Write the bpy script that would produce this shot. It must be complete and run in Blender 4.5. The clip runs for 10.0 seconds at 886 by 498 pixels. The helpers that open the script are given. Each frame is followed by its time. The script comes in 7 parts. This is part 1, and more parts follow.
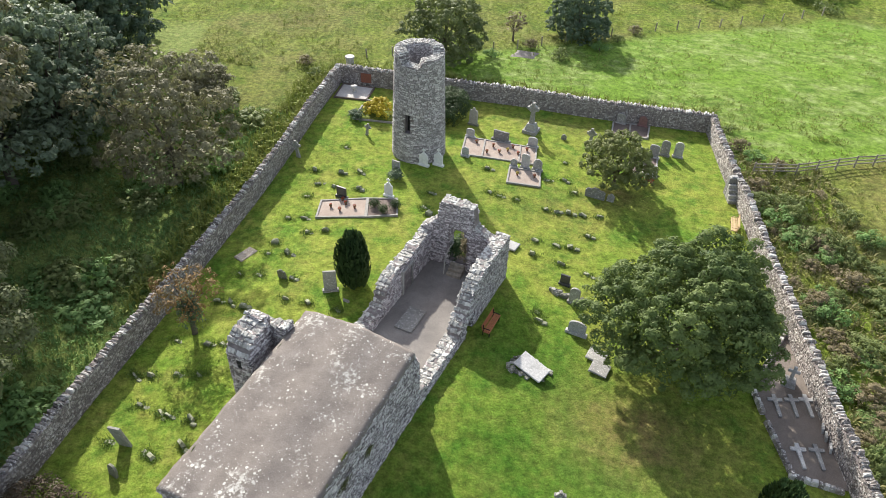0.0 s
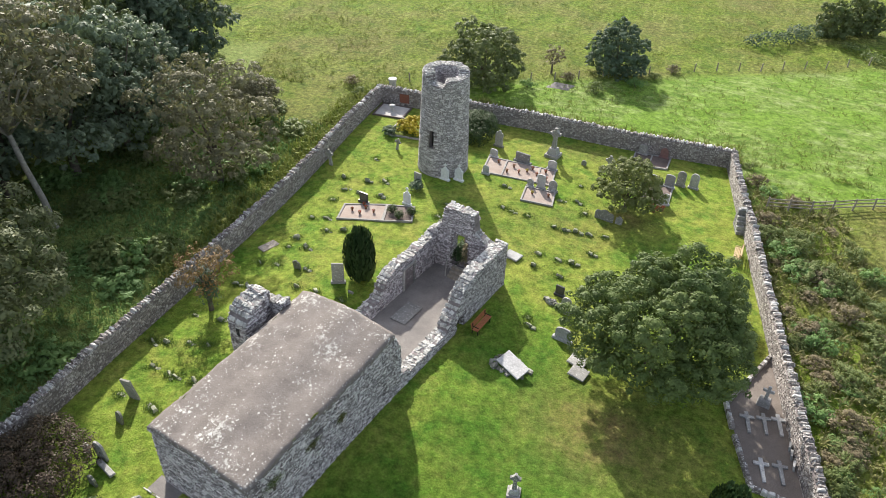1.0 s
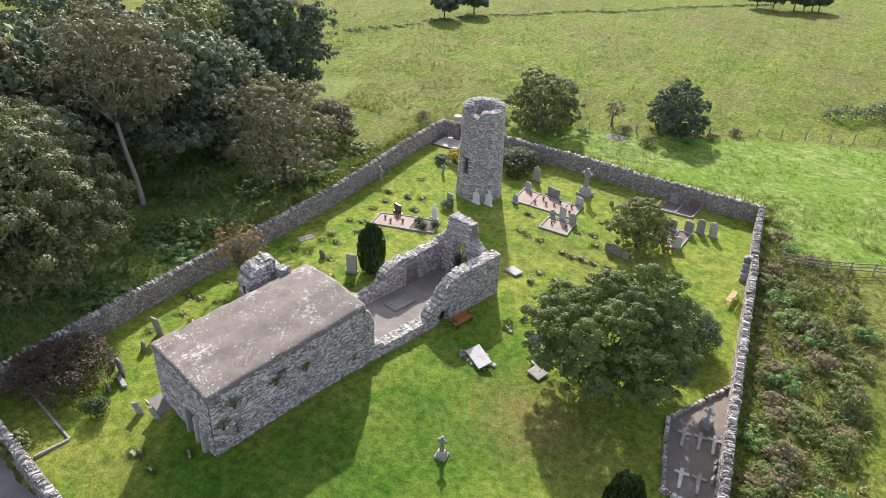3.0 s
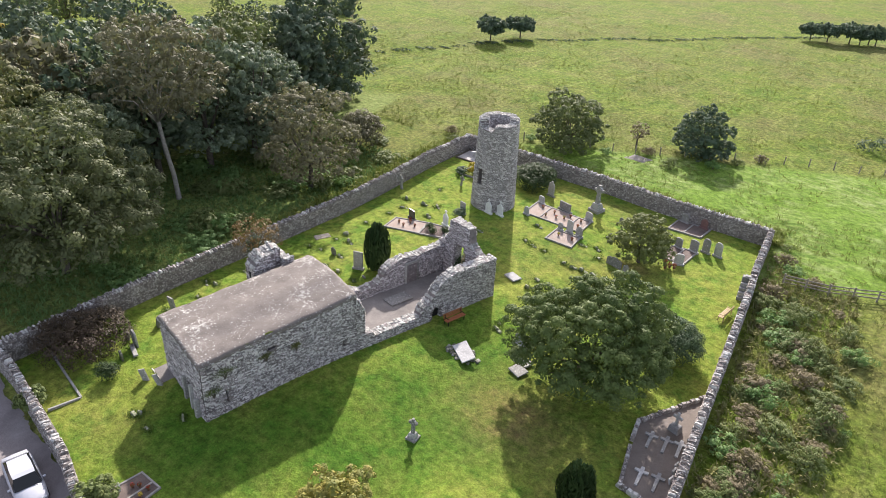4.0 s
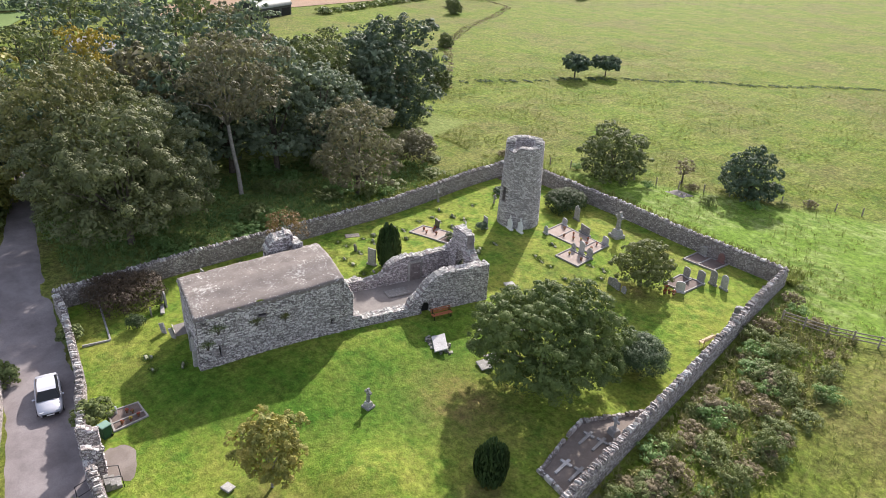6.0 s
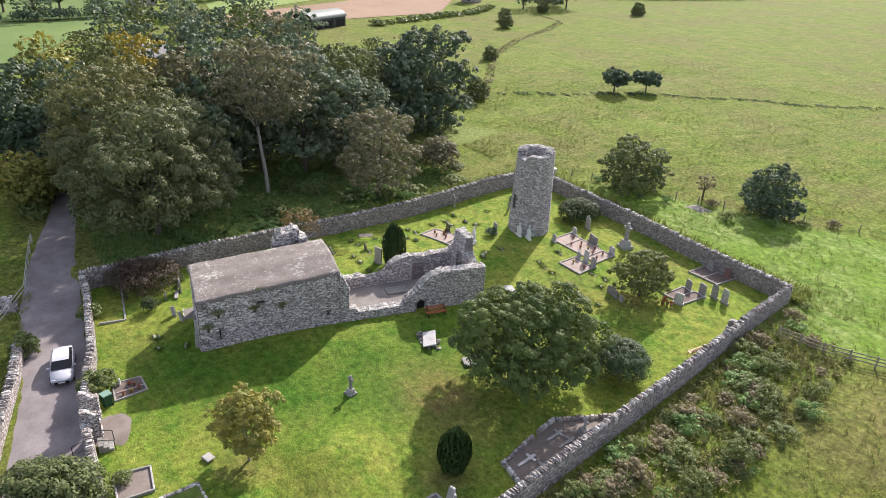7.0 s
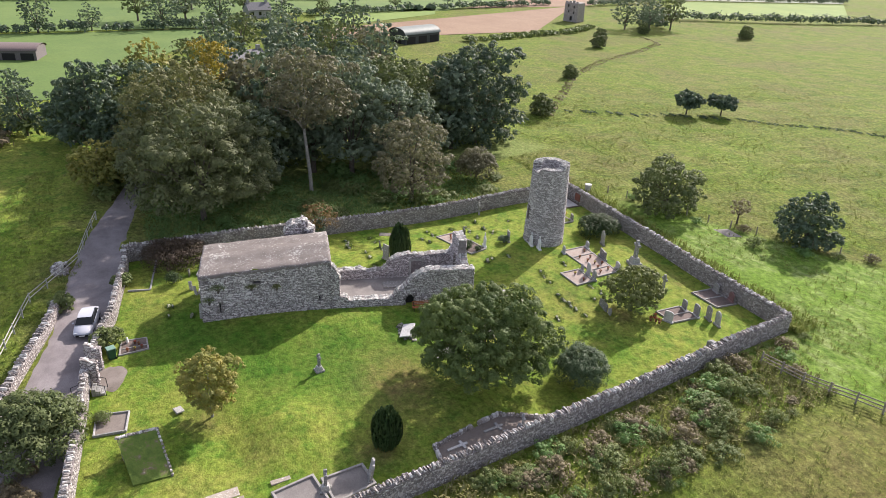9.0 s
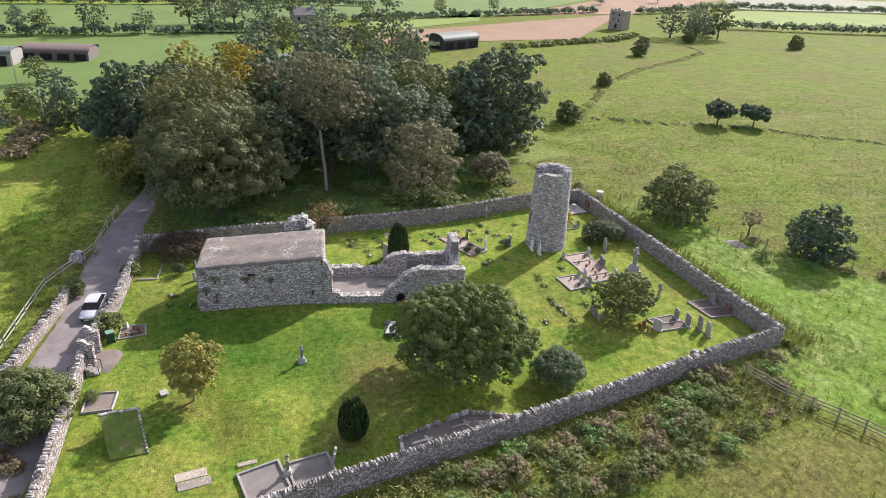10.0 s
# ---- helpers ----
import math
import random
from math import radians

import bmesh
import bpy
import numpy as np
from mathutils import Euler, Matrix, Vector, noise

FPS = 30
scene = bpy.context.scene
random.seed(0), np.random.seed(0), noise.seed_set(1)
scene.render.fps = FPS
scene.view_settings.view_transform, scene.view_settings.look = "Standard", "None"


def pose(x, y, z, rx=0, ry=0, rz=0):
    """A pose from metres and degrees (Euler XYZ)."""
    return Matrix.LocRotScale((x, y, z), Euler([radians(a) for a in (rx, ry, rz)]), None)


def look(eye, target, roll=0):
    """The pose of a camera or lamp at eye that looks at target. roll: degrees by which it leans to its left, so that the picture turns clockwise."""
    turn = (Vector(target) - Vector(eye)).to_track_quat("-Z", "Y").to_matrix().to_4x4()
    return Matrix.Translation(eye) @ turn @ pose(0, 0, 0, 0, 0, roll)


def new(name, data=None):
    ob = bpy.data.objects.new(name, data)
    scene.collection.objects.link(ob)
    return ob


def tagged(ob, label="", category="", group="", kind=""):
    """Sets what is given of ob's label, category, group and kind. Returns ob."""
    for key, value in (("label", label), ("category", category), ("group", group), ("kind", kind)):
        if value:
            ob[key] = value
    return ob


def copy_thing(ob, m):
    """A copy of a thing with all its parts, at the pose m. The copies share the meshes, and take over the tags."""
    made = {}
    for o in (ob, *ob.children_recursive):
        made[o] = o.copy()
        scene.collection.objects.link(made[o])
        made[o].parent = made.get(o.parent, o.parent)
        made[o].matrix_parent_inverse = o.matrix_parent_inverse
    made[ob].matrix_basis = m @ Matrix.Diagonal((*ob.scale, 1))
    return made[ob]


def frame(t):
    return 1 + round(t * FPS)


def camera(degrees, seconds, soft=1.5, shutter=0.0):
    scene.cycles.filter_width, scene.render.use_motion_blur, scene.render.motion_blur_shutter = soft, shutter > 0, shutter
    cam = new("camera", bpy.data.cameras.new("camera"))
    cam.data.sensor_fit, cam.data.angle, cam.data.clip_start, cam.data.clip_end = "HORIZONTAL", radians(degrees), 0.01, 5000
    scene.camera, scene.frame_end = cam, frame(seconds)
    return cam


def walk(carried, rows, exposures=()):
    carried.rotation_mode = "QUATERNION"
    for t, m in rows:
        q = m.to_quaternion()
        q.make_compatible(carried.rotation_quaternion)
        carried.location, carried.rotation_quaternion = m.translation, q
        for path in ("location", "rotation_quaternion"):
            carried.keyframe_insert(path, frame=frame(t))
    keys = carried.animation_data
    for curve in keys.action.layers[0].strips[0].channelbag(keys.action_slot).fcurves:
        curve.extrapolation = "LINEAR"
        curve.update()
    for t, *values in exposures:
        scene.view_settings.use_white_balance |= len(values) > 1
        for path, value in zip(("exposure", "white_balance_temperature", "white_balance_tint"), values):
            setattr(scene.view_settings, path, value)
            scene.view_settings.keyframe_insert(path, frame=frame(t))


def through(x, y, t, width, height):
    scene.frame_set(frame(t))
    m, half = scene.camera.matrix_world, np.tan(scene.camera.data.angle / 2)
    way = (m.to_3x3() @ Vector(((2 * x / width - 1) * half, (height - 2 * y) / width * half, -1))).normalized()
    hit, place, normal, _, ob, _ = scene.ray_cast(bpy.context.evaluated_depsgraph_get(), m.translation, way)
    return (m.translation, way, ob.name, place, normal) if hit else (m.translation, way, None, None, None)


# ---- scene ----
cam = camera(63.8, 10.0, soft=0.8)
METRES, EYE, TILT, LEAN, TURN = 63.2, 33.6, 0.0, 0.0, 11.3
ROWS = [
    (0.0, 0.0, 0.0, 0.0, 1.3, -38.72, -1.62),
    (0.5, 0.038, -0.0323, 0.0009, 4.77, -37.19, -1.76),
    (1.0, 0.0781, -0.0618, 0.0015, 8.11, -35.77, -1.87),
    (1.5, 0.1205, -0.0882, 0.002, 11.3, -34.45, -1.98),
    (2.0, 0.1648, -0.1108, 0.0022, 14.43, -33.25, -2.07),
    (2.5, 0.2108, -0.1303, 0.0026, 17.48, -32.2, -2.16),
    (4.0, 0.3555, -0.1657, 0.0038, 26.19, -29.42, -2.56),
    (4.5, 0.406, -0.1698, 0.0054, 29.09, -28.68, -2.62),
    (5.0, 0.4565, -0.1709, 0.0059, 31.93, -27.98, -2.71),
    (5.5, 0.5063, -0.1676, 0.0079, 34.67, -27.43, -2.74),
    (7.0, 0.6524, -0.134, 0.0152, 42.84, -26.14, -2.85),
    (7.5, 0.6989, -0.1155, 0.0182, 45.51, -25.84, -2.86),
    (8.0, 0.7437, -0.0933, 0.0215, 48.13, -25.61, -2.83),
    (8.5, 0.7869, -0.0677, 0.025, 50.62, -25.44, -2.81),
    (9.0, 0.8279, -0.0387, 0.0282, 53.08, -25.29, -2.77),
    (9.5, 0.8662, -0.0072, 0.0308, 55.42, -25.16, -2.73),
    (10.0, 0.9014, 0.0274, 0.0339, 57.69, -25.02, -2.69),
]
walk(cam, [(t, pose(0, 0, EYE, TILT, LEAN, TURN) @ pose(METRES * x, METRES * y, METRES * z, 90 + pitch, roll, yaw)) for t, x, y, z, yaw, pitch, roll in ROWS],
     [(0.0, 0.74, 6350, 9), (4.0, 0.76, 6350, 16), (7.0, 0.70, 6350, 17), (10.0, 0.61, 6350, 18)])

# ---- light ----
SUN_AZ, SUN_EL = (-0.53, 0.848), 32.5
world = bpy.data.worlds.new("sky")
scene.world = world
world.use_nodes = True
wn = world.node_tree
sky = wn.nodes.new("ShaderNodeTexSky")
sky.sky_type, sky.sun_disc = "NISHITA", False
sky.sun_elevation = radians(SUN_EL)
sky.sun_rotation = math.atan2(SUN_AZ[0], SUN_AZ[1])
sky.air_density, sky.dust_density = 1.0, 2.5
cloud = wn.nodes.new("ShaderNodeMix")  # thin broken cloud whitens the blue
cloud.data_type = "RGBA"
cloud.inputs[0].default_value = 0.22
cloud.inputs[7].default_value = (6.5, 6.2, 5.8, 1)
wn.links.new(sky.outputs[0], cloud.inputs[6])
wn.links.new(cloud.outputs[2], wn.nodes["Background"].inputs[0])
wn.nodes["Background"].inputs[1].default_value = 0.132
sun_data = bpy.data.lights.new("sun", "SUN")
sun_data.energy, sun_data.angle, sun_data.color = 4.8, radians(1.2), (1.0, 0.94, 0.84)
sun = new("sun", sun_data)
sun_dir = Vector((SUN_AZ[0], SUN_AZ[1], math.tan(radians(SUN_EL)))).normalized()
sun.matrix_world = look(sun_dir * 300, (0, 0, 0))


# ---- materials ----
class Mat:
    """A small helper round one node material."""

    def __init__(self, name, rough=0.85):
        self.m = bpy.data.materials.new(name)
        self.m.use_nodes = True
        self.t = self.m.node_tree
        self.b = self.t.nodes["Principled BSDF"]
        self.b.inputs["Roughness"].default_value = rough
        self.pos = self.t.nodes.new("ShaderNodeNewGeometry")

    def node(self, kind, **inp):
        n = self.t.nodes.new(kind)
        for k, v in inp.items():
            n.inputs[k.replace("_", " ")].default_value = v
        return n

    def link(self, a, b):
        self.t.links.new(a, b)

    def noise(self, scale, detail=4, rough=0.6, where=None):
        n = self.node("ShaderNodeTexNoise", Scale=scale, Detail=detail, Roughness=rough)
        self.link(where or self.pos.outputs["Position"], n.inputs["Vector"])
        return n.outputs["Fac"]

    def voronoi(self, scale, where=None):
        n = self.node("ShaderNodeTexVoronoi", Scale=scale)
        self.link(where or self.pos.outputs["Position"], n.inputs["Vector"])
        return n

    def ramp(self, fac, stops):
        n = self.t.nodes.new("ShaderNodeValToRGB")
        els = n.color_ramp.elements
        while len(els) < len(stops):
            els.new(0.5)
        for e, (p, c) in zip(els, stops):
            e.position = p
            e.color = (*c, 1) if isinstance(c, tuple) else (c, c, c, 1)
        self.link(fac, n.inputs[0])
        return n.outputs[0]

    def mix(self, fac, a, b, kind="MIX"):
        n = self.t.nodes.new("ShaderNodeMix")
        n.data_type, n.blend_type = "RGBA", kind
        for sock, v in ((n.inputs[0], fac), (n.inputs[6], a), (n.inputs[7], b)):
            if isinstance(v, (int, float)):
                sock.default_value = v
            elif isinstance(v, tuple):
                sock.default_value = (*v, 1)
            else:
                self.link(v, sock)
        return n.outputs[2]

    def math(self, op, a, b=0.0):
        n = self.t.nodes.new("ShaderNodeMath")
        n.operation = op
        for sock, v in zip(n.inputs, (a, b)):
            if isinstance(v, (int, float)):
                sock.default_value = v
            else:
                self.link(v, sock)
        return n.outputs[0]

    def island(self):
        return self.pos.outputs["Random Per Island"]

    def each(self):
        return self.t.nodes.new("ShaderNodeObjectInfo").outputs["Random"]

    def colour(self, c):
        if isinstance(c, tuple):
            self.b.inputs["Base Color"].default_value = (*c, 1)
        else:
            self.link(c, self.b.inputs["Base Color"])
        return self

    def bump(self, fac, strength=0.5, dist=0.05):
        n = self.node("ShaderNodeBump", Strength=strength, Distance=dist)
        self.link(fac, n.inputs["Height"])
        self.link(n.outputs[0], self.b.inputs["Normal"])
        return self


def stone_mat(name, dark, mid, light, lichen=0.5, moss=0.3, use_object=False):
    """Weathered stone: each piece its own grey, pale lichen blotches, moss and a rough face."""
    m = Mat(name, 0.92)
    rnd = m.each() if use_object else m.island()
    tone = lambda a, k: tuple(v * k for v in a)
    base = m.ramp(rnd, [(0.0, tone(dark, 0.8)), (0.38, tone(mid, 0.75)), (0.66, mid), (0.86, light), (1.0, tone(light, 1.2))])
    grain = m.noise(9.0, 6, 0.7)
    base = m.mix(0.6, base, m.ramp(grain, [(0.25, 0.25), (0.75, 0.85)]), "OVERLAY")
    spots = m.noise(7.0, 5, 0.75)
    base = m.mix(m.ramp(spots, [(0.63 - 0.1 * lichen, 0.0), (0.66 - 0.1 * lichen, min(1.0, 0.9 * lichen + 0.2))]), base, (0.78, 0.76, 0.73))
    base = m.mix(m.ramp(m.noise(1.4, 6, 0.8), [(0.34, 0.35), (0.50, 0.0)]), base, (0.10, 0.096, 0.09))
    green = m.noise(0.9, 4, 0.7)
    base = m.mix(m.ramp(green, [(0.60, 0.0), (0.78, moss)]), base, (0.10, 0.10, 0.045))
    return m.colour(base).bump(m.noise(14.0, 6, 0.75), 0.7, 0.04).m


def leaf_mat(name, a, b, c, through=0.35):
    """Leaves: three tints, varied leaf by leaf and tree by tree, and light shining through."""
    m = Mat(name, 0.58)
    grade = m.math("ADD", m.math("MULTIPLY", m.island(), 0.3), m.math("MULTIPLY", m.ramp(m.noise(1.1, 3, 0.6), [(0.3, 0.0), (0.7, 1.0)]), 0.7))
    tint = m.ramp(grade, [(0.0, a), (0.55, b), (1.0, c)])
    patch = m.noise(0.35, 3, 0.6)
    tint = m.mix(m.ramp(patch, [(0.35, 0.0), (0.7, 0.55)]), tint, c)
    tint = m.mix(m.math("MULTIPLY", m.each(), 0.35), tint, a)
    m.colour(tint)
    m.b.inputs["Specular IOR Level"].default_value = 0.24
    tr = m.node("ShaderNodeBsdfTranslucent")
    m.link(m.mix(0.35, tint, (0.19, 0.25, 0.05), "MIX"), tr.inputs["Color"])
    mx = m.node("ShaderNodeMixShader", Fac=through * 0.55)
    m.link(m.b.outputs[0], mx.inputs[1])
    m.link(tr.outputs[0], mx.inputs[2])
    m.link(mx.outputs[0], m.t.nodes["Material Output"].inputs["Surface"])
    return m.m


def plain(name, c, rough=0.7, metal=0.0, vary=0.25, scale=6.0, bump=0.2):
    m = Mat(name, rough)
    m.b.inputs["Metallic"].default_value = metal
    n = m.noise(scale, 5, 0.65)
    lo = tuple(v * (1 - vary) for v in c)
    hi = tuple(min(1, v * (1 + vary)) for v in c)
    m.colour(m.ramp(n, [(0.3, lo), (0.7, hi)]))
    if bump:
        m.bump(m.noise(scale * 4, 5, 0.7), bump, 0.02)
    return m.m


def ground_mat():
    """Mown lawn, rough pasture and woodland floor on the one sheet of ground, by the zones laid out on it."""
    m = Mat("ground", 0.95)
    zone = m.t.nodes.new("ShaderNodeVertexColor")
    zone.layer_name = "zone"
    sep = m.t.nodes.new("ShaderNodeSeparateColor")
    m.link(zone.outputs[0], sep.inputs[0])
    fine, mid, big = m.noise(7.0, 8, 0.85), m.noise(1.0, 7, 0.75), m.noise(0.16, 6, 0.65)
    lawn = m.ramp(mid, [(0.30, (0.100, 0.166, 0.020)), (0.48, (0.205, 0.258, 0.036)), (0.68, (0.335, 0.312, 0.082))])
    lawn = m.mix(0.55, lawn, m.ramp(big, [(0.34, (0.090, 0.215, 0.020)), (0.62, (0.262, 0.290, 0.058))]))
    clover = m.noise(0.42, 6, 0.7)
    lawn = m.mix(m.ramp(clover, [(0.50, 0.0), (0.64, 0.75)]), lawn, (0.072, 0.172, 0.020))
    lawn = m.mix(m.ramp(m.noise(0.3, 5, 0.7), [(0.54, 0.0), (0.70, 0.7)]), lawn, (0.285, 0.275, 0.070))
    rough = m.ramp(mid, [(0.30, (0.055, 0.115, 0.010)), (0.48, (0.140, 0.205, 0.022)), (0.70, (0.235, 0.250, 0.055))])
    rough = m.mix(0.5, rough, m.ramp(big, [(0.32, (0.07, 0.155, 0.012)), (0.5, (0.15, 0.19, 0.03)), (0.66, (0.22, 0.20, 0.075))]))
    rough = m.mix(m.ramp(m.noise(0.045, 5, 0.7), [(0.45, 0.0), (0.62, 0.7)]), rough, (0.165, 0.150, 0.058))
    rough = m.mix(m.ramp(m.noise(0.35, 6, 0.75), [(0.50, 0.0), (0.66, 0.75)]), rough, (0.058, 0.115, 0.014))
    streak = m.t.nodes.new("ShaderNodeMapping")
    streak.inputs["Scale"].default_value = (0.9, 0.14, 1.0)
    streak.inputs["Rotation"].default_value = (0, 0, 0.75)
    m.link(m.pos.outputs["Position"], streak.inputs[0])
    wisps = m.noise(1.2, 5, 0.7, streak.outputs[0])
    rough = m.mix(m.ramp(wisps, [(0.52, 0.0), (0.70, 0.45)]), rough, (0.29, 0.32, 0.10))
    rough = m.mix(0.75, rough, m.ramp(m.noise(2.2, 6, 0.8), [(0.34, 0.18), (0.66, 0.84)]), "OVERLAY")
    rough = m.mix(0.10, rough, (0.02, 0.02, 0.01))
    blown = m.t.nodes.new("ShaderNodeMapping")
    blown.inputs["Scale"].default_value = (0.55, 1.0, 1.0)
    blown.inputs["Rotation"].default_value = (0, 0, -0.5)
    m.link(m.pos.outputs["Position"], blown.inputs[0])
    swirl = m.noise(0.9, 6, 0.62, blown.outputs[0])
    rank = m.ramp(swirl, [(0.34, (0.090, 0.170, 0.024)), (0.50, (0.175, 0.255, 0.055)), (0.66, (0.275, 0.335, 0.125))])
    rank = m.mix(m.ramp(m.noise(0.11, 4, 0.6), [(0.42, 0.0), (0.60, 0.75)]), rank, (0.150, 0.260, 0.030))
    rough = m.mix(zone.outputs[1], rough, rank)
    wood = m.ramp(mid, [(0.3, (0.11, 0.16, 0.045)), (0.55, (0.20, 0.25, 0.07)), (0.75, (0.27, 0.23, 0.11))])
    dry = m.ramp(mid, [(0.3, (0.15, 0.15, 0.035)), (0.55, (0.22, 0.165, 0.07)), (0.75, (0.19, 0.125, 0.065))])
    # deep green on the lawn: lush grass, with some church shade painted in
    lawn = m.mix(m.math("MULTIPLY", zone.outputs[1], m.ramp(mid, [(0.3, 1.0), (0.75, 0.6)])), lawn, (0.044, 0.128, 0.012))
    col = m.mix(sep.outputs[0], rough, lawn)
    col = m.mix(sep.outputs[1], col, wood)
    col = m.mix(m.math("MULTIPLY", sep.outputs[2], m.ramp(m.noise(0.7, 5, 0.7), [(0.3, 0.35), (0.6, 1.0)])), col, dry)
    col = m.mix(0.72, col, m.ramp(fine, [(0.30, 0.14), (0.70, 0.88)]), "OVERLAY")
    tuft = m.noise(1.9, 6, 0.70)
    col = m.mix(0.52, col, m.ramp(tuft, [(0.34, 0.14), (0.66, 0.86)]), "OVERLAY")
    m.colour(col)
    m.b.inputs["Specular IOR Level"].default_value = 0.10
    m.bump(m.math("ADD", fine, m.math("MULTIPLY", tuft, 1.6)), 0.9, 0.12)
    return m.m


def cement_roof_mat():
    """Cement render over a vault: brown-grey, stained, with crusts and dots of white lichen."""
    m = Mat("roof_cement", 0.9)
    base = m.ramp(m.noise(0.8, 6, 0.7), [(0.3, (0.130, 0.110, 0.098)), (0.55, (0.185, 0.160, 0.143)), (0.75, (0.25, 0.222, 0.20))])
    base = m.mix(0.6, base, m.ramp(m.noise(25.0, 4, 0.8), [(0.25, 0.25), (0.75, 0.8)]), "OVERLAY")
    patch = m.noise(0.55, 4, 0.6)
    crust = m.math("ADD", m.noise(3.4, 8, 0.85), m.math("MULTIPLY", m.math("SUBTRACT", patch, 0.5), 0.55))
    base = m.mix(m.ramp(crust, [(0.585, 0.0), (0.625, 0.8)]), base, (0.50, 0.485, 0.445))
    for scale, reach in ((4.2, 0.44), (8.5, 0.50)):
        v = m.voronoi(scale)
        hue = m.t.nodes.new("ShaderNodeSeparateColor")
        m.link(v.outputs["Color"], hue.inputs[0])
        size = m.math("MULTIPLY", m.ramp(patch, [(0.36, 0.30), (0.62, 1.0)]), m.math("MULTIPLY", m.math("POWER", hue.outputs[0], 3.0), reach))
        dist = m.math("ADD", v.outputs["Distance"], m.math("MULTIPLY", m.math("SUBTRACT", m.noise(16.0, 4, 0.7), 0.5), 0.5))
        spot = m.math("LESS_THAN", dist, size)
        base = m.mix(m.math("MULTIPLY", spot, 0.85), base, (0.58, 0.565, 0.52))
    return m.colour(base).bump(m.noise(8.0, 6, 0.7), 0.6, 0.05).m


def gravel_mat(name, a, b, c):
    m = Mat(name, 0.95)
    col = m.ramp(m.noise(0.5, 5, 0.65), [(0.3, a), (0.5, b), (0.72, c)])
    col = m.mix(0.8, col, m.ramp(m.noise(22.0, 4, 0.8), [(0.2, 0.2), (0.8, 0.8)]), "OVERLAY")
    return m.colour(col).bump(m.noise(30.0, 4, 0.8), 0.7, 0.03).m


M_GROUND = ground_mat()
M_RUBBLE = stone_mat("rubble_stone", (0.180, 0.150, 0.152), (0.395, 0.345, 0.348), (0.70, 0.645, 0.645), 1.0, 0.05)
M_WALLSTONE = stone_mat("wall_stone", (0.205, 0.176, 0.162), (0.300, 0.262, 0.242), (0.42, 0.382, 0.355), 0.7, 0.15)
M_COPING = stone_mat("coping_stone", (0.165, 0.143, 0.132), (0.285, 0.252, 0.232), (0.50, 0.485, 0.46), 0.75, 0.12)
M_COPE_PIECE = stone_mat("single_coping", (0.165, 0.143, 0.132), (0.285, 0.252, 0.232), (0.50, 0.485, 0.46), 0.75, 0.12, True)
M_PIECE = stone_mat("single_stone", (0.180, 0.150, 0.152), (0.395, 0.345, 0.348), (0.70, 0.645, 0.645), 1.0, 0.05, True)
M_TOWER = stone_mat("tower_stone", (0.285, 0.258, 0.258), (0.430, 0.392, 0.392), (0.62, 0.585, 0.58), 0.8, 0.04)
M_TOWER_PIECE = stone_mat("single_tower_stone", (0.285, 0.258, 0.258), (0.430, 0.392, 0.392), (0.62, 0.585, 0.58), 0.8, 0.04, True)
M_MORTAR = plain("mortar", (0.205, 0.178, 0.174), 0.95, 0, 0.35, 3.0, 0.6)
M_WALLCAP = stone_mat("wall_cap", (0.26, 0.255, 0.24), (0.40, 0.39, 0.36), (0.52, 0.51, 0.475), 0.7, 0.12)
M_ROOF = cement_roof_mat()
M_GRAVEL = gravel_mat("gravel", (0.17, 0.155, 0.145), (0.225, 0.205, 0.19), (0.28, 0.26, 0.24))
M_ROAD = gravel_mat("road_surface", (0.17, 0.148, 0.148), (0.23, 0.203, 0.203), (0.29, 0.262, 0.258))
M_APRON = gravel_mat("worn_gravel", (0.15, 0.125, 0.105), (0.20, 0.168, 0.145), (0.25, 0.215, 0.19))
M_PINK = gravel_mat("pink_chippings", (0.27, 0.21, 0.18), (0.335, 0.27, 0.23), (0.40, 0.335, 0.29))
M_PALE = gravel_mat("pale_chippings", (0.42, 0.39, 0.37), (0.52, 0.49, 0.46), (0.60, 0.57, 0.54))
M_SOIL = gravel_mat("dark_chippings", (0.10, 0.075, 0.065), (0.15, 0.115, 0.10), (0.20, 0.16, 0.14))
M_HEAD = stone_mat("headstone_grey", (0.24, 0.235, 0.22), (0.31, 0.30, 0.28), (0.37, 0.36, 0.335), 0.55, 0.25, True)
M_LIME = stone_mat("headstone_limestone", (0.34, 0.335, 0.33), (0.42, 0.415, 0.405), (0.46, 0.45, 0.44), 0.4, 0.06, True)
M_WHITE = plain("white_marble", (0.80, 0.80, 0.77), 0.55, 0, 0.12, 5.0, 0.15)
M_DARKSTONE = plain("dark_polished_stone", (0.055, 0.055, 0.06), 0.35, 0, 0.3, 8.0, 0.1)
M_MOSSY = stone_mat("mossy_stone", (0.12, 0.12, 0.09), (0.20, 0.20, 0.16), (0.30, 0.29, 0.26), 0.35, 0.8)
M_KERB = plain("kerb_stone", (0.30, 0.285, 0.265), 0.9, 0, 0.25, 4.0, 0.4)
M_TIMBER = plain("bench_timber", (0.40, 0.135, 0.055), 0.6, 0, 0.3, 9.0, 0.3)
M_TIMBER2 = plain("pale_bench_timber", (0.46, 0.33, 0.19), 0.65, 0, 0.25, 9.0, 0.3)
M_FENCE = plain("fence_timber", (0.31, 0.275, 0.22), 0.9, 0, 0.35, 5.0, 0.4)
M_RAIL = plain("weathered_rail", (0.42, 0.41, 0.37), 0.9, 0, 0.25, 5.0, 0.4)
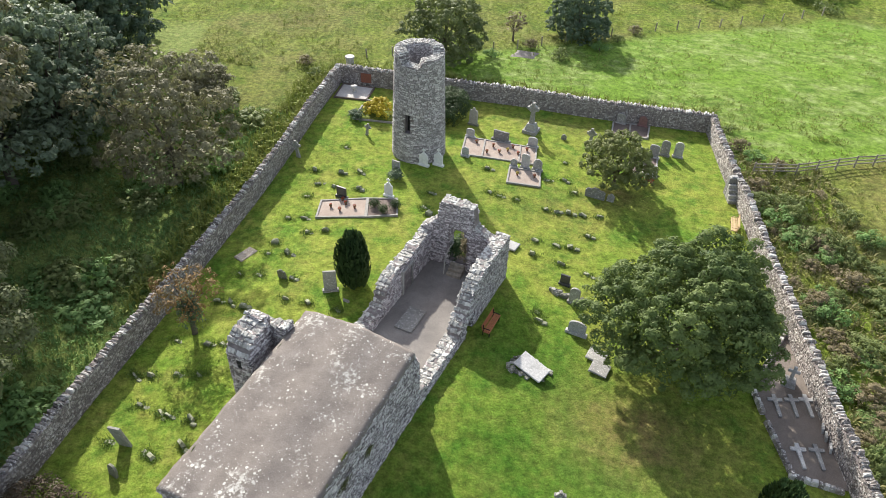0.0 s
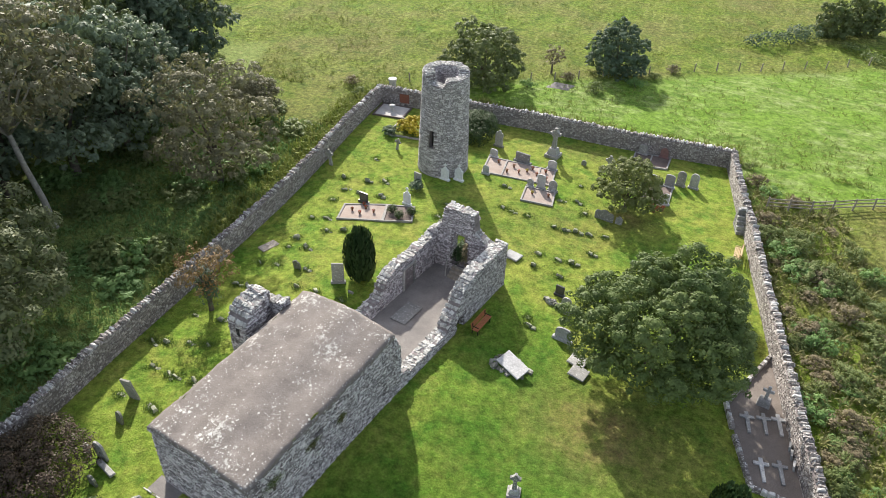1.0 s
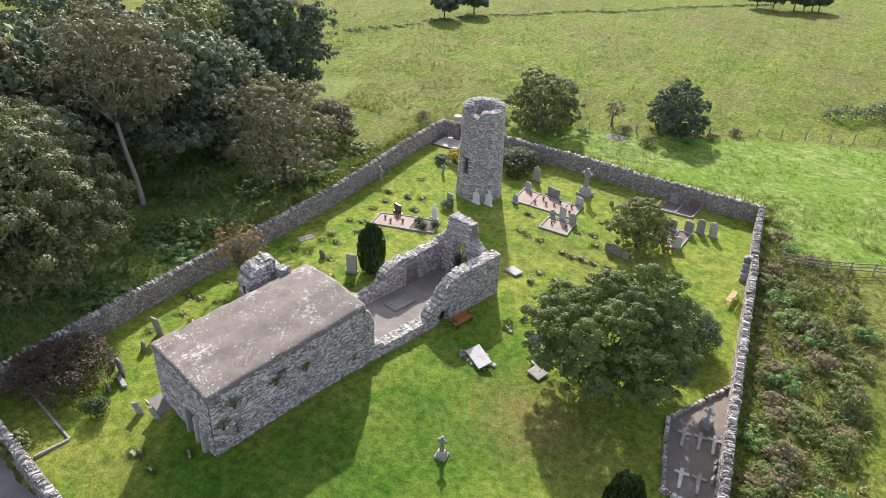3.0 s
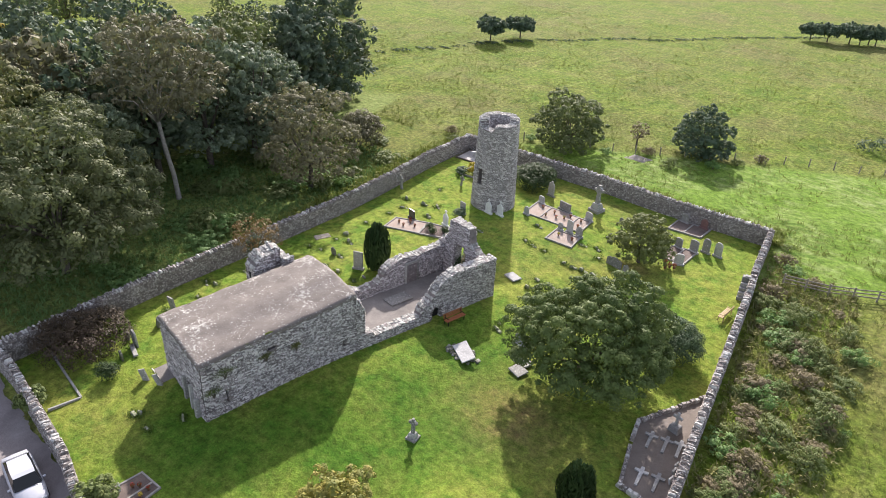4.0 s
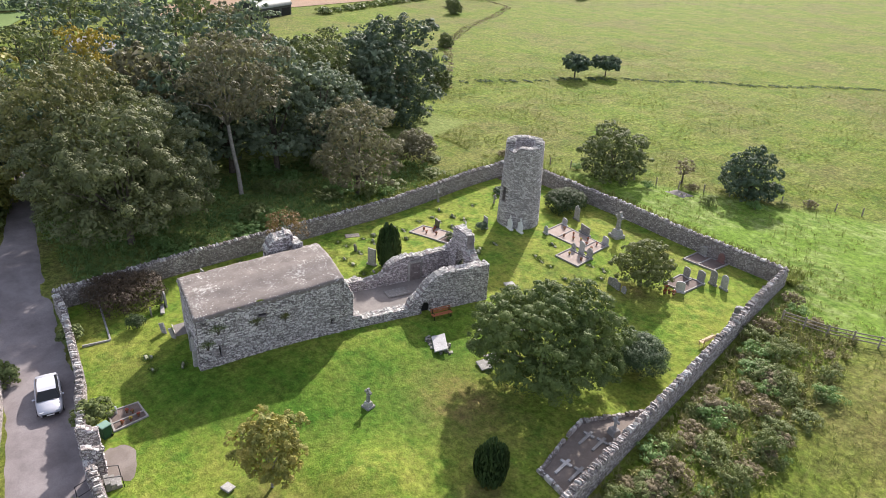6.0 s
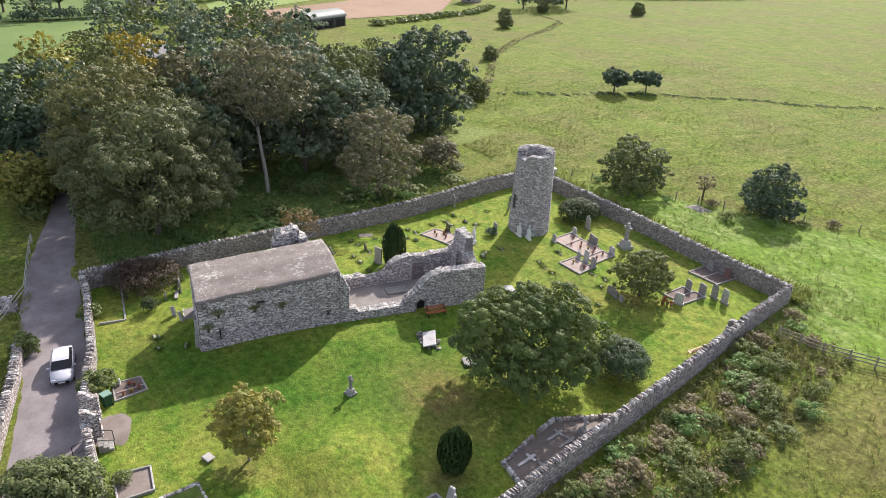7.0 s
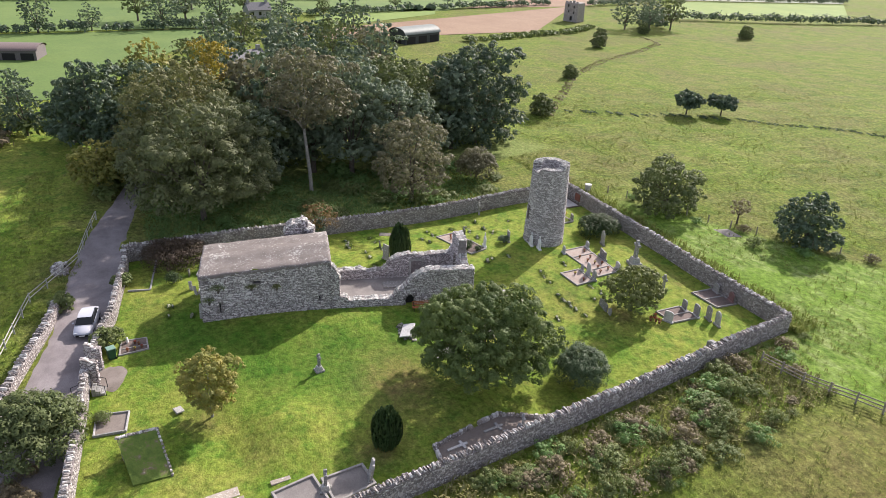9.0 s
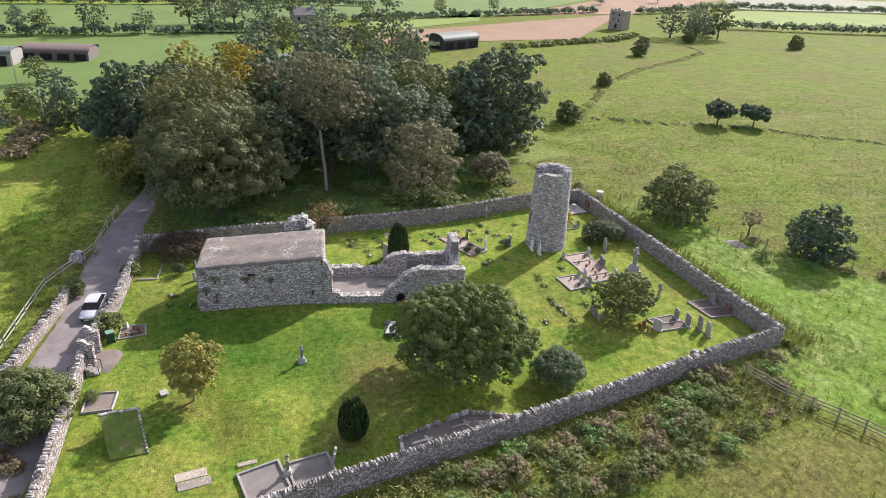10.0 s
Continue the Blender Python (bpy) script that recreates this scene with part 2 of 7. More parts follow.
M_IRON = plain("black_iron", (0.02, 0.02, 0.022), 0.5, 0.6, 0.2, 8.0, 0.1)
M_DARK = plain("dark_recess", (0.02, 0.019, 0.018), 1.0, 0, 0.2, 4.0, 0)
M_BARK = plain("bark", (0.115, 0.095, 0.075), 0.95, 0, 0.4, 4.0, 0.8)
M_PALEBARK = plain("pale_bark", (0.32, 0.30, 0.265), 0.95, 0, 0.3, 3.0, 0.7)
L_OAK = leaf_mat("leaf_oak", (0.036, 0.066, 0.018), (0.105, 0.16, 0.042), (0.275, 0.335, 0.11), 0.34)
L_DARK = leaf_mat("leaf_dark", (0.04, 0.066, 0.044), (0.092, 0.14, 0.086), (0.18, 0.24, 0.14), 0.38)
L_MID = leaf_mat("leaf_mid", (0.070, 0.098, 0.036), (0.122, 0.158, 0.055), (0.200, 0.225, 0.088), 0.4)
L_BROWN = leaf_mat("leaf_turning", (0.092, 0.088, 0.052), (0.185, 0.175, 0.102), (0.31, 0.285, 0.17), 0.45)
L_GOLD = leaf_mat("leaf_gold", (0.14, 0.13, 0.025), (0.28, 0.22, 0.03), (0.50, 0.37, 0.03), 0.4)
L_BIG = leaf_mat("leaf_great_tree", (0.06, 0.076, 0.034), (0.135, 0.16, 0.07), (0.245, 0.255, 0.12), 0.4)
L_OLIVE = leaf_mat("leaf_olive", (0.078, 0.092, 0.034), (0.165, 0.172, 0.064), (0.285, 0.262, 0.104), 0.38)
L_YEL = leaf_mat("leaf_yellow_green", (0.105, 0.15, 0.04), (0.265, 0.265, 0.068), (0.54, 0.42, 0.1), 0.42)
L_YEW = leaf_mat("leaf_yew", (0.022, 0.048, 0.018), (0.044, 0.086, 0.03), (0.085, 0.135, 0.048), 0.12)
L_BLUE = leaf_mat("leaf_grey_green", (0.075, 0.108, 0.07), (0.165, 0.22, 0.142), (0.29, 0.35, 0.225), 0.42)
L_BOX = leaf_mat("leaf_box", (0.018, 0.040, 0.012), (0.034, 0.065, 0.018), (0.060, 0.095, 0.028), 0.15)
L_HOLLY = leaf_mat("leaf_holly", (0.032, 0.062, 0.028), (0.062, 0.105, 0.045), (0.115, 0.165, 0.075), 0.15)
L_THORN = leaf_mat("leaf_thorn", (0.078, 0.105, 0.032), (0.140, 0.170, 0.052), (0.235, 0.250, 0.088), 0.4)
L_RED = leaf_mat("leaf_copper", (0.04, 0.026, 0.018), (0.072, 0.048, 0.032), (0.115, 0.085, 0.05), 0.15)
L_RUST = leaf_mat("leaf_rust", (0.13, 0.075, 0.03), (0.21, 0.125, 0.05), (0.28, 0.18, 0.075), 0.3)
L_GORSE = leaf_mat("bloom_yellow", (0.35, 0.28, 0.02), (0.50, 0.40, 0.03), (0.60, 0.50, 0.05), 0.2)
L_SCRUB = leaf_mat("leaf_scrub", (0.090, 0.130, 0.040), (0.155, 0.205, 0.062), (0.255, 0.280, 0.105), 0.42)
L_HEATH = leaf_mat("leaf_bramble", (0.152, 0.119, 0.068), (0.244, 0.198, 0.116), (0.341, 0.292, 0.182), 0.4)
L_GRASS = leaf_mat("long_grass", (0.130, 0.189, 0.030), (0.216, 0.265, 0.049), (0.335, 0.335, 0.113), 0.45)
L_TUFT = leaf_mat("grave_tuft", (0.075, 0.140, 0.022), (0.125, 0.205, 0.036), (0.215, 0.275, 0.065), 0.45)
L_NETTLE = leaf_mat("leaf_nettle", (0.098, 0.188, 0.054), (0.163, 0.288, 0.084), (0.260, 0.388, 0.126), 0.42)
L_STRAW = leaf_mat("straw_grass", (0.150, 0.165, 0.050), (0.230, 0.220, 0.080), (0.330, 0.290, 0.140), 0.35)


# ---- building helpers ----
def smooth(v):
    v = min(1.0, max(0.0, v))
    return v * v * (3 - 2 * v)


ROAD_WALL = [(-26.2, 8.3), (-23.5, 8.1), (-13.2, 6.3), (-9.0, 5.0), (-5.4, 4.1), (2.3, 3.3), (13.4, 2.0), (20.6, 1.2)]


def wall_line(x):
    return float(np.interp(x, [p[0] for p in ROAD_WALL], [p[1] for p in ROAD_WALL]))


def gz(x, y):
    """Height of the ground: the mound round the church, falling to the lane and to the west wall."""
    s = smooth((23 - y) / 17)
    z = -1.1 * s - (0.52 - 0.25 * smooth((y - 44) / 10)) * smooth((x + 7) / 9.5) * (1 - s)
    z -= 0.9 * smooth((-14 - x) / 11) * (1 - smooth((y - 42) / 18)) * (1 - s)
    z -= 0.55 * smooth((wall_line(x) - y) / 0.7) * smooth((x + 36) / 9) * smooth((27 - x) / 7)
    inside = -25.5 < x < 19.5 and y < 65.5 and y > wall_line(x)
    far = 1 - smooth((math.hypot(x + 5, y - 35) - 110) / 60)
    if inside:
        z += 0.85 * math.exp(-((x - 8.3) ** 2 / 9 + (y - 17.6) ** 2 / 9)) - 0.45 * math.exp(-((x - 9) ** 2 / 16 + (y - 13.4) ** 2 / 3))
        z += 0.12 * math.exp(-((x + 2) ** 2 / 14 + (y - 25.5) ** 2 / 9))
    elif y > 66 or x > 19.8:
        z += far * smooth(max(x - 19.8, y - 66) / 5) * (0.55 * noise.noise((x * 0.055, y * 0.055, 3.1)) + 0.22 * noise.noise((x * 0.21, y * 0.21, 7.7)))
        d = abs(x + 0.02 * y + 58) if y > 80 else 99
        z -= 0.5 * far * math.exp(-(d / 2.5) ** 2)
    return z


def mesh_from(name, verts, faces, mat, flat=True):
    me = bpy.data.meshes.new(name)
    me.from_pydata(verts, [], faces)
    me.materials.append(mat)
    if not flat:
        me.polygons.foreach_set("use_smooth", [True] * len(me.polygons))
    me.update()
    return me


def thing(name, label, category, x, y, z=None, rz=0.0, group="", kind=""):
    ob = new(name)
    ob.empty_display_size = 0.3
    ob.matrix_world = pose(x, y, gz(x, y) if z is None else z, 0, 0, rz)
    return tagged(ob, label, category, group, kind)


def put(name, me, parent, label="", m=None, kind=""):
    ob = new(name, me)
    ob.parent = parent
    if m is not None:
        ob.matrix_basis = m
    return tagged(ob, label, kind=kind)


def part(name, bm, mat, parent, label="", kind="", m=None, flat=True):
    me = bpy.data.meshes.new(name)
    bmesh.ops.recalc_face_normals(bm, faces=bm.faces)
    bm.to_mesh(me)
    bm.free()
    me.materials.append(mat)
    if not flat:
        me.polygons.foreach_set("use_smooth", [True] * len(me.polygons))
    return put(name, me, parent, label, m, kind)


def bm_box(sx, sy, sz, bevel=0.02, at=(0, 0, 0), bm=None, m=None, taper=1.0, jitter=0.0):
    """A bevelled block that stands on at; taper narrows its top."""
    own = bmesh.new()
    bmesh.ops.create_cube(own, size=1.0)
    for v in own.verts:
        k = taper if v.co.z > 0 else 1.0
        v.co = Vector((v.co.x * sx * k, v.co.y * sy * k, (v.co.z + 0.5) * sz))
        if jitter:
            v.co += Vector([random.uniform(-jitter, jitter) for _ in range(3)])
    if bevel:
        bmesh.ops.bevel(own, geom=own.edges[:], offset=bevel, segments=1, affect="EDGES")
    bmesh.ops.transform(own, matrix=Matrix.Translation(at) @ (m or Matrix()), verts=own.verts)
    if bm is None:
        return own
    tmp = bpy.data.meshes.new("tmp")
    own.to_mesh(tmp)
    own.free()
    bm.from_mesh(tmp)
    bpy.data.meshes.remove(tmp)
    return bm


def bm_profile(points, depth, bevel=0.02):
    """An outline in x and z, drawn out along y to a slab of that depth, its edges bevelled."""
    bm = bmesh.new()
    vs = [bm.verts.new((x, -depth / 2, z)) for x, z in points]
    f = bm.faces.new(vs)
    ext = bmesh.ops.extrude_face_region(bm, geom=[f])
    bmesh.ops.translate(bm, verts=[v for v in ext["geom"] if isinstance(v, bmesh.types.BMVert)], vec=(0, depth, 0))
    bmesh.ops.recalc_face_normals(bm, faces=bm.faces)
    if bevel:
        edges = [e for e in bm.edges if e.calc_face_angle(0) > 0.5]
        bmesh.ops.bevel(bm, geom=edges, offset=bevel, segments=1, affect="EDGES")
    return bm


def bm_tube(points, radii, sides=8, bm=None):
    """A tapering tube along points: trunks, limbs, posts, pipes."""
    bm = bm or bmesh.new()
    rings = []
    for i, (p, r) in enumerate(zip(points, radii)):
        p = Vector(p)
        d = Vector(points[min(i + 1, len(points) - 1)]) - Vector(points[max(i - 1, 0)])
        q = d.normalized().to_track_quat("Z", "Y")
        rings.append([bm.verts.new(p + q @ Vector((r * math.cos(a), r * math.sin(a), 0))) for a in [2 * math.pi * k / sides for k in range(sides)]])
    for a, b in zip(rings, rings[1:]):
        for k in range(sides):
            bm.faces.new((a[k], a[(k + 1) % sides], b[(k + 1) % sides], b[k]))
    bm.faces.new(rings[0][::-1])
    bm.faces.new(rings[-1])
    return bm


def sheet(name, corners, nx, ny, dz, mat, parent=None, label="", category="", wobble=0.0, kind="structure"):
    """A sheet between four corners, laid over the ground at dz above it, with worn edges."""
    a, b, c, d = [Vector(p) for p in corners]
    vs, fs = [], []
    for j in range(ny + 1):
        for i in range(nx + 1):
            u, v = i / nx, j / ny
            p = (a * (1 - u) + b * u) * (1 - v) + (d * (1 - u) + c * u) * v
            if wobble and (i in (0, nx) or j in (0, ny)):
                p += Vector((noise.noise((p.x * 0.6, p.y * 0.6, 1)), noise.noise((p.x * 0.6, p.y * 0.6, 5)))) * wobble
            edge = -0.12 if wobble and (i in (0, nx) or j in (0, ny)) else 0.0
            vs.append((p.x, p.y, gz(p.x, p.y) + dz + edge))
    for j in range(ny):
        for i in range(nx):
            k = j * (nx + 1) + i
            fs.append((k, k + 1, k + nx + 2, k + nx + 1))
    me = mesh_from(name, vs, fs, mat, False)
    ob = new(name, me)
    if parent:
        ob.parent = parent
        ob.matrix_parent_inverse = parent.matrix_world.inverted()
        return tagged(ob, label)
    return tagged(ob, label, category, kind=kind)


# ---- rubble masonry ----
class Rubble:
    """Gathers many small rough blocks into one mesh."""

    def __init__(self):
        self.v, self.f = [], []

    def block(self, c, u, n, w, h, d, up=Vector((0, 0, 1)), rough=0.16):
        """A rough stone on a face: c its middle on the face, u along, n out of it."""
        k = len(self.v)
        ri = random.uniform
        for out, inset in ((-0.05, 1.0), (d, 0.80)):
            for su, sv in ((-1, -1), (1, -1), (1, 1), (-1, 1)):
                self.v.append(c + u * (su * w / 2 * inset * (1 + ri(-rough, rough))) + up * (sv * h / 2 * inset * (1 + ri(-rough, rough))) + n * (out * ri(0.7, 1.3)))
        self.f += [(k + 4, k + 5, k + 6, k + 7), (k, k + 1, k + 5, k + 4), (k + 1, k + 2, k + 6, k + 5), (k + 2, k + 3, k + 7, k + 6), (k + 3, k, k + 4, k + 7)]

    def lump(self, m, sx, sy, sz, rough=0.14):
        """A whole rough stone that stands at m."""
        k = len(self.v)
        for z, t in ((0, 1.0), (0.7, 1.0), (1.0, 0.72)):
            for a, b in ((-1, -1), (1, -1), (1, 1), (-1, 1)):
                j = [1 + random.uniform(-rough, rough) for _ in range(3)]
                self.v.append(m @ Vector((a * sx / 2 * t * j[0], b * sy / 2 * t * j[1], z * sz * j[2])))
        for r in (0, 4):
            for i in range(4):
                self.f.append((k + r + i, k + r + (i + 1) % 4, k + r + 4 + (i + 1) % 4, k + r + 4 + i))
        self.f.append((k + 8, k + 9, k + 10, k + 11))

    def face(self, o, u, n, length, top, bottom=None, course=(0.055, 0.115), wide=(0.13, 0.42), d=0.05, holes=(), skip=None):
        """Covers a wall face with rough courses. top(s), bottom(s): heights along it."""
        bottom = bottom or (lambda s: -0.15)
        zmax = max(top(length * i / 40) for i in range(41))
        z = min(bottom(length * i / 10) for i in range(11))
        while z < zmax:
            h = random.uniform(*course)
            s = random.uniform(-0.2, 0)
            while s < length:
                w = random.uniform(*wide)
                c, zc = s + w / 2, z + h / 2 + random.uniform(-0.02, 0.02)
                s += w
                if not 0.03 < c < length - 0.03 or zc + h * 0.3 > top(c) or zc < bottom(c) - 0.1:
                    continue
                if any(c + w * 0.42 > a and c - w * 0.42 < b and zc + h * 0.4 > e and zc - h * 0.4 < g for a, b, e, g in holes) or (skip and skip(c, zc)):
                    continue
                self.block(o + u * c + Vector((0, 0, zc)), u, n, min(w, 2 * c, 2 * (length - c)) * 0.94, h * 0.92, d * random.uniform(0.5, 1.5))
            z += h

    def mesh(self, name, mat):
        return mesh_from(name, [tuple(p) for p in self.v], self.f, mat)


def core_columns(o, u, n, length, thick, top, bottom, holes=(), step=0.25):
    """The wall's body: upright slices as high as the broken wall stands, with openings left through it."""
    cuts = sorted({0.0, length, *[c for h in holes for c in h[:2]]})
    edges = []
    for a, b in zip(cuts, cuts[1:]):
        k = max(1, round((b - a) / step))
        edges += [a + (b - a) * i / k for i in range(k)]
    edges.append(length)
    vs, fs = [], []
    for a, b in zip(edges, edges[1:]):
        mid = (a + b) / 2
        spans = [(bottom(mid), None)]
        for h in sorted(holes, key=lambda q: q[2]):
            if h[0] <= mid <= h[1]:
                spans[-1:] = [(spans[-1][0], h[2]), (h[3], None)]
        for lo, hi in spans:
            ta, tb = (top(a), top(b)) if hi is None else (hi, hi)
            if min(ta, tb) <= lo + 0.02:
                continue
            k = len(vs)
            for s, t in ((a, ta), (b, tb)):
                for off in (0, -thick):
                    for zz in (lo, t):
                        vs.append(o + u * s + n * off + Vector((0, 0, zz)))
            fs += [(k, k + 4, k + 5, k + 1), (k + 2, k + 3, k + 7, k + 6), (k + 1, k + 5, k + 7, k + 3), (k, k + 1, k + 3, k + 2), (k + 4, k + 6, k + 7, k + 5)]
    seen, order, remap = {}, [], []
    for v in vs:
        key = (round(v.x, 3), round(v.y, 3), round(v.z, 3))
        if key not in seen:
            seen[key] = len(order)
            order.append(tuple(v))
        remap.append(seen[key])
    return order, [q for q in (tuple(remap[i] for i in f) for f in fs) if len(set(q)) == 4]


def ruin_wall(parent, o, u, n, length, thick, top, bottom=lambda s: -0.5, holes=(), course=(0.055, 0.115), wide=(0.13, 0.42), cap=M_WALLCAP, skip=None, ends=True, inner=True):
    """A broken rubble wall under parent (world places): body, facing stones on both sides and ends, loose top."""
    inv = parent.matrix_world.inverted()
    vs, fs = core_columns(o, u, n, length, thick, top, bottom, holes)
    ob = put("wall_core", mesh_from("wall_core", vs, fs, M_MORTAR), parent)
    ob.matrix_parent_inverse = inv
    r = Rubble()
    r.face(o, u, n, length, top, bottom, course, wide, holes=holes, skip=skip)
    if inner:
        r.face(o + u * length - n * thick, -u, -n, length, lambda s: top(length - s), lambda s: bottom(length - s), course, wide, holes=[(length - b, length - a, e, g) for a, b, e, g in holes])
    if ends:
        r.face(o - n * thick, n, -u, thick, lambda s: top(0), lambda s: bottom(0), course, (0.2, 0.45))
        r.face(o + u * length, -n, u, thick, lambda s: top(length), lambda s: bottom(length), course, (0.2, 0.45))
    for a, b, e, g in holes:
        for s, d in ((a, 1), (b, -1)):
            r.face(o + u * s - n * (thick if d > 0 else 0), n * d, u * d, thick, lambda q: g, lambda q: e, course, (0.2, 0.4), d=0.03)
    ob = put("masonry_facing", r.mesh("masonry_facing", M_RUBBLE), parent, kind="stuff")
    ob.matrix_parent_inverse = inv
    r = Rubble()
    s = 0.0
    while s < length:
        w = random.uniform(0.13, 0.34)
        across = 0.0
        while across < thick:
            d = random.uniform(0.13, 0.34)
            c = min(s + w / 2, length)
            base = o + u * c - n * min(across + d / 2, thick) + Vector((0, 0, top(c) - 0.08))
            slope = math.degrees(math.atan((top(min(c + 0.15, length)) - top(max(c - 0.15, 0))) / 0.3))
            m = Matrix.Translation(base) @ Matrix(((u.x, -n.x, 0, 0), (u.y, -n.y, 0, 0), (0, 0, 1, 0), (0, 0, 0, 1))) @ pose(0, 0, 0, random.uniform(-9, 9), random.uniform(-9, 9) - max(-50, min(50, slope)), random.uniform(-25, 25))
            r.lump(m, w * 1.08, d * 1.05, random.uniform(0.06, 0.15), 0.24)
            across += d
        s += w
    ob = put("wall_head", r.mesh("wall_head", cap), parent, "pale lichened broken wall head", kind="stuff")
    ob.matrix_parent_inverse = inv


# ---- leaves and trees ----
def unit(v):
    return v / np.linalg.norm(v, axis=1)[:, None]


def leaf_quads(rng, p, nrm, size, droop=0.0):
    """Folded leaf sprays at points p that face along nrm."""
    count = len(p)
    a = unit(np.cross(nrm, rng.normal(size=(count, 3))))
    b = np.cross(nrm, a)
    s = size * rng.uniform(0.55, 1.25, count)[:, None]
    fold = nrm * s * rng.uniform(-0.25, 0.25, count)[:, None]
    return np.stack([p - a * s * 0.9, p - b * s * 0.42 + fold, p + a * s * 0.9 - np.array([0, 0, droop]) * s, p + b * s * 0.42 + fold], axis=1).reshape(-1, 3)


def leaf_cloud(rng, centres, radii, count, size, droop=0.0, shell=0.62, clump=0.0):
    """Leaf sprays over a crown of overlapping lobes: arrays of points and quads. With clump, the sprays gather
    in tufts of that radius on the outer side of the lobes, with hollows between them and coarse sprays within."""
    centres, radii = np.array(centres, float), np.array(radii, float)
    area = radii[:, 0] * radii[:, 1] + radii[:, 0] * radii[:, 2]
    pick = lambda n: rng.choice(len(centres), n, p=area / area.sum())

    def ways(n):
        d = unit(rng.normal(size=(n, 3)))
        d[:, 2] = np.where(d[:, 2] < -0.35, -d[:, 2] * 0.6, d[:, 2])
        return unit(d)

    if not clump:
        which, d = pick(count), ways(count)
        bump = 1 + 0.13 * np.sin(d[:, 0] * 7 + which) * np.sin(d[:, 1] * 6 + which * 2.1) + 0.12 * np.sin(d[:, 2] * 9 + which * 1.3)
        r = (shell + (1.06 - shell) * rng.random(count) ** 0.55) * bump * np.where(rng.random(count) < 0.05, 1.14, 1.0)
        nrm = unit(d + rng.normal(scale=0.55, size=(count, 3)) + np.array([0, 0, 0.35]))
        return leaf_quads(rng, centres[which] + d * radii[which] * r[:, None], nrm, size, droop)
    tufts = max(14, int(count / (125 if count > 30000 else 60 if count > 12000 else 36)))
    which, d = pick(tufts * 4), ways(tufts * 4)
    at = centres[which] + d * radii[which] * rng.uniform(0.86, 1.08, tufts * 4)[:, None]
    deep = np.linalg.norm((at[:, None, :] - centres[None]) / radii[None], axis=2)
    deep[np.arange(len(at)), which] = 9
    free = np.nonzero(deep.min(axis=1) > 0.84)[0]
    free = free[:tufts] if len(free) >= 8 else np.arange(tufts)
    at, d = at[free], d[free]
    cr = clump * rng.uniform(0.55, 1.35, len(at))
    outer = int(count * 0.84)
    k = rng.choice(len(at), outer, p=cr ** 2 / (cr ** 2).sum())
    e = unit(rng.normal(size=(outer, 3)) + 0.75 * d[k] + np.array([0, 0, 0.45]))
    reach = cr[k] * (0.45 + 0.6 * rng.random(outer) ** 0.5) * np.where(rng.random(outer) < 0.06, 1.35, 1.0)
    p = at[k] + e * reach[:, None] * np.array([1, 1, 0.72])
    nrm = unit(e + rng.normal(scale=0.24, size=(outer, 3)) + np.array([0, 0, 0.3]))
    out = [leaf_quads(rng, p, nrm, size, droop)]
    which, d = pick(count - outer), ways(count - outer)
    r = rng.uniform(0.55, 0.86, count - outer)
    out.append(leaf_quads(rng, centres[which] + d * radii[which] * r[:, None], unit(d + rng.normal(scale=0.5, size=d.shape)), size * 1.9, droop))
    return np.concatenate(out)


def quads_mesh(name, pts, mat):
    n = len(pts) // 4
    me = bpy.data.meshes.new(name)
    me.vertices.add(len(pts))
    me.vertices.foreach_set("co", pts.astype(np.float32).ravel())
    me.loops.add(len(pts))
    me.loops.foreach_set("vertex_index", np.arange(len(pts), dtype=np.int32))
    me.polygons.add(n)
    me.polygons.foreach_set("loop_start", np.arange(0, 4 * n, 4, dtype=np.int32))
    me.materials.append(mat)
    me.update(calc_edges=True)
    me.validate()
    return me


def lobes(rng, width, z0, z1, count, flat=0.75):
    """Centres and radii of the many leafy clumps that make a domed crown, width across, from z0 to z1."""
    cs, rs = [], []
    h = z1 - z0
    count = int(count * 2.4)
    k = (0.74 / count) ** 0.5
    lop = rng.uniform(0, 6.28, 3)
    for i in range(count):
        dz = 1 - 2 * (i + 0.5) / count
        a = 2.39996 * i + rng.uniform(-0.3, 0.3)
        ring = math.sqrt(1 - dz * dz)
        r = width * k * rng.uniform(0.7, 1.25)
        out = rng.uniform(0.80, 1.02) * (1 + 0.13 * math.sin(2 * a + lop[0]) * ring + 0.10 * math.sin(3 * a + lop[1] + 2 * dz))
        wide, tall = width / 2 - r * 0.75, (h * 0.62 if dz > 0 else h * 0.38) - r * 0.5
        cs.append((ring * wide * out * math.cos(a), ring * wide * out * math.sin(a), z0 + h * 0.38 + dz * tall * out))
        rs.append((r, r, r * flat))
    cs.append((0, 0, z0 + h * 0.45))
    rs.append((width * 0.34, width * 0.34, h * 0.38))
    return cs, rs


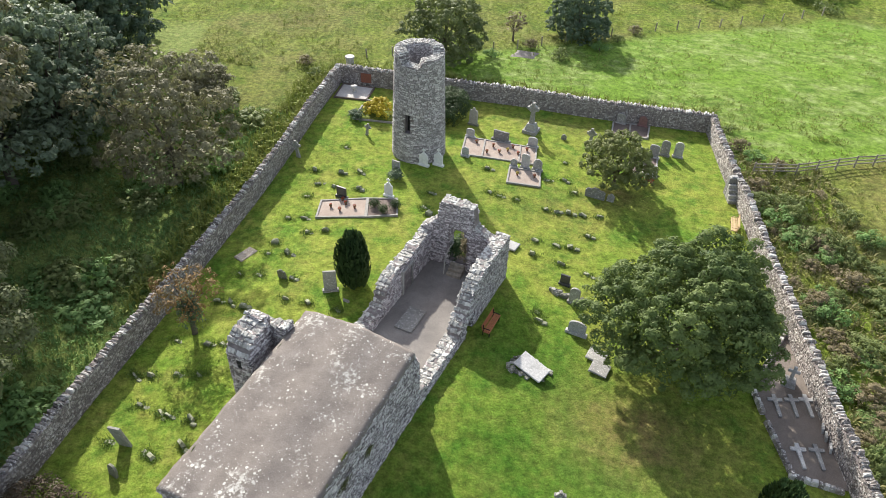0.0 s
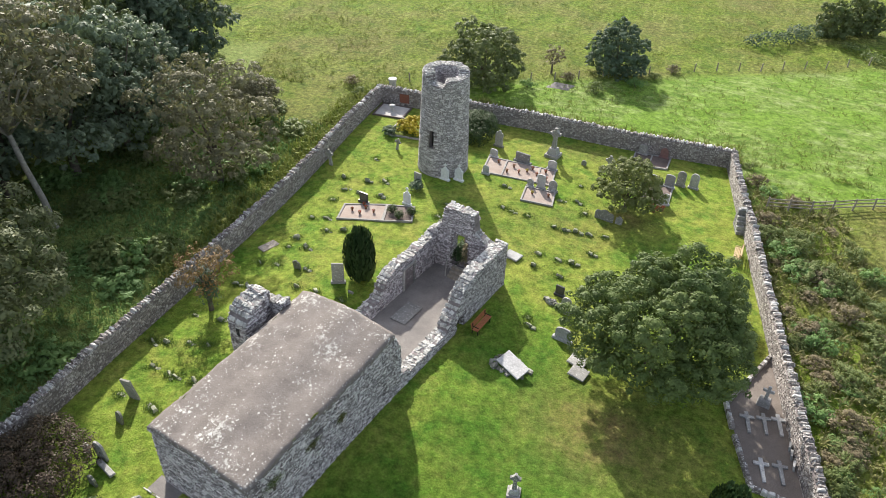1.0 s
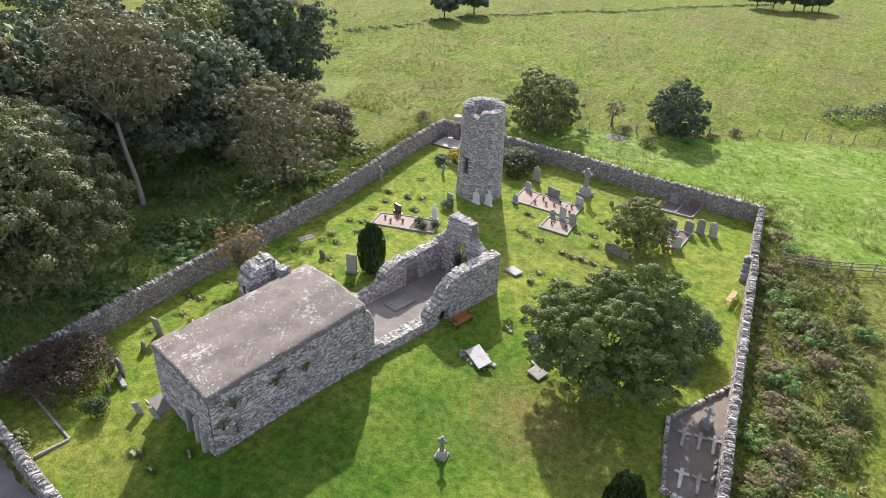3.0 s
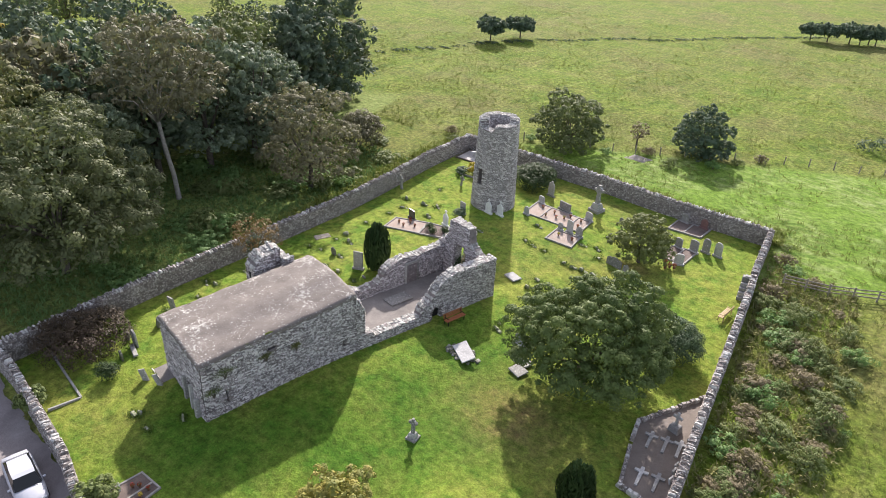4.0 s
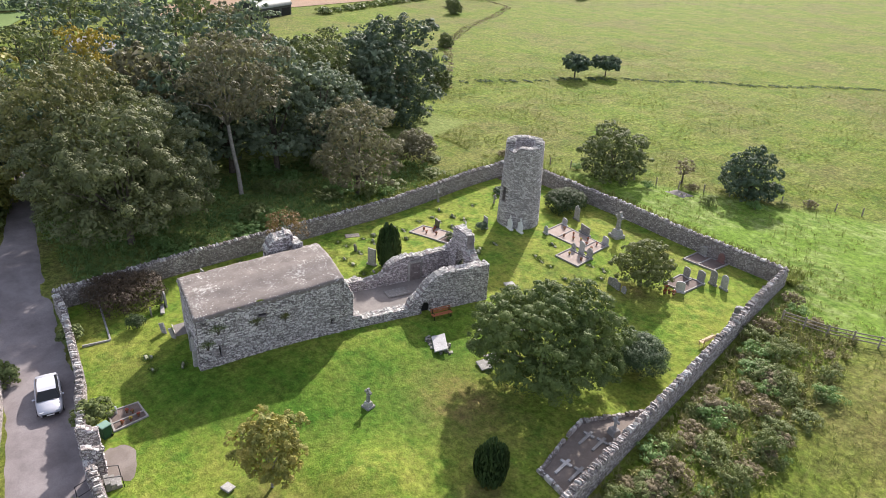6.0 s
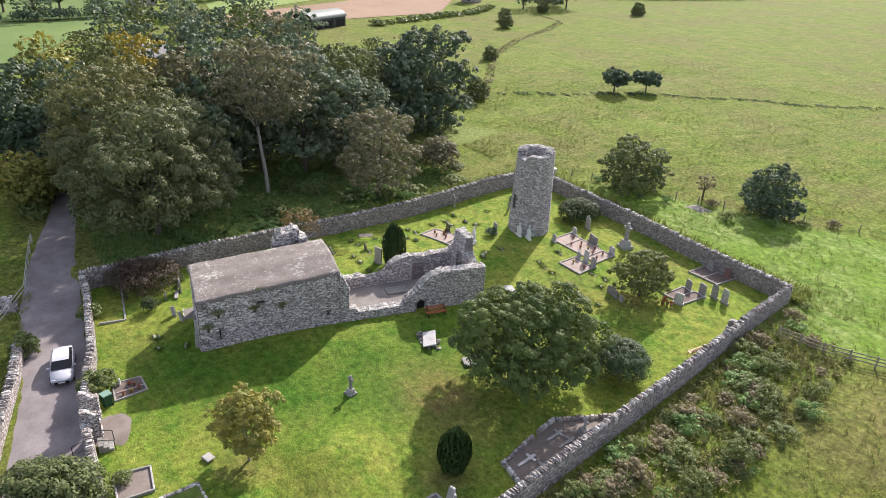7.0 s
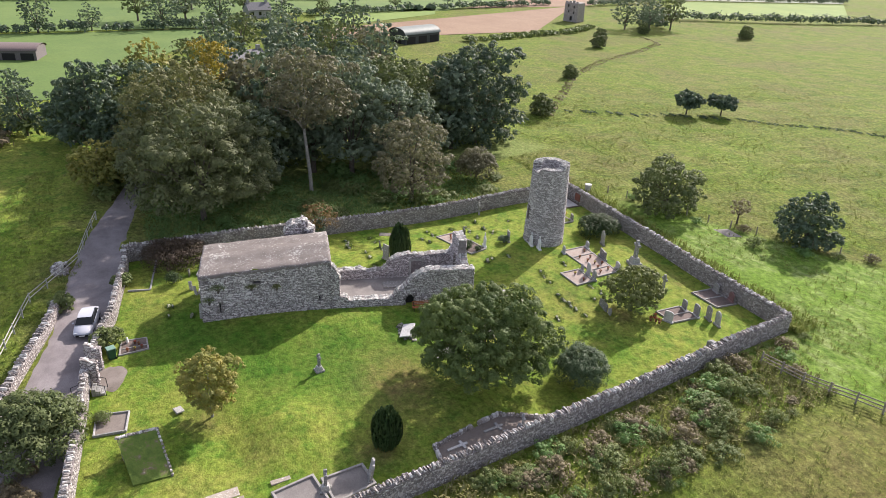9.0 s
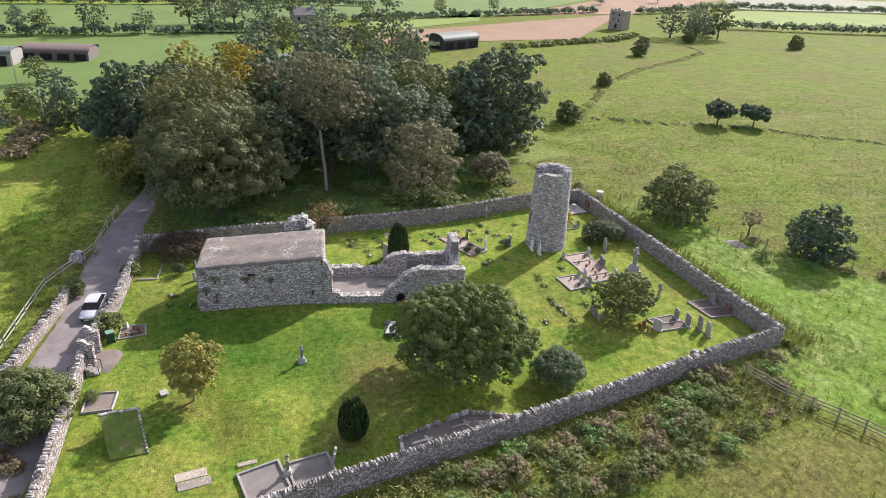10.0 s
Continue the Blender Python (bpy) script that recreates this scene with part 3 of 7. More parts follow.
def tree(name, label, x, y, width, height, clear, mat, count, size, lobe_count=12, seed=1, bark=None, trunk_r=None, category="tree", group="", lean=(0, 0), z=None, flat=0.75, clump=None):
    """A tree: tapered trunk, limbs that reach into the lobes of the crown, and a crown of leaf sprays."""
    rng = np.random.default_rng(seed)
    root = thing(name, label, category, x, y, z, seed * 37 % 360, group)
    cs, rs = lobes(rng, width, clear, height, lobe_count, flat)
    tr = trunk_r or 0.018 * height + 0.06
    fork = max(clear * 1.05, height * 0.22)
    bm = bm_tube([(0, 0, -0.3), (0, 0, 0.15), (lean[0] * 0.15, lean[1] * 0.2, fork * 0.3), (lean[0] * 0.75, lean[1] * 0.5, fork * 0.62), (lean[0], lean[1], fork)], [tr * 1.7, tr * 1.15, tr * 1.05, tr * 0.95, tr * 0.8], 10)
    part("trunk", bm, bark or M_BARK, root, flat=False)
    bm = bmesh.new()
    for c in cs[:: max(1, len(cs) // 9)]:
        c = Vector(c)
        mid = Vector((lean[0], lean[1], fork)).lerp(c, 0.5) + Vector((0, 0, 0.03 * height))
        bm_tube([(lean[0], lean[1], fork * 0.92), mid, c], [tr * 0.5, tr * 0.32, tr * 0.1], 6, bm)
    part("branch_work", bm, bark or M_BARK, root, flat=False)
    put("crown", quads_mesh("crown", leaf_cloud(rng, cs, rs, count, size, clump=clump or min(0.7, max(0.28, width * 0.037))), mat), root)
    return root


def bush(name, label, x, y, width, height, mat, count, size, seed=1, category="bush", lobe_count=7, group="", z=None, rag=1.0):
    """A shrub: short stems and rounded lobes of leaf sprays down to the ground."""
    rng = np.random.default_rng(seed)
    root = thing(name, label, category, x, y, z, seed * 53 % 360, group)
    cs, rs = [], []
    for i in range(lobe_count):
        a = 2.4 * i
        q = math.sqrt((i + 0.3) / lobe_count)
        k = rng.uniform(0.3, 0.45)
        cs.append((width / 2 * q * 0.62 * math.cos(a), width / 2 * q * 0.62 * math.sin(a), height * (0.52 - 0.2 * q + rng.uniform(-0.05, 0.08)) * (rng.uniform(0.45, 1.2) if rag < 1 else 1)))
        rs.append((width * k * 0.8 * rag, width * k * 0.8 * rag, height * 0.45 * rag))
    bm = bmesh.new()
    for c in cs[:4]:
        bm_tube([(0, 0, -0.1), (c[0] * 0.4, c[1] * 0.4, c[2] * 0.6), c], [0.05, 0.035, 0.012], 5, bm)
    part("stem_work", bm, M_BARK, root)
    put("foliage", quads_mesh("foliage", leaf_cloud(rng, cs, rs, count, size, shell=0.5, clump=min(0.5, width * 0.1) if width > 1.8 else 0.0), mat), root)
    return root


def yew(name, label, x, y, width, height, seed, mat=L_YEW, spires=9):
    """An upright yew: many tight rising plumes of dark needles in an egg-shaped outline."""
    rng = np.random.default_rng(seed)
    root = thing(name, label, "tree", x, y)
    pts = []
    for i in range(spires * 3):
        a = 2.4 * i
        q = math.sqrt((i + 0.5) / (spires * 3))
        cx, cy = width * 0.36 * q * math.cos(a), width * 0.36 * q * math.sin(a)
        top = height * (1.0 - 0.2 * q ** 3 + rng.uniform(-0.13, 0.05))
        low = height * (0.03 + 0.05 * q)
        n = 280
        f = rng.random(n)
        rad = width * 0.125 * np.sin(np.pi * np.clip(f * 0.88 + 0.1, 0, 1)) ** 0.6
        ang = rng.uniform(0, 2 * np.pi, n)
        belly = 0.80 + 0.30 * np.sin(np.pi * np.clip(f * 0.9 + 0.08, 0, 1)) ** 0.7
        p = np.stack([cx * belly + rad * np.cos(ang), cy * belly + rad * np.sin(ang), low + (top - low) * f], 1)
        out = np.stack([np.cos(ang), np.sin(ang), np.full(n, 0.4)], 1)
        side = np.stack([-np.sin(ang), np.cos(ang), np.zeros(n)], 1)
        up = np.stack([np.cos(ang) * 0.35, np.sin(ang) * 0.35, np.ones(n)], 1)
        s = width * 0.045 * rng.uniform(0.7, 1.3, n)[:, None]
        pts.append(np.stack([p - up * s * 1.2, p - side * s * 0.6 + out * s * 0.2, p + up * s * 2.0, p + side * s * 0.6 + out * s * 0.2], 1).reshape(-1, 3))
    part("trunk", bm_tube([(0, 0, -0.2), (0, 0, height * 0.5)], [width * 0.1, width * 0.06], 8), M_BARK, root)
    put("foliage", quads_mesh("foliage", np.concatenate(pts), mat), root)
    return root


# ---- ground ----
def axis(lo, hi, step, reach):
    a = list(np.arange(lo, hi + 0.01, step))
    g = step
    while a[-1] < reach:
        g *= 1.25
        a.append(a[-1] + g)
    g = step
    while a[0] > -reach:
        g *= 1.25
        a.insert(0, a[0] - g)
    return a


def in_wood(x, y):
    """How far a place lies in the wood west of the churchyard, 0 to 1."""
    f = smooth((-26.2 - x) / 1.5) * smooth((x + 95) / 12) * smooth((y - 9.5 + 0.12 * (x + 26)) / 3)
    return f * smooth((50 - 0.55 * (-26 - x) + 42 * smooth((-35 - x) / 12) - y) / 8)


# centres of lush lawn, spread and darkened to paint part of the church's shade
LUSH_SHADE = ((-8.0, 12.0), (-3.6, 17.5), (-0.8, 24.5), (0.5, 30.5), (4.5, 24.0), (-6.0, 13.5), (0.5, 18.0), (1.5, 21.5))


def build_ground():
    xs, ys = axis(-62, 46, 0.6, 2600), axis(-14, 96, 0.6, 2600)
    vs, cols = [], []
    for y in ys:
        for x in xs:
            vs.append((x, y, gz(x, y)))
            lawn = 1.0 if (-25.6 < x < 19.2 and y < 65.8 and y > wall_line(x)) else 0.0
            if x < -12 and y < 20:
                edge = float(np.interp(x, [-95, -60, -45, -35, -27, -13.6], [23.0, 12.5, 8.0, 4.8, 2.6, 0.9]))
                lawn = max(lawn, 0.85 * smooth((edge - 3.0 - y) / 1.5))
            if x > 12 and y > 30 and x > 12.9 + (65.8 - y) * 0.13:
                lawn = 0.0
            dry = 1.0 * math.exp(-((x - 6.6) ** 2 / 18 + (y - 27.6) ** 2 / 12)) + 0.9 * math.exp(-((x - 13.6) ** 2 / 3 + (y - 22.8) ** 2 / 3))
            dry += 0.7 * math.exp(-((x - 4.6) ** 2 / 3 + (y - 11.8) ** 2 / 2)) + 0.7 * math.exp(-((x - 4.5) ** 2 / 5 + (y - 52.5) ** 2 / 3))
            dry += 0.35 * math.exp(-((x + 1) ** 2 / 30 + (y - 49) ** 2 / 8)) + 0.45 * math.exp(-((x + 2) ** 2 / 60 + (y - 63) ** 2 / 2))
            dry += 0.3 * math.exp(-((x + 14) ** 2 / 12 + (y - 9.5) ** 2 / 3))
            if x > 21 and y < 64:
                dry += 0.4 * smooth((x - 22) / 6) * smooth((y - 30) / 20)
            # alpha: lush grass plus painted shade on the lawn, rank grass outside
            lush_shade_rank = max(math.exp(-((x - p) ** 2 / 24 + (y - q) ** 2 / 18)) for p, q in LUSH_SHADE)
            if lawn == 0.0:
                fence = 72.5 + 0.565 * (x + 24) if x < 30 else 103
                rail = 58.5 + 0.5 * (x - 16)
                lush_shade_rank = smooth((fence - y) / 3) * smooth((y - max(66, rail)) / 1.5 if x < 14 else (y - rail) / 1.5) * smooth((x + 24) / 8)
            cols.append((lawn, in_wood(x, y), min(1, dry), 0.95 * lush_shade_rank))
    nx = len(xs)
    fs = [(j * nx + i, j * nx + i + 1, (j + 1) * nx + i + 1, (j + 1) * nx + i) for j in range(len(ys) - 1) for i in range(nx - 1)]
    me = mesh_from("ground", vs, fs, M_GROUND, False)
    attr = me.color_attributes.new("zone", "FLOAT_COLOR", "POINT")
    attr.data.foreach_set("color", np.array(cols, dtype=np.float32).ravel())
    tagged(new("ground", me), "green grass, mown lawn inside the walls and rough pasture outside", "ground", kind="structure")


build_ground()

# lane
LANE = [((-95, 23.0), (-95, 26.0)), ((-60, 12.5), (-60, 15.6)), ((-45, 8.0), (-44.5, 11.2)), ((-35, 4.8), (-34, 9.2)), ((-27, 2.6), (-26.5, 7.9)), ((-13.6, 0.9), (-13.2, 6.1)),
        ((-5.6, -1.0), (-5.4, 3.9)), ((2.3, -3.4), (2.3, 3.0)), ((13.4, -6.5), (13.4, 0.5)), ((40, -16), (40, -9)), ((75, -30), (75, -23)), ((120, -48), (120, -41))]
vs, fs = [], []
for (a, b), (c, d) in zip(LANE, LANE[1:]):
    for k in range(40):
        f = k / 40
        p, q = Vector(a).lerp(Vector(c), f), Vector(b).lerp(Vector(d), f)
        for i in range(7):
            r = p.lerp(q, i / 6)
            if i in (0, 6):
                r = r + Vector((0, noise.noise((r.x * 0.7, r.y * 0.7, 0)) * 0.25))
            vs.append((r.x, r.y, gz(r.x, r.y) + (0.08 + 0.1 * smooth((r.x - 14) / 4) if 0 < i < 6 else -0.02)))
rows = len(vs) // 7
fs = [(j * 7 + i, j * 7 + 7 + i, j * 7 + 8 + i, j * 7 + 1 + i) for j in range(rows - 1) for i in range(6)]
tagged(new("road", mesh_from("road", vs, fs, M_ROAD, False)), "pinkish grey tarred lane with gravelly edges", "road", kind="structure")


# ---- churchyard walls ----
def boundary(name, label, pts, height, thick=0.55, parts=0, coping=True, seed=3):
    """A drystone-looking mortared wall along pts with upright coping stones; the first `parts` coping stones are single pieces."""
    random.seed(seed)
    root = new(name)
    tagged(root, label, "wall", kind="structure")
    core_v, core_f = [], []
    facing, cope = Rubble(), Rubble()
    shapes = []
    for k in range(8):
        r = Rubble()
        r.lump(Matrix(), 1, 1, 1, 0.2)
        shapes.append(r.mesh("coping_stone", M_COPE_PIECE))
    made = 0
    for a, b in zip(pts, pts[1:]):
        a, b = Vector((*a, 0)), Vector((*b, 0))
        length = (b - a).length
        u = (b - a) / length
        n = Vector((u.y, -u.x, 0))
        o = a + n * thick / 2

        def top(s):
            p = a + u * s
            return gz(p.x + 0.0, p.y) + height + 0.06 * noise.noise((p.x * 0.5, p.y * 0.5, 2))

        def low(s):
            p = a + u * s
            return min(gz(p.x + n.x, p.y + n.y), gz(p.x - n.x, p.y - n.y)) - 0.3

        v, f = core_columns(o, u, n, length, thick, top, low, step=1.0)
        k = len(core_v)
        core_v += v
        core_f += [tuple(i + k for i in q) for q in f]
        for sgn in (1, -1):
            z = -0.55
            while z < height:
                h = random.uniform(0.09, 0.18)
                s = random.uniform(0, 0.2)
                while s < length:
                    w = random.uniform(0.14, 0.36)
                    p = a + u * (s + w / 2) + n * sgn * thick / 2
                    if z + h < height + 0.05:
                        zz = gz(*(a + u * (s + w / 2)).xy) + z + h / 2
                        facing.block(Vector((p.x, p.y, zz)), u * sgn, n * sgn, w * 0.93, h * 0.9, random.uniform(0.015, 0.05))
                    s += w
                z += h
        s = 0.0
        while s < length and coping:
            w = random.uniform(0.09, 0.23)
            p = a + u * (s + w / 2)
            m = Matrix.Translation((p.x, p.y, top(s) - 0.04)) @ Matrix(((u.x, n.x, 0, 0), (u.y, n.y, 0, 0), (0, 0, 1, 0), (0, 0, 0, 1)))
            m = m @ pose(0, random.uniform(-0.07, 0.07), 0, random.uniform(-9, 9), random.uniform(-20, 20), random.uniform(-14, 14))
            size = (w * 0.85, thick * random.uniform(0.6, 1.05), random.uniform(0.12, 0.32))
            if made < parts:
                put("coping_stone", random.choice(shapes), root, m=m @ Matrix.Diagonal((*size, 1)))
                made += 1
            else:
                cope.lump(m, *size, 0.2)
            s += w
    put("wall_core", mesh_from("wall_core", core_v, core_f, M_MORTAR), root)
    put("masonry_facing", facing.mesh("masonry_facing", M_WALLSTONE), root, kind="stuff")
    if coping and cope.v:
        put("coping", cope.mesh("coping", M_COPING), root, "pale upright coping stones", kind="stuff")
    return root


W_EAST = [(19.9, 8.0), (19.4, 15.8), (18.3, 25.4), (17.2, 33.3), (15.9, 43.4), (14.6, 53.3), (13.9, 57.5), (12.9, 65.9)]
boundary("wall_east", "long grey rubble churchyard wall with upright coping stones", W_EAST, 1.75, parts=260, seed=3)
boundary("wall_corner", "end of the grey rubble churchyard wall towards the lane", [(20.6, 1.2), (19.9, 8.0)], 1.75, seed=4)
boundary("wall_north", "grey rubble churchyard wall with upright coping, behind the round tower", [(12.9, 65.9), (3.0, 65.9), (-10, 65.9), (-25.0, 66.1)], 1.8, seed=5)
boundary("wall_west", "grey rubble churchyard wall with mossy coping beside the wood", [(-25.0, 66.1), (-24.9, 52.5), (-25.2, 41.5), (-25.5, 31.0), (-25.9, 22.5), (-26.2, 8.3)], 1.85, seed=6)
boundary("wall_lane", "pale rubble wall with rough coping between lane and graveyard", [(-26.2, 8.3), (-23.5, 8.1), (-13.2, 6.3), (-9.0, 5.0), (-6.4, 4.35)], 1.45, seed=7)
boundary("wall_lane_south", "pale rubble wall with rough coping beside the gate", [(-2.4, 3.75), (2.3, 3.3), (13.4, 2.0), (20.6, 1.2)], 1.5, parts=120, seed=8)
boundary("wall_lane_outer", "low rough field wall on the far side of the lane", [(-18.5, 1.6), (-13.9, 0.55), (-7.1, -1.4), (2.3, -3.9), (13.4, -7.0)], 1.0, 0.7, seed=9)

# ---- church ----
random.seed(11)
CO = Vector((-9.3, 14.0, 0))
CU = Vector((0.235, 0.972, 0)).normalized()
CW = Vector((-CU.y, CU.x, 0))
CRZ = math.degrees(math.atan2(CU.y, CU.x)) - 90
church = thing("church", "roofed grey rubble church with lichened cement roof", "church", CO.x, CO.y, 0.0)
INV = church.matrix_world.inverted()
LEN, WID = 12.0, 7.0


def cp(s, w, z=0.0):
    """A place from metres along the church's axis, across it to the north, and up."""
    p = CO + CU * s + CW * w
    return Vector((p.x, p.y, z))


def cground(s, w):
    p = CO + CU * s + CW * w
    return gz(p.x, p.y)


def eave(s):
    return 4.0 + 1.0 * s / LEN


church_top = lambda s: eave(s) + 0.05 * math.sin(s * 2.3)
S_HOLES = [(1.55, 1.73, 0.35, 1.35), (4.75, 5.45, 3.25, 3.5), (10.75, 11.0, 1.0, 1.5)]
PIECES = lambda c, z: 0.0 < c < 5.4 and z > 0.6
ruin_wall(church, cp(0, 0), CU, -CW, LEN, 0.9, church_top, lambda s: cground(s, 0) - 0.4, S_HOLES, cap=M_COPING, skip=PIECES, ends=False, inner=False)
ruin_wall(church, cp(LEN, WID), -CU, CW, LEN, 0.9, lambda s: church_top(LEN - s), lambda s: -1.0, cap=M_COPING, ends=False, inner=False)
W_HOLES = [(4.1, 4.9, -1.4, 1.3)]
ruin_wall(church, cp(0, WID), -CW, -CU, WID, 0.9, lambda s: 4.0 + 0.22 * math.sin(math.pi * s / WID), lambda s: -1.4, W_HOLES, cap=M_COPING, ends=False, inner=False)
ruin_wall(church, cp(LEN, 0), CW, CU, WID, 0.9, lambda s: 5.0 + 0.36 * math.sin(math.pi * s / WID) + 0.05 * math.sin(9 * s), lambda s: -0.5, cap=M_COPING, ends=False, inner=False)
# single facing stones on the south wall, nearest the lawn
shapes = []
for k in range(10):
    r = Rubble()
    r.block(Vector((0, 0, 0)), Vector((1, 0, 0)), Vector((0, -1, 0)), 1, 1, 1, rough=0.12)
    shapes.append(r.mesh("stone", M_PIECE))
z, n_single = 0.6, 0
rest = Rubble()
while z < 4.5:
    h = random.uniform(0.07, 0.13)
    s = 0.02
    while s < 5.4:
        w = random.uniform(0.18, 0.5)
        c, zc = s + w / 2, z + h / 2
        s += w
        if c > 5.4 or zc + h * 0.3 > church_top(c) or any(c + w * 0.42 > a and c - w * 0.42 < b and zc + h * 0.4 > e and zc - h * 0.4 < g for a, b, e, g in S_HOLES):
            continue
        p = cp(c, 0.0, zc)
        m = Matrix.Translation(p) @ pose(0, 0, 0, 0, 0, CRZ + 90) @ Matrix.Diagonal((w * 0.94, 0.05 * random.uniform(0.5, 1.5), h * 0.92, 1))
        if n_single < 290:
            ob = put("stone", random.choice(shapes), church, m=m)
            ob.matrix_parent_inverse = INV
            n_single += 1
        else:
            rest.block(p, CU, -CW, w * 0.94, h * 0.92, 0.05)
    z += h
if rest.v:
    put("masonry_facing", rest.mesh("masonry_facing", M_RUBBLE), church, kind="stuff").matrix_parent_inverse = INV
# inner dark lining behind the slits
for a, b, e, g in S_HOLES:
    bm = bm_box(b - a + 0.1, 0.06, g - e + 0.1, 0)
    ob = part("slit_window", bm, M_DARK, church, "dark narrow window slit", m=Matrix.Translation(cp((a + b) / 2, 0.5, e - 0.05)) @ pose(0, 0, 0, 0, 0, CRZ + 90))
    ob.matrix_parent_inverse = INV
# roof: a low cement vault, rising a little towards its far end
vs, fs = [], []
NS, NW = 60, 34
for i in range(NS + 1):
    for j in range(NW + 1):
        s, w = -0.12 + (LEN + 0.1) * i / NS, -0.05 + (WID + 0.1) * j / NW
        f = j / NW
        crown = (0.22 + 0.26 * (i / NS) ** 1.5) * math.sin(math.pi * f) ** 0.9 if 0 < f < 1 else 0
        sag = 0.05 * math.sin(4.6 * f * math.pi + 0.8) * (1 if 0 < f < 1 else 0) + 0.07 * noise.noise((s * 0.6, w * 0.6, 4)) + 0.015 * noise.noise((s * 3, w * 3, 9))
        edge = 0.07 * noise.noise((s * 2.2, w * 2.2, 1)) if i in (0, NS) or j in (0, NW) else 0
        vs.append(tuple(cp(s + edge, w + edge, eave(s) + 0.16 + crown + sag)))
k0 = len(vs)
for i in range(NS):
    for j in range(NW):
        k = i * (NW + 1) + j
        fs.append((k, k + NW + 1, k + NW + 2, k + 1))
rim = [j for j in range(NW + 1)] + [i * (NW + 1) + NW for i in range(1, NS + 1)] + [NS * (NW + 1) + j for j in range(NW - 1, -1, -1)] + [i * (NW + 1) for i in range(NS - 1, 0, -1)]
for k in rim:
    x, y, zz = vs[k]
    vs.append((x, y, zz - 0.3))
for a in range(len(rim)):
    b = (a + 1) % len(rim)
    fs.append((rim[a], rim[b], k0 + b, k0 + a))
ob = put("roof", mesh_from("roof", vs, fs, M_ROOF, False), church, "brown-grey cement roof with white lichen")
ob.matrix_parent_inverse = INV
# west doorway with its projecting jambs
for w in (1.9, 3.1):
    ob = part("door_jamb", bm_box(0.3, 0.3, 2.6, 0.03, jitter=0.02), M_HEAD, church, m=Matrix.Translation(cp(-0.12, w, -1.2)) @ pose(0, 0, 0, 0, 0, CRZ))
    ob.matrix_parent_inverse = INV
ob = part("door", bm_box(1.2, 0.1, 2.8, 0.02), M_DARK, church, "dark doorway", m=Matrix.Translation(cp(0.45, 2.5, -1.2)) @ pose(0, 0, 0, 0, 0, CRZ))
ob.matrix_parent_inverse = INV
ob = part("buttress_stone", bm_box(0.35, 0.4, 2.0, 0.04, taper=0.8, jitter=0.03), M_HEAD, church, m=Matrix.Translation(cp(-0.2, 0.9, -1.1)) @ pose(0, 0, 0, 0, 0, CRZ))
ob.matrix_parent_inverse = INV

# stair turret at the north side
random.seed(12)
turret = thing("stair_turret", "broken grey rubble stump of a stair turret", "ruin", *cp(11.2, 8.6).xy, 0.0)
ruin_wall(turret, cp(7.75, 7.85), CU, -CW, 1.75, 1.5, lambda s: 4.7 + 0.75 * smooth(s / 0.55) + 0.38 * s / 1.75 + 0.05 * math.sin(s * 9), lambda s: -1.6, [(0.75, 0.95, 2.6, 3.1)])
ruin_wall(turret, cp(9.56, 8.15), CU, -CW, 0.62, 1.1, lambda s: 6.05 - 0.35 * s, lambda s: -1.6)
ruin_wall(turret, cp(10.2, 9.0), CU, -CW, 0.7, 0.45, lambda s: 5.2 - 0.5 * s, lambda s: -1.6)
ruin_wall(turret, cp(10.75, 7.0), CW, CU, 1.75, 0.6, lambda s: 5.45 - 0.28 * s + 0.08 * math.sin(s * 8), lambda s: -1.2)
slit = part("slit_window", bm_box(0.26, 0.05, 0.55, 0), M_DARK, turret, "small dark square window", m=Matrix.Translation(cp(7.70, 8.55, 3.8)) @ pose(0, 0, 0, 0, 0, CRZ))
slit.matrix_parent_inverse = turret.matrix_world.inverted()

# roofless chancel
random.seed(13)
chancel = thing("ruined_chancel", "roofless rubble chancel with broken walls and a gravel floor", "ruin", *cp(19, 3).xy, 0.0)


def step_top(table, rough=0.12, seed=0):
    xs, zs = [p[0] for p in table], [p[1] for p in table]
    return lambda s: float(np.interp(s, xs, zs)) + rough * noise.noise((s * 2.1, seed, 0.5)) + 0.5 * rough * noise.noise((s * 7, seed, 3))


south_top = step_top([(0, 1.15), (1.4, 1.2), (1.6, 0.75), (6.1, 0.75), (6.35, 1.4), (7.1, 1.75), (7.6, 2.5), (8.1, 3.05), (8.9, 3.5), (9.8, 3.65), (14.1, 3.55)], 0.10, 1)
ruin_wall(chancel, cp(12.02, 0.0), CU, -CW, 14.1, 0.85, south_top, lambda s: cground(12 + s, 0) - 0.4, [(7.25, 8.15, -0.6, 0.75), (7.4, 8.0, 0.75, 0.98)])
north_top = step_top([(0, 1.2), (3.4, 1.25), (4.0, 0.95), (5.6, 1.05), (6.1, 1.35), (6.5, 2.15), (7.2, 2.55), (8.2, 2.75), (10.5, 2.6), (13.1, 2.8)], 0.12, 2)
ruin_wall(chancel, cp(12.02, 5.55), CU, -CW, 12.9, 0.75, north_top, lambda s: -0.6, [])
east_top = step_top([(0, 3.3), (0.6, 3.5), (1.5, 4.0), (1.75, 4.3), (1.8, 5.6), (4.3, 5.6), (4.35, 4.3), (5.0, 3.5), (5.9, 2.85)], 0.08, 3)
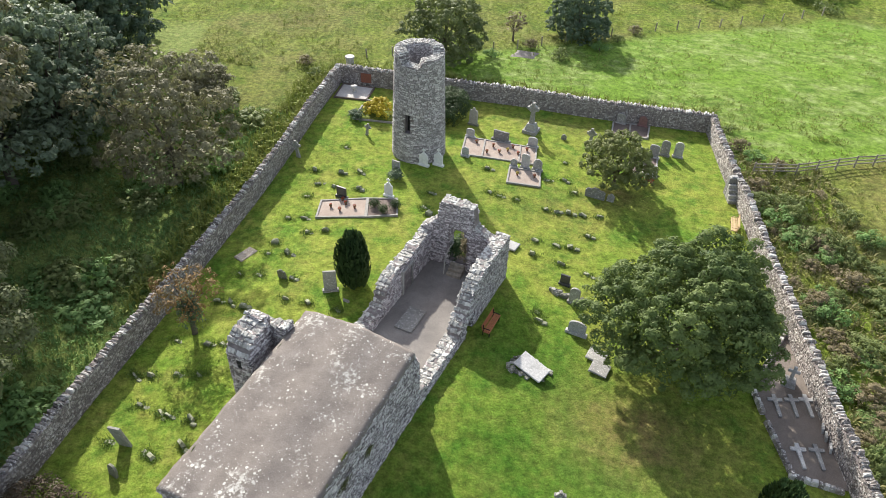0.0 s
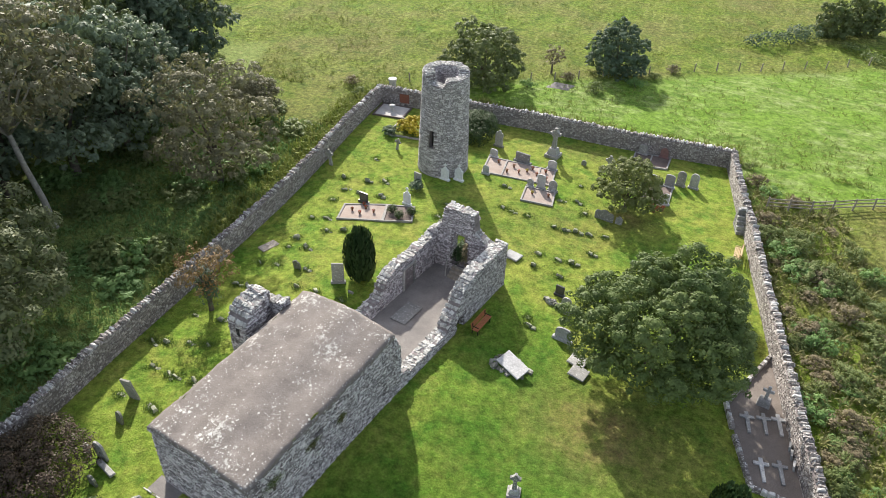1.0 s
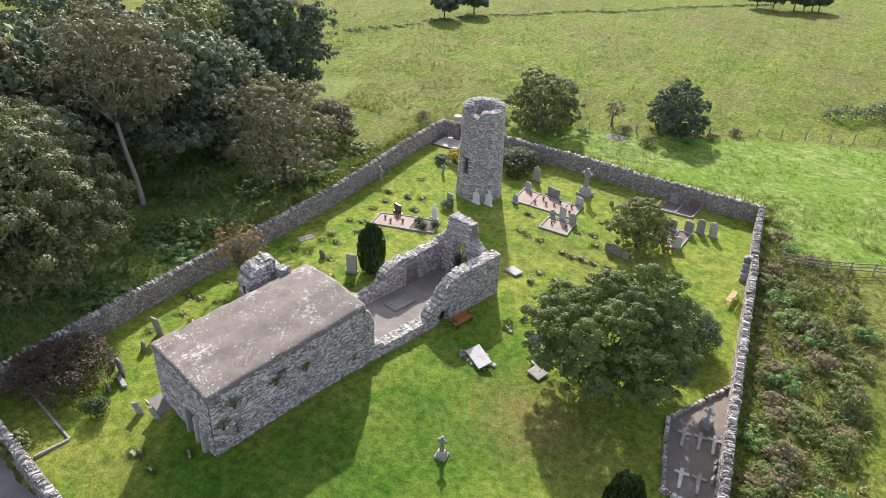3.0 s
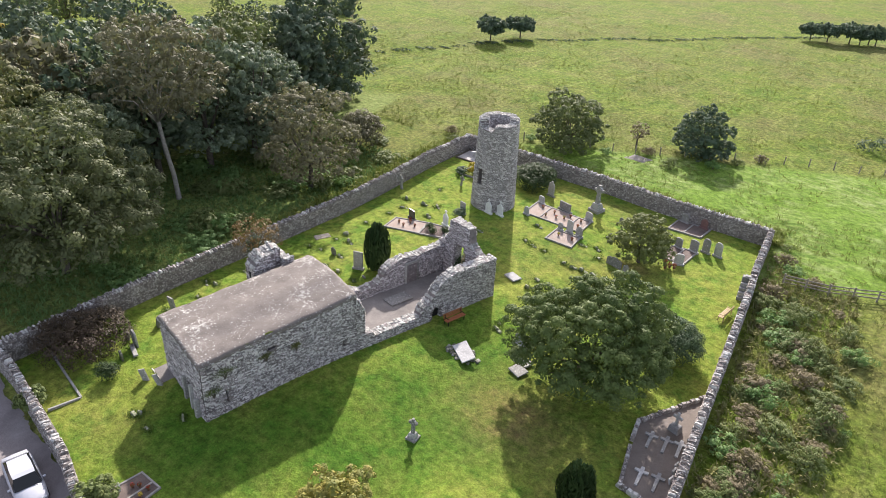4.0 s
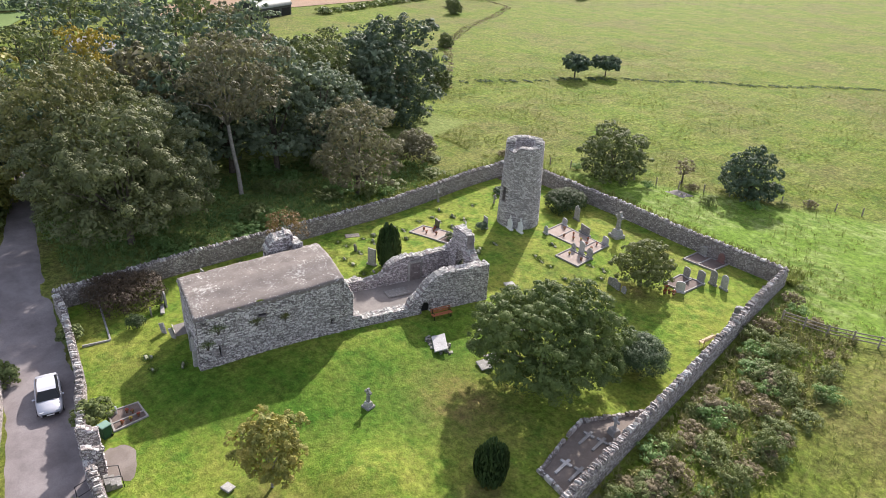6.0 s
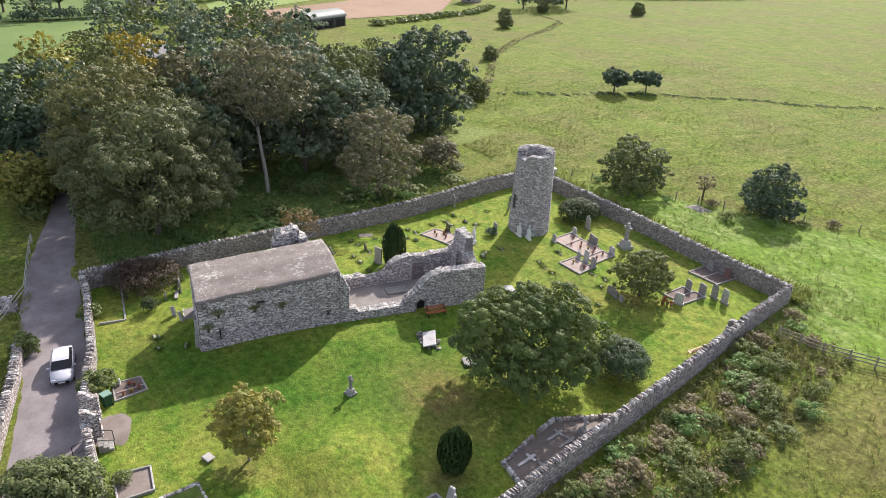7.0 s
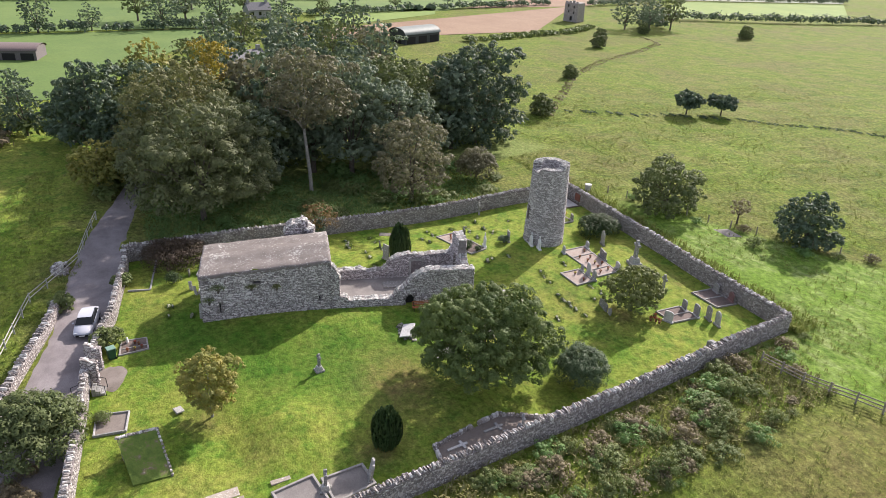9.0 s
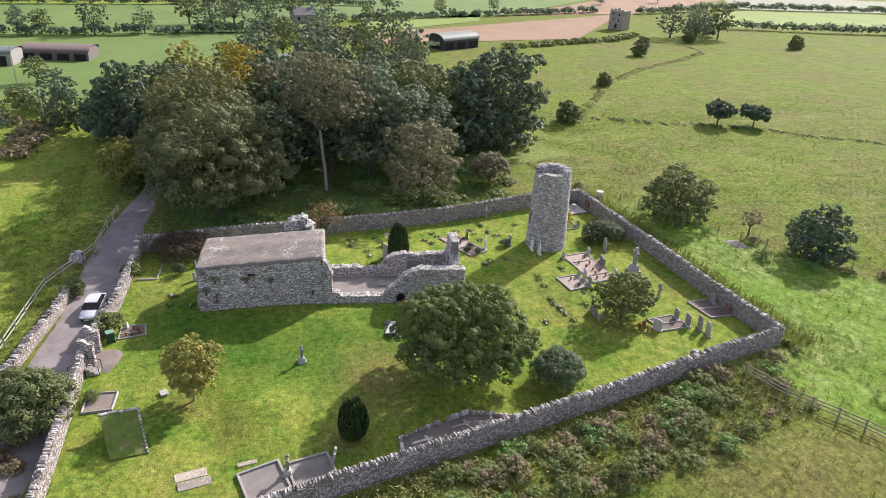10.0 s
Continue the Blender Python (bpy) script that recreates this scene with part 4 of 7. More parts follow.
ruin_wall(chancel, cp(24.95, 0.6), CW, -CU, 5.7, 0.8, east_top, lambda s: -0.6, [(2.1, 3.5, 0.75, 3.1), (2.35, 3.25, 3.1, 3.55)])
# stones at the joint with the church, a tall broken buttress
ruin_wall(chancel, cp(12.0, 0.1), CU, -CW, 0.8, 0.9, step_top([(0, 4.9), (0.4, 4.3), (0.8, 3.2)], 0.2, 4), lambda s: -0.6)
fl = []
for i in range(15):
    for j in range(9):
        p = cp(11.9 + 13.2 * i / 14, 0.5 + 5.4 * j / 8)
        fl.append((p.x, p.y, 0.16 + 0.03 * noise.noise((p.x * 0.8, p.y * 0.8, 0))))
ob = put("floor", mesh_from("floor", fl, [(i * 9 + j, i * 9 + 9 + j, i * 9 + 10 + j, i * 9 + j + 1) for i in range(14) for j in range(8)], M_GRAVEL, False), chancel, "grey gravel floor")
ob.matrix_parent_inverse = chancel.matrix_world.inverted()
# near-black panel added mid-wall, standing for the shade within the low arch
recess = bm_profile([(-0.62, -0.6), (0.62, -0.6), (0.62, 1.05), (-0.62, 1.05)], 0.12, 0)
ob = part("blocked_arch", recess, M_DARK, chancel, "near-black panel standing for the shade inside the low arch", m=Matrix.Translation(cp(19.72, 0.42)) @ pose(0, 0, 0, 0, 0, CRZ + 90))
ob.matrix_parent_inverse = chancel.matrix_world.inverted()
# old doorway surround in the north wall, seen from inside
for s in (20.6, 21.9):
    ob = part("door_jamb", bm_box(0.22, 0.14, 1.9, 0.02), M_HEAD, chancel, m=Matrix.Translation(cp(s, 5.47, 0.1)) @ pose(0, 0, 0, 0, 0, CRZ + 90))
    ob.matrix_parent_inverse = chancel.matrix_world.inverted()
ob = part("door_lintel", bm_box(1.6, 0.16, 0.24, 0.02), M_HEAD, chancel, m=Matrix.Translation(cp(21.25, 5.46, 2.0)) @ pose(0, 0, 0, 0, 0, CRZ + 90))
ob.matrix_parent_inverse = chancel.matrix_world.inverted()
ob = part("blocked_doorway", bm_box(1.1, 0.1, 1.9, 0.01), M_MORTAR, chancel, m=Matrix.Translation(cp(21.25, 5.52, 0.1)) @ pose(0, 0, 0, 0, 0, CRZ + 90))
ob.matrix_parent_inverse = chancel.matrix_world.inverted()

# ---- round tower ----
random.seed(14)
TX, TY = -13.5, 54.6
tower = thing("round_tower", "truncated grey stone round tower with a broken top", "tower", TX, TY, gz(TX, TY))
T_H, R0, R1, TH = 9.75, 2.37, 2.06, 0.92


def t_rad(z):
    return R0 + (R1 - R0) * z / T_H


def t_crest(a):
    """Height of the broken rim by bearing in degrees; lowest towards the south."""
    d = (a - 262 + 180) % 360 - 180
    dip = 0.85 * smooth((34 - abs(d)) / 16)
    return T_H - dip + 0.14 * noise.noise((a * 0.05, 1, 1)) - 0.35 * smooth((60 - abs((a - 330 + 180) % 360 - 180)) / 30)


T_HOLES = [(252.0, 263.5, 2.9, 4.6)]
vs, fs = [], []
NA = 120
zs = [0.0 - 0.4] + [0.3 * i for i in range(1, 36)]
for k in range(NA):
    a0, a1 = 360 * k / NA, 360 * (k + 1) / NA
    mid = (a0 + a1) / 2
    crest = t_crest(mid)
    spans = [(-0.4, crest)]
    for h in T_HOLES:
        if h[0] <= mid <= h[1]:
            spans = [(-0.4, 2.9), (4.6, crest)]
    for lo, hi in spans:
        b = len(vs)
        for a in (a0, a1):
            for zz in (lo, hi):
                for inner in (0, TH):
                    r = t_rad(zz) - inner
                    vs.append((r * math.cos(radians(a)), r * math.sin(radians(a)), zz))
        fs += [(b, b + 4, b + 6, b + 2), (b + 1, b + 3, b + 7, b + 5), (b + 2, b + 6, b + 7, b + 3), (b, b + 1, b + 5, b + 4), (b, b + 2, b + 3, b + 1), (b + 4, b + 5, b + 7, b + 6)]
put("tower_core", mesh_from("tower_core", vs, fs, M_MORTAR), tower)
outer, single = Rubble(), 0
inside = Rubble()
tshapes = []
for k in range(8):
    r = Rubble()
    r.block(Vector((0, 0, 0)), Vector((0, 1, 0)), Vector((1, 0, 0)), 1, 1, 1, rough=0.12)
    tshapes.append(r.mesh("stone", M_TOWER_PIECE))
z = -0.2
while z < T_H:
    h = random.uniform(0.07, 0.13)
    a = random.uniform(0, 8)
    a_end = a + 360
    while a < a_end - 3:
        w = random.uniform(0.18, 0.5)
        da = math.degrees(w / t_rad(z))
        mid, zc = (a + da / 2) % 360, z + h / 2
        a += da
        if zc + h * 0.3 > t_crest(mid) or any(h0 - da * 0.42 < mid < h1 + da * 0.42 and e - h * 0.4 < zc < g + h * 0.4 for h0, h1, e, g in T_HOLES):
            continue
        d = Vector((math.cos(radians(mid)), math.sin(radians(mid)), 0))
        t = Vector((-d.y, d.x, 0))
        if 235 < mid < 330 and single < 280 and zc < 6.5:
            m = Matrix.Translation(d * t_rad(zc) + Vector((0, 0, zc))) @ pose(0, 0, 0, 0, 0, mid) @ Matrix.Diagonal((0.045 * random.uniform(0.5, 1.5), w * 0.93, h * 0.92, 1))
            put("stone", random.choice(tshapes), tower, m=m)
            single += 1
        else:
            outer.block(d * t_rad(zc) + Vector((0, 0, zc)), t, d, w * 0.93, h * 0.92, random.uniform(0.02, 0.06))
        if zc > 7.5:
            inside.block(d * (t_rad(zc) - TH) + Vector((0, 0, zc)), -t, -d, w * 0.6, h * 0.92, random.uniform(0.02, 0.06))
    z += h
put("masonry_facing", outer.mesh("masonry_facing", M_TOWER), tower, kind="stuff")
put("inner_masonry", inside.mesh("inner_masonry", M_TOWER), tower, kind="stuff")
cap = Rubble()
for k in range(90):
    a = k * 4 + random.uniform(-1, 1)
    for off in (0.18, 0.48, 0.78):
        zz = t_crest(a)
        r = t_rad(zz) - off
        cap.lump(Matrix.Translation((r * math.cos(radians(a)), r * math.sin(radians(a)), zz - 0.08)) @ pose(0, 0, 0, random.uniform(-8, 8), random.uniform(-8, 8), a + random.uniform(-15, 15)), 0.3, r * 0.07, random.uniform(0.08, 0.16))
put("wall_head", cap.mesh("wall_head", M_WALLCAP), tower, "pale lichened broken rim", kind="stuff")
bm = bmesh.new()
bmesh.ops.create_circle(bm, cap_ends=True, segments=32, radius=1.4)
slit = bm_box(0.10, 0.5, 1.75, 0)
part("slit_window", slit, M_DARK, tower, "dark narrow window slit", m=pose(0, 0, 0, 0, 0, 257.75) @ Matrix.Translation((t_rad(3.7) - 0.5, 0, 2.88)))
part("inner_floor", bm, M_SOIL, tower, m=Matrix.Translation((0, 0, 6.2)))

# ---- trees and shrubs in the churchyard ----
oak = tree("sycamore_tree", "broad round-crowned green tree shading the lawn", 8.5, 33.8, 12.6, 8.7, 0.7, L_OAK, 70000, 0.115, 17, 5, flat=0.8, clump=0.42)
oak.matrix_world = pose(8.5, 34.0, gz(8.5, 34.0), 0, 0, 10) @ Matrix.Diagonal((1.03, 0.86, 1, 1))
tree("hawthorn_tree", "small spreading green hawthorn among the graves", 4.1, 53.8, 6.6, 4.8, 0.5, L_THORN, 13000, 0.12, 10, 8)
tree("maple_tree", "small rounded tree with yellowing leaves", 4.5, 12.5, 4.7, 6.1, 0.9, L_YEL, 12500, 0.105, 10, 9, M_PALEBARK, 0.09)
yew("yew_tree", "dark green egg-shaped yew on the lawn", 13.4, 23.5, 2.4, 3.5, 21)
yew("yew_tree", "dark green upright yew beside a headstone", -13.4, 35.6, 2.5, 4.7, 22)
bush("holly_bush", "dense rounded grey-green bush on the lawn", 12.0, 41.9, 4.2, 3.1, L_HOLLY, 20000, 0.08, 23, lobe_count=9)
bush("laurel_bush", "dark green spreading bush behind the tower", -12.6, 62.0, 4.2, 2.4, L_BOX, 11000, 0.10, 24, lobe_count=9)
bush("box_bush", "small dark green clipped bush", -18.7, 12.5, 1.7, 1.4, L_BOX, 2600, 0.08, 25)
bush("copper_bush", "wide reddish-brown bush against the wall", -23.6, 13.2, 6.0, 2.6, L_RED, 12000, 0.09, 26, lobe_count=11)
bush("wall_shrub", "green shrub leaning over the lane wall", -8.7, 5.6, 2.3, 2.0, L_SCRUB, 2600, 0.12, 27)
bush("wall_shrub", "green shrub leaning over the lane wall", -19.8, 7.6, 1.9, 1.7, L_SCRUB, 2200, 0.12, 28)
bush("lane_bush", "large dark green bush outside the lane wall", 3.6, 0.4, 5.6, 5.0, L_MID, 11000, 0.16, 29, lobe_count=10)
bush("lane_bush", "tawny bush outside the lane wall", 1.2, 1.5, 2.4, 2.2, L_HEATH, 2000, 0.14, 30)
bush("lane_bush", "green bush at the end of the field wall", -18.4, 2.0, 2.2, 1.7, L_SCRUB, 2200, 0.14, 31)
tree("thorn_tree", "small tree with rust-coloured twiggy crown and ivied trunk", -22.4, 29.2, 4.4, 5.2, 1.9, L_RUST, 2300, 0.085, 7, 32, None, 0.16)
bush("ivy", "green ivy round the thorn trunk", -22.4, 29.2, 1.5, 4.4, L_DARK, 2000, 0.10, 33, "ivy", 4)
bush("gorse_bush", "rounded bush covered in yellow bloom", -18.9, 59.9, 2.5, 1.7, L_GORSE, 2600, 0.11, 34)

# ---- the wood ----
WOOD = []


def wood_tree(label, x, y, w, h, clear, mat, seed, count=9000, size=0.42, bark=None, lobe_count=9, name="woodland_tree"):
    t = tree(name, label, x, y, w, h, clear, mat, count, size, lobe_count, seed, bark, 0.24 if bark else None, lean=(0.9, 0.5) if bark else (0, 0), group="trees of the wood")
    WOOD.append(t)
    return t


big = wood_tree("huge broad green-brown tree at the edge of the lane", -35.0, 18.0, 19.0, 15.0, 1.0, L_BIG, 41, 52000, 0.17, lobe_count=14)
brown = wood_tree("rounded tree with brownish turning leaves", -32.2, 45.2, 11.8, 12.3, 0.6, L_BROWN, 42, 17000, 0.155, lobe_count=11)
dark = wood_tree("tall dark green tree at the edge of the wood", -52.0, 65.5, 17.0, 17.5, -1.5, L_DARK, 43, 29000, 0.25, lobe_count=11)
tall = wood_tree("tall tree with a bare pale trunk and brownish crown", -40.6, 33.5, 12.5, 20.0, 9.0, L_BROWN, 44, 16000, 0.18, M_PALEBARK, 14)
pale = wood_tree("tall grey-green tree in the wood", -45.0, 41.0, 13.0, 17.5, 0.8, L_BLUE, 45, 15000, 0.22)
green = wood_tree("full green tree in the wood", -50.0, 50.0, 13.5, 17.0, 1.5, L_MID, 46, 15000, 0.22)
gold = wood_tree("tree with a golden turning top", -62.0, 24.5, 9.5, 18.0, 2.0, L_GOLD, 47, 9000, 0.2)
mound = wood_tree("broad olive-brown tree behind the lane's great tree", -45.5, 17.5, 16.5, 17.5, 0.8, L_OLIVE, 50, 24000, 0.19, lobe_count=10)
fir = wood_tree("dark evergreen tree at the edge of the field", -67.0, 7.0, 13.0, 14.0, 0.0, L_DARK, 48, 14000, 0.27)
olive = wood_tree("bushy tree with thin yellowing leaves by the lane", -50.0, 6.6, 8.0, 6.5, 0.6, L_YEL, 49, 8000, 0.18)
SPOTS = [(mound, -57.0, 19.0, 0.93), (fir, -61, 10, 0.75), (fir, -74, 4, 0.8), (pale, -59, 13, 0.6), (dark, -80, -3, 0.5), (pale, -43.5, 46.5, 0.85), (pale, -42.5, 26, 0.75), (green, -55, 24, 0.9), (dark, -62, 40, 0.85), (green, -51, 55, 0.75), (pale, -48, 36, 0.95), (dark, -70, 14, 0.7), (green, -57, 62, 0.75), (green, -43, 25, 0.8), (dark, -50, 31, 0.85), (pale, -54, 38, 0.9), (brown, -58, 30, 1.2), (dark, -57, 45, 0.8), (pale, -50, 60, 0.85), (green, -60, 56, 0.8),
         (dark, -52, 17, 0.8), (pale, -68, 36, 0.85), (green, -70, 48, 0.75), (dark, -76, 30, 0.8), (brown, -66, 64, 0.85), (green, -64, 12, 0.7),
         (brown, -57, 70, 0.7), (olive, -52.5, 9.5, 0.8), (pale, -84, 40, 0.85), (green, -82, 14, 0.75), (dark, -88, 55, 0.7), (brown, -80, 58, 0.9), (pale, -44, 51, 0.7)]
random.seed(15)
deep = {}
for src, lab, w, h, clear, mat, seed in ((dark, "tall dark green tree deep in the wood", 13.5, 18.3, 0.3, L_DARK, 143), (pale, "tall grey-green tree deep in the wood", 12.0, 17.5, 0.8, L_BLUE, 145), (green, "full green tree deep in the wood", 13.0, 17.0, 0.8, L_MID, 146), (brown, "rounded brownish tree deep in the wood", 12.0, 12.0, 1.4, L_BROWN, 142)):
    x, y = {dark: (-76, 30), pale: (-68, 36), green: (-70, 48), brown: (-66, 64)}[src]
    deep[src] = wood_tree(lab, x, y, w * 0.85, h * 0.85, clear, mat, seed, 6000, 0.32)
SPOTS = [s for s in SPOTS if s[1:3] not in ((-76, 30), (-68, 36), (-70, 48), (-66, 64))]
for src, x, y, k in SPOTS:
    if x < -47 and src in deep:
        src, k = deep[src], k / 0.85
    copy_thing(src, pose(x, y, gz(x, y), 0, 0, random.uniform(0, 360)) @ Matrix.Diagonal((k, k, k * random.uniform(0.9, 1.08), 1)))
# undergrowth at the foot of the wood
for i in range(38):
    x, y = random.uniform(-49, -28), random.uniform(20, 60)
    if i < 2:
        weed = bush("undergrowth", "low dark green undergrowth in the shade of the wood", x, y, 3.2, 1.2, L_SCRUB if i else L_NETTLE, 1300, 0.15, 60 + i, "undergrowth", group="undergrowth of the wood")
        WOOD.append(weed)
    else:
        copy_thing(WOOD[-1 - i % 2], pose(x, y, gz(x, y), 0, 0, random.uniform(0, 360)) @ Matrix.Diagonal((*[random.uniform(0.6, 1.2)] * 2, random.uniform(0.5, 1.1), 1)))
bush("elder_bush", "dense brownish bush at the wood's end", -35.8, 57.2, 5.4, 4.6, L_BROWN, 7000, 0.16, 70)

# ---- trees in the pasture ----
hedge_a = tree("hawthorn_tree", "rounded dark green hawthorn behind the wall", -15.7, 75.6, 9.8, 7.4, -0.9, L_MID, 18000, 0.15, 10, 71, group="pasture trees")
hedge_b = tree("hawthorn_tree", "dense dark green thorn tree in the pasture", -1.4, 86.0, 7.8, 6.8, -1.0, L_DARK, 18000, 0.15, 10, 72, group="pasture trees")
far_a = tree("hawthorn_tree", "flat-topped thorn tree in the open field", -56.5, 117.5, 6.4, 4.9, 1.5, L_DARK, 4500, 0.35, 11, 73, group="pasture trees")
hedge_far = tree("hawthorn_tree", "rounded dark thorn tree far off in the pasture", -66.0, 88.0, 5.0, 4.2, -0.5, L_MID, 4500, 0.2, 12, 74, group="pasture trees")
for src, x, y, k in ((far_a, -53.6, 124.2, 0.92), (far_a, -7.9, 173.1, 0.82), (far_a, -4.7, 175.0, 0.86), (far_a, -0.7, 178.0, 0.95), (far_a, 1.3, 178.6, 0.7), (far_a, 2.8, 180.4, 0.9), (far_a, 4.2, 180.4, 0.8), (hedge_far, 26.0, 113.2, 1.15), (hedge_far, 30.2, 116.7, 1.3), (hedge_far, -94, 114.5, 0.8), (hedge_far, -130, 150, 0.95), (hedge_far, -142, 160, 0.95), (hedge_far, -152, 186, 0.9), (hedge_far, -136, 219, 1.1)):
    copy_thing(src, pose(x, y, gz(x, y), 0, 0, random.uniform(0, 360)) @ Matrix.Diagonal((k, k, k, 1)))

# ---- graves ----
def outline(kind, w, h):
    """Headstone outlines in x and z."""
    a = w / 2
    if kind == "arch":
        return [(-a, 0), (a, 0), (a, h - a)] + [(a * math.cos(t), h - a + a * math.sin(t)) for t in [math.pi * i / 10 for i in range(1, 10)]] + [(-a, h - a)]
    if kind == "low_arch":
        r = a * 0.45
        return [(-a, 0), (a, 0), (a, h - r)] + [(a * math.cos(t), h - r + r * math.sin(t)) for t in [math.pi * i / 8 for i in range(1, 8)]] + [(-a, h - r)]
    if kind == "shoulder":
        b = a * 0.62
        return [(-a, 0), (a, 0), (a, h * 0.78), (b, h * 0.80)] + [(b * math.cos(t), h - b + b * math.sin(t)) for t in [math.pi * i / 8 for i in range(0, 9)]] + [(-b, h * 0.80), (-a, h * 0.78)]
    if kind == "pointed":
        return [(-a, 0), (a, 0), (a, h * 0.68), (a * 0.72, h * 0.84), (a * 0.3, h * 0.96), (0, h), (-a * 0.3, h * 0.96), (-a * 0.72, h * 0.84), (-a, h * 0.68)]
    if kind == "scroll":
        return [(-a, 0), (a, 0), (a, h * 0.72), (a * 0.8, h * 0.86), (a * 0.45, h * 0.85), (a * 0.2, h), (-a * 0.2, h), (-a * 0.45, h * 0.85), (-a * 0.8, h * 0.86), (-a, h * 0.72)]
    return [(-a, 0), (a, 0), (a, h * 0.985), (-a, h)]


def headstone(x, y, w, h, kind="arch", mat=None, rz=None, tilt=(0, 0), plinth=True, label="weathered grey upright headstone", cross=False, group="headstones"):
    """An upright stone on its plinth; white ones may carry a small cross on top."""
    root = thing("headstone", label, "headstone", x, y, None, CRZ if rz is None else rz, group)
    root.matrix_world = root.matrix_world @ pose(0, 0, -0.06, *tilt, 0)
    z0 = 0.0
    th = 0.12 + 0.04 * w
    mat = mat or M_HEAD
    if plinth:
        part("plinth", bm_box(w * 1.25, th * 2.2, 0.24, 0.03), mat, root)
        z0 = 0.24
    bm = bm_profile(outline(kind, w, h), th, 0.015)
    part("slab", bm, mat, root, m=Matrix.Translation((0, 0, z0 - 0.01)))
    if cross:
        bm = bm_box(0.11, 0.09, 0.42, 0.015, (0, 0, z0 + h - 0.03))
        bm_box(0.34, 0.088, 0.11, 0.015, (0, 0, z0 + h + 0.17), bm)
        part("cross", bm, mat, root)
    return root


def celtic(x, y, h, mat=None, rz=None, label="ringed stone cross on a stepped base", base=True, tilt=(0, 0)):
    """A ringed cross: shaft, arms and wheel on a stepped base."""
    mat = mat or M_HEAD
    root = thing("stone_cross", label, "cross", x, y, None, CRZ if rz is None else rz)
    root.matrix_world = root.matrix_world @ pose(0, 0, -0.05, *tilt, 0)
    z0 = 0.0
    if base:
        part("lower_step", bm_box(h * 0.44, h * 0.44, h * 0.12, 0.03), mat, root)
        part("upper_step", bm_box(h * 0.34, h * 0.32, h * 0.2, 0.03, taper=0.72), mat, root, m=Matrix.Translation((0, 0, h * 0.118)))
        z0 = h * 0.31
    s = h - z0
    th = h * 0.06
    a, b, arm, zc = s * 0.085, s * 0.065, s * 0.26, z0 + s * 0.72
    pts = [(-a * 1.3, z0), (a * 1.3, z0), (b, zc - b), (arm, zc - b), (arm, zc + b), (b, zc + b), (b, h), (-b, h), (-b, zc + b), (-arm, zc + b), (-arm, zc - b), (-b, zc - b)]
    part("cross_shaft", bm_profile(pts, th * 2, 0.012), mat, root)
    bm = bmesh.new()
    r0, r1 = s * 0.14, s * 0.19
    n = 24
    rings = [[bm.verts.new((r * math.cos(2 * math.pi * i / n), yy, zc + r * math.sin(2 * math.pi * i / n))) for i in range(n)] for r, yy in ((r0, -th * 0.7), (r1, -th * 0.7), (r1, th * 0.7), (r0, th * 0.7))]
    for i in range(n):
        j = (i + 1) % n
        for p, q in zip(rings, rings[1:] + rings[:1]):
            bm.faces.new((p[i], p[j], q[j], q[i]))
    part("ring", bm, mat, root)
    return root


M_PETALS = [leaf_mat("petal_red", (0.30, 0.03, 0.02), (0.42, 0.05, 0.03), (0.5, 0.10, 0.06), 0.2), leaf_mat("petal_yellow", (0.5, 0.35, 0.02), (0.6, 0.45, 0.04), (0.7, 0.55, 0.1), 0.2)]
M_POT = plain("clay_pot", (0.23, 0.10, 0.06), 0.8)


def flowers(x, y, k=0, size=0.3):
    """A pot of flowers on a grave."""
    root = thing("flower_pot", "small pot of red flowers on a grave" if k == 0 else "small pot of yellow flowers on a grave", "flowers", x, y, gz(x, y) + 0.07, random.uniform(0, 360), "grave flowers")
    part("pot", bm_tube([(0, 0, 0), (0, 0, size * 0.6)], [size * 0.28, size * 0.38], 10), M_POT, root)
    rng = np.random.default_rng(int(abs(x * 31 + y * 17) * 10))
    put("leaves", quads_mesh("leaves", leaf_cloud(rng, [(0, 0, size * 0.8)], [(size * 0.5, size * 0.5, size * 0.4)], 60, size * 0.2), L_MID), root)
    put("petals", quads_mesh("petals", leaf_cloud(rng, [(0, 0, size * 0.95)], [(size * 0.48, size * 0.48, size * 0.4)], 50, size * 0.2, shell=0.9), M_PETALS[k]), root)


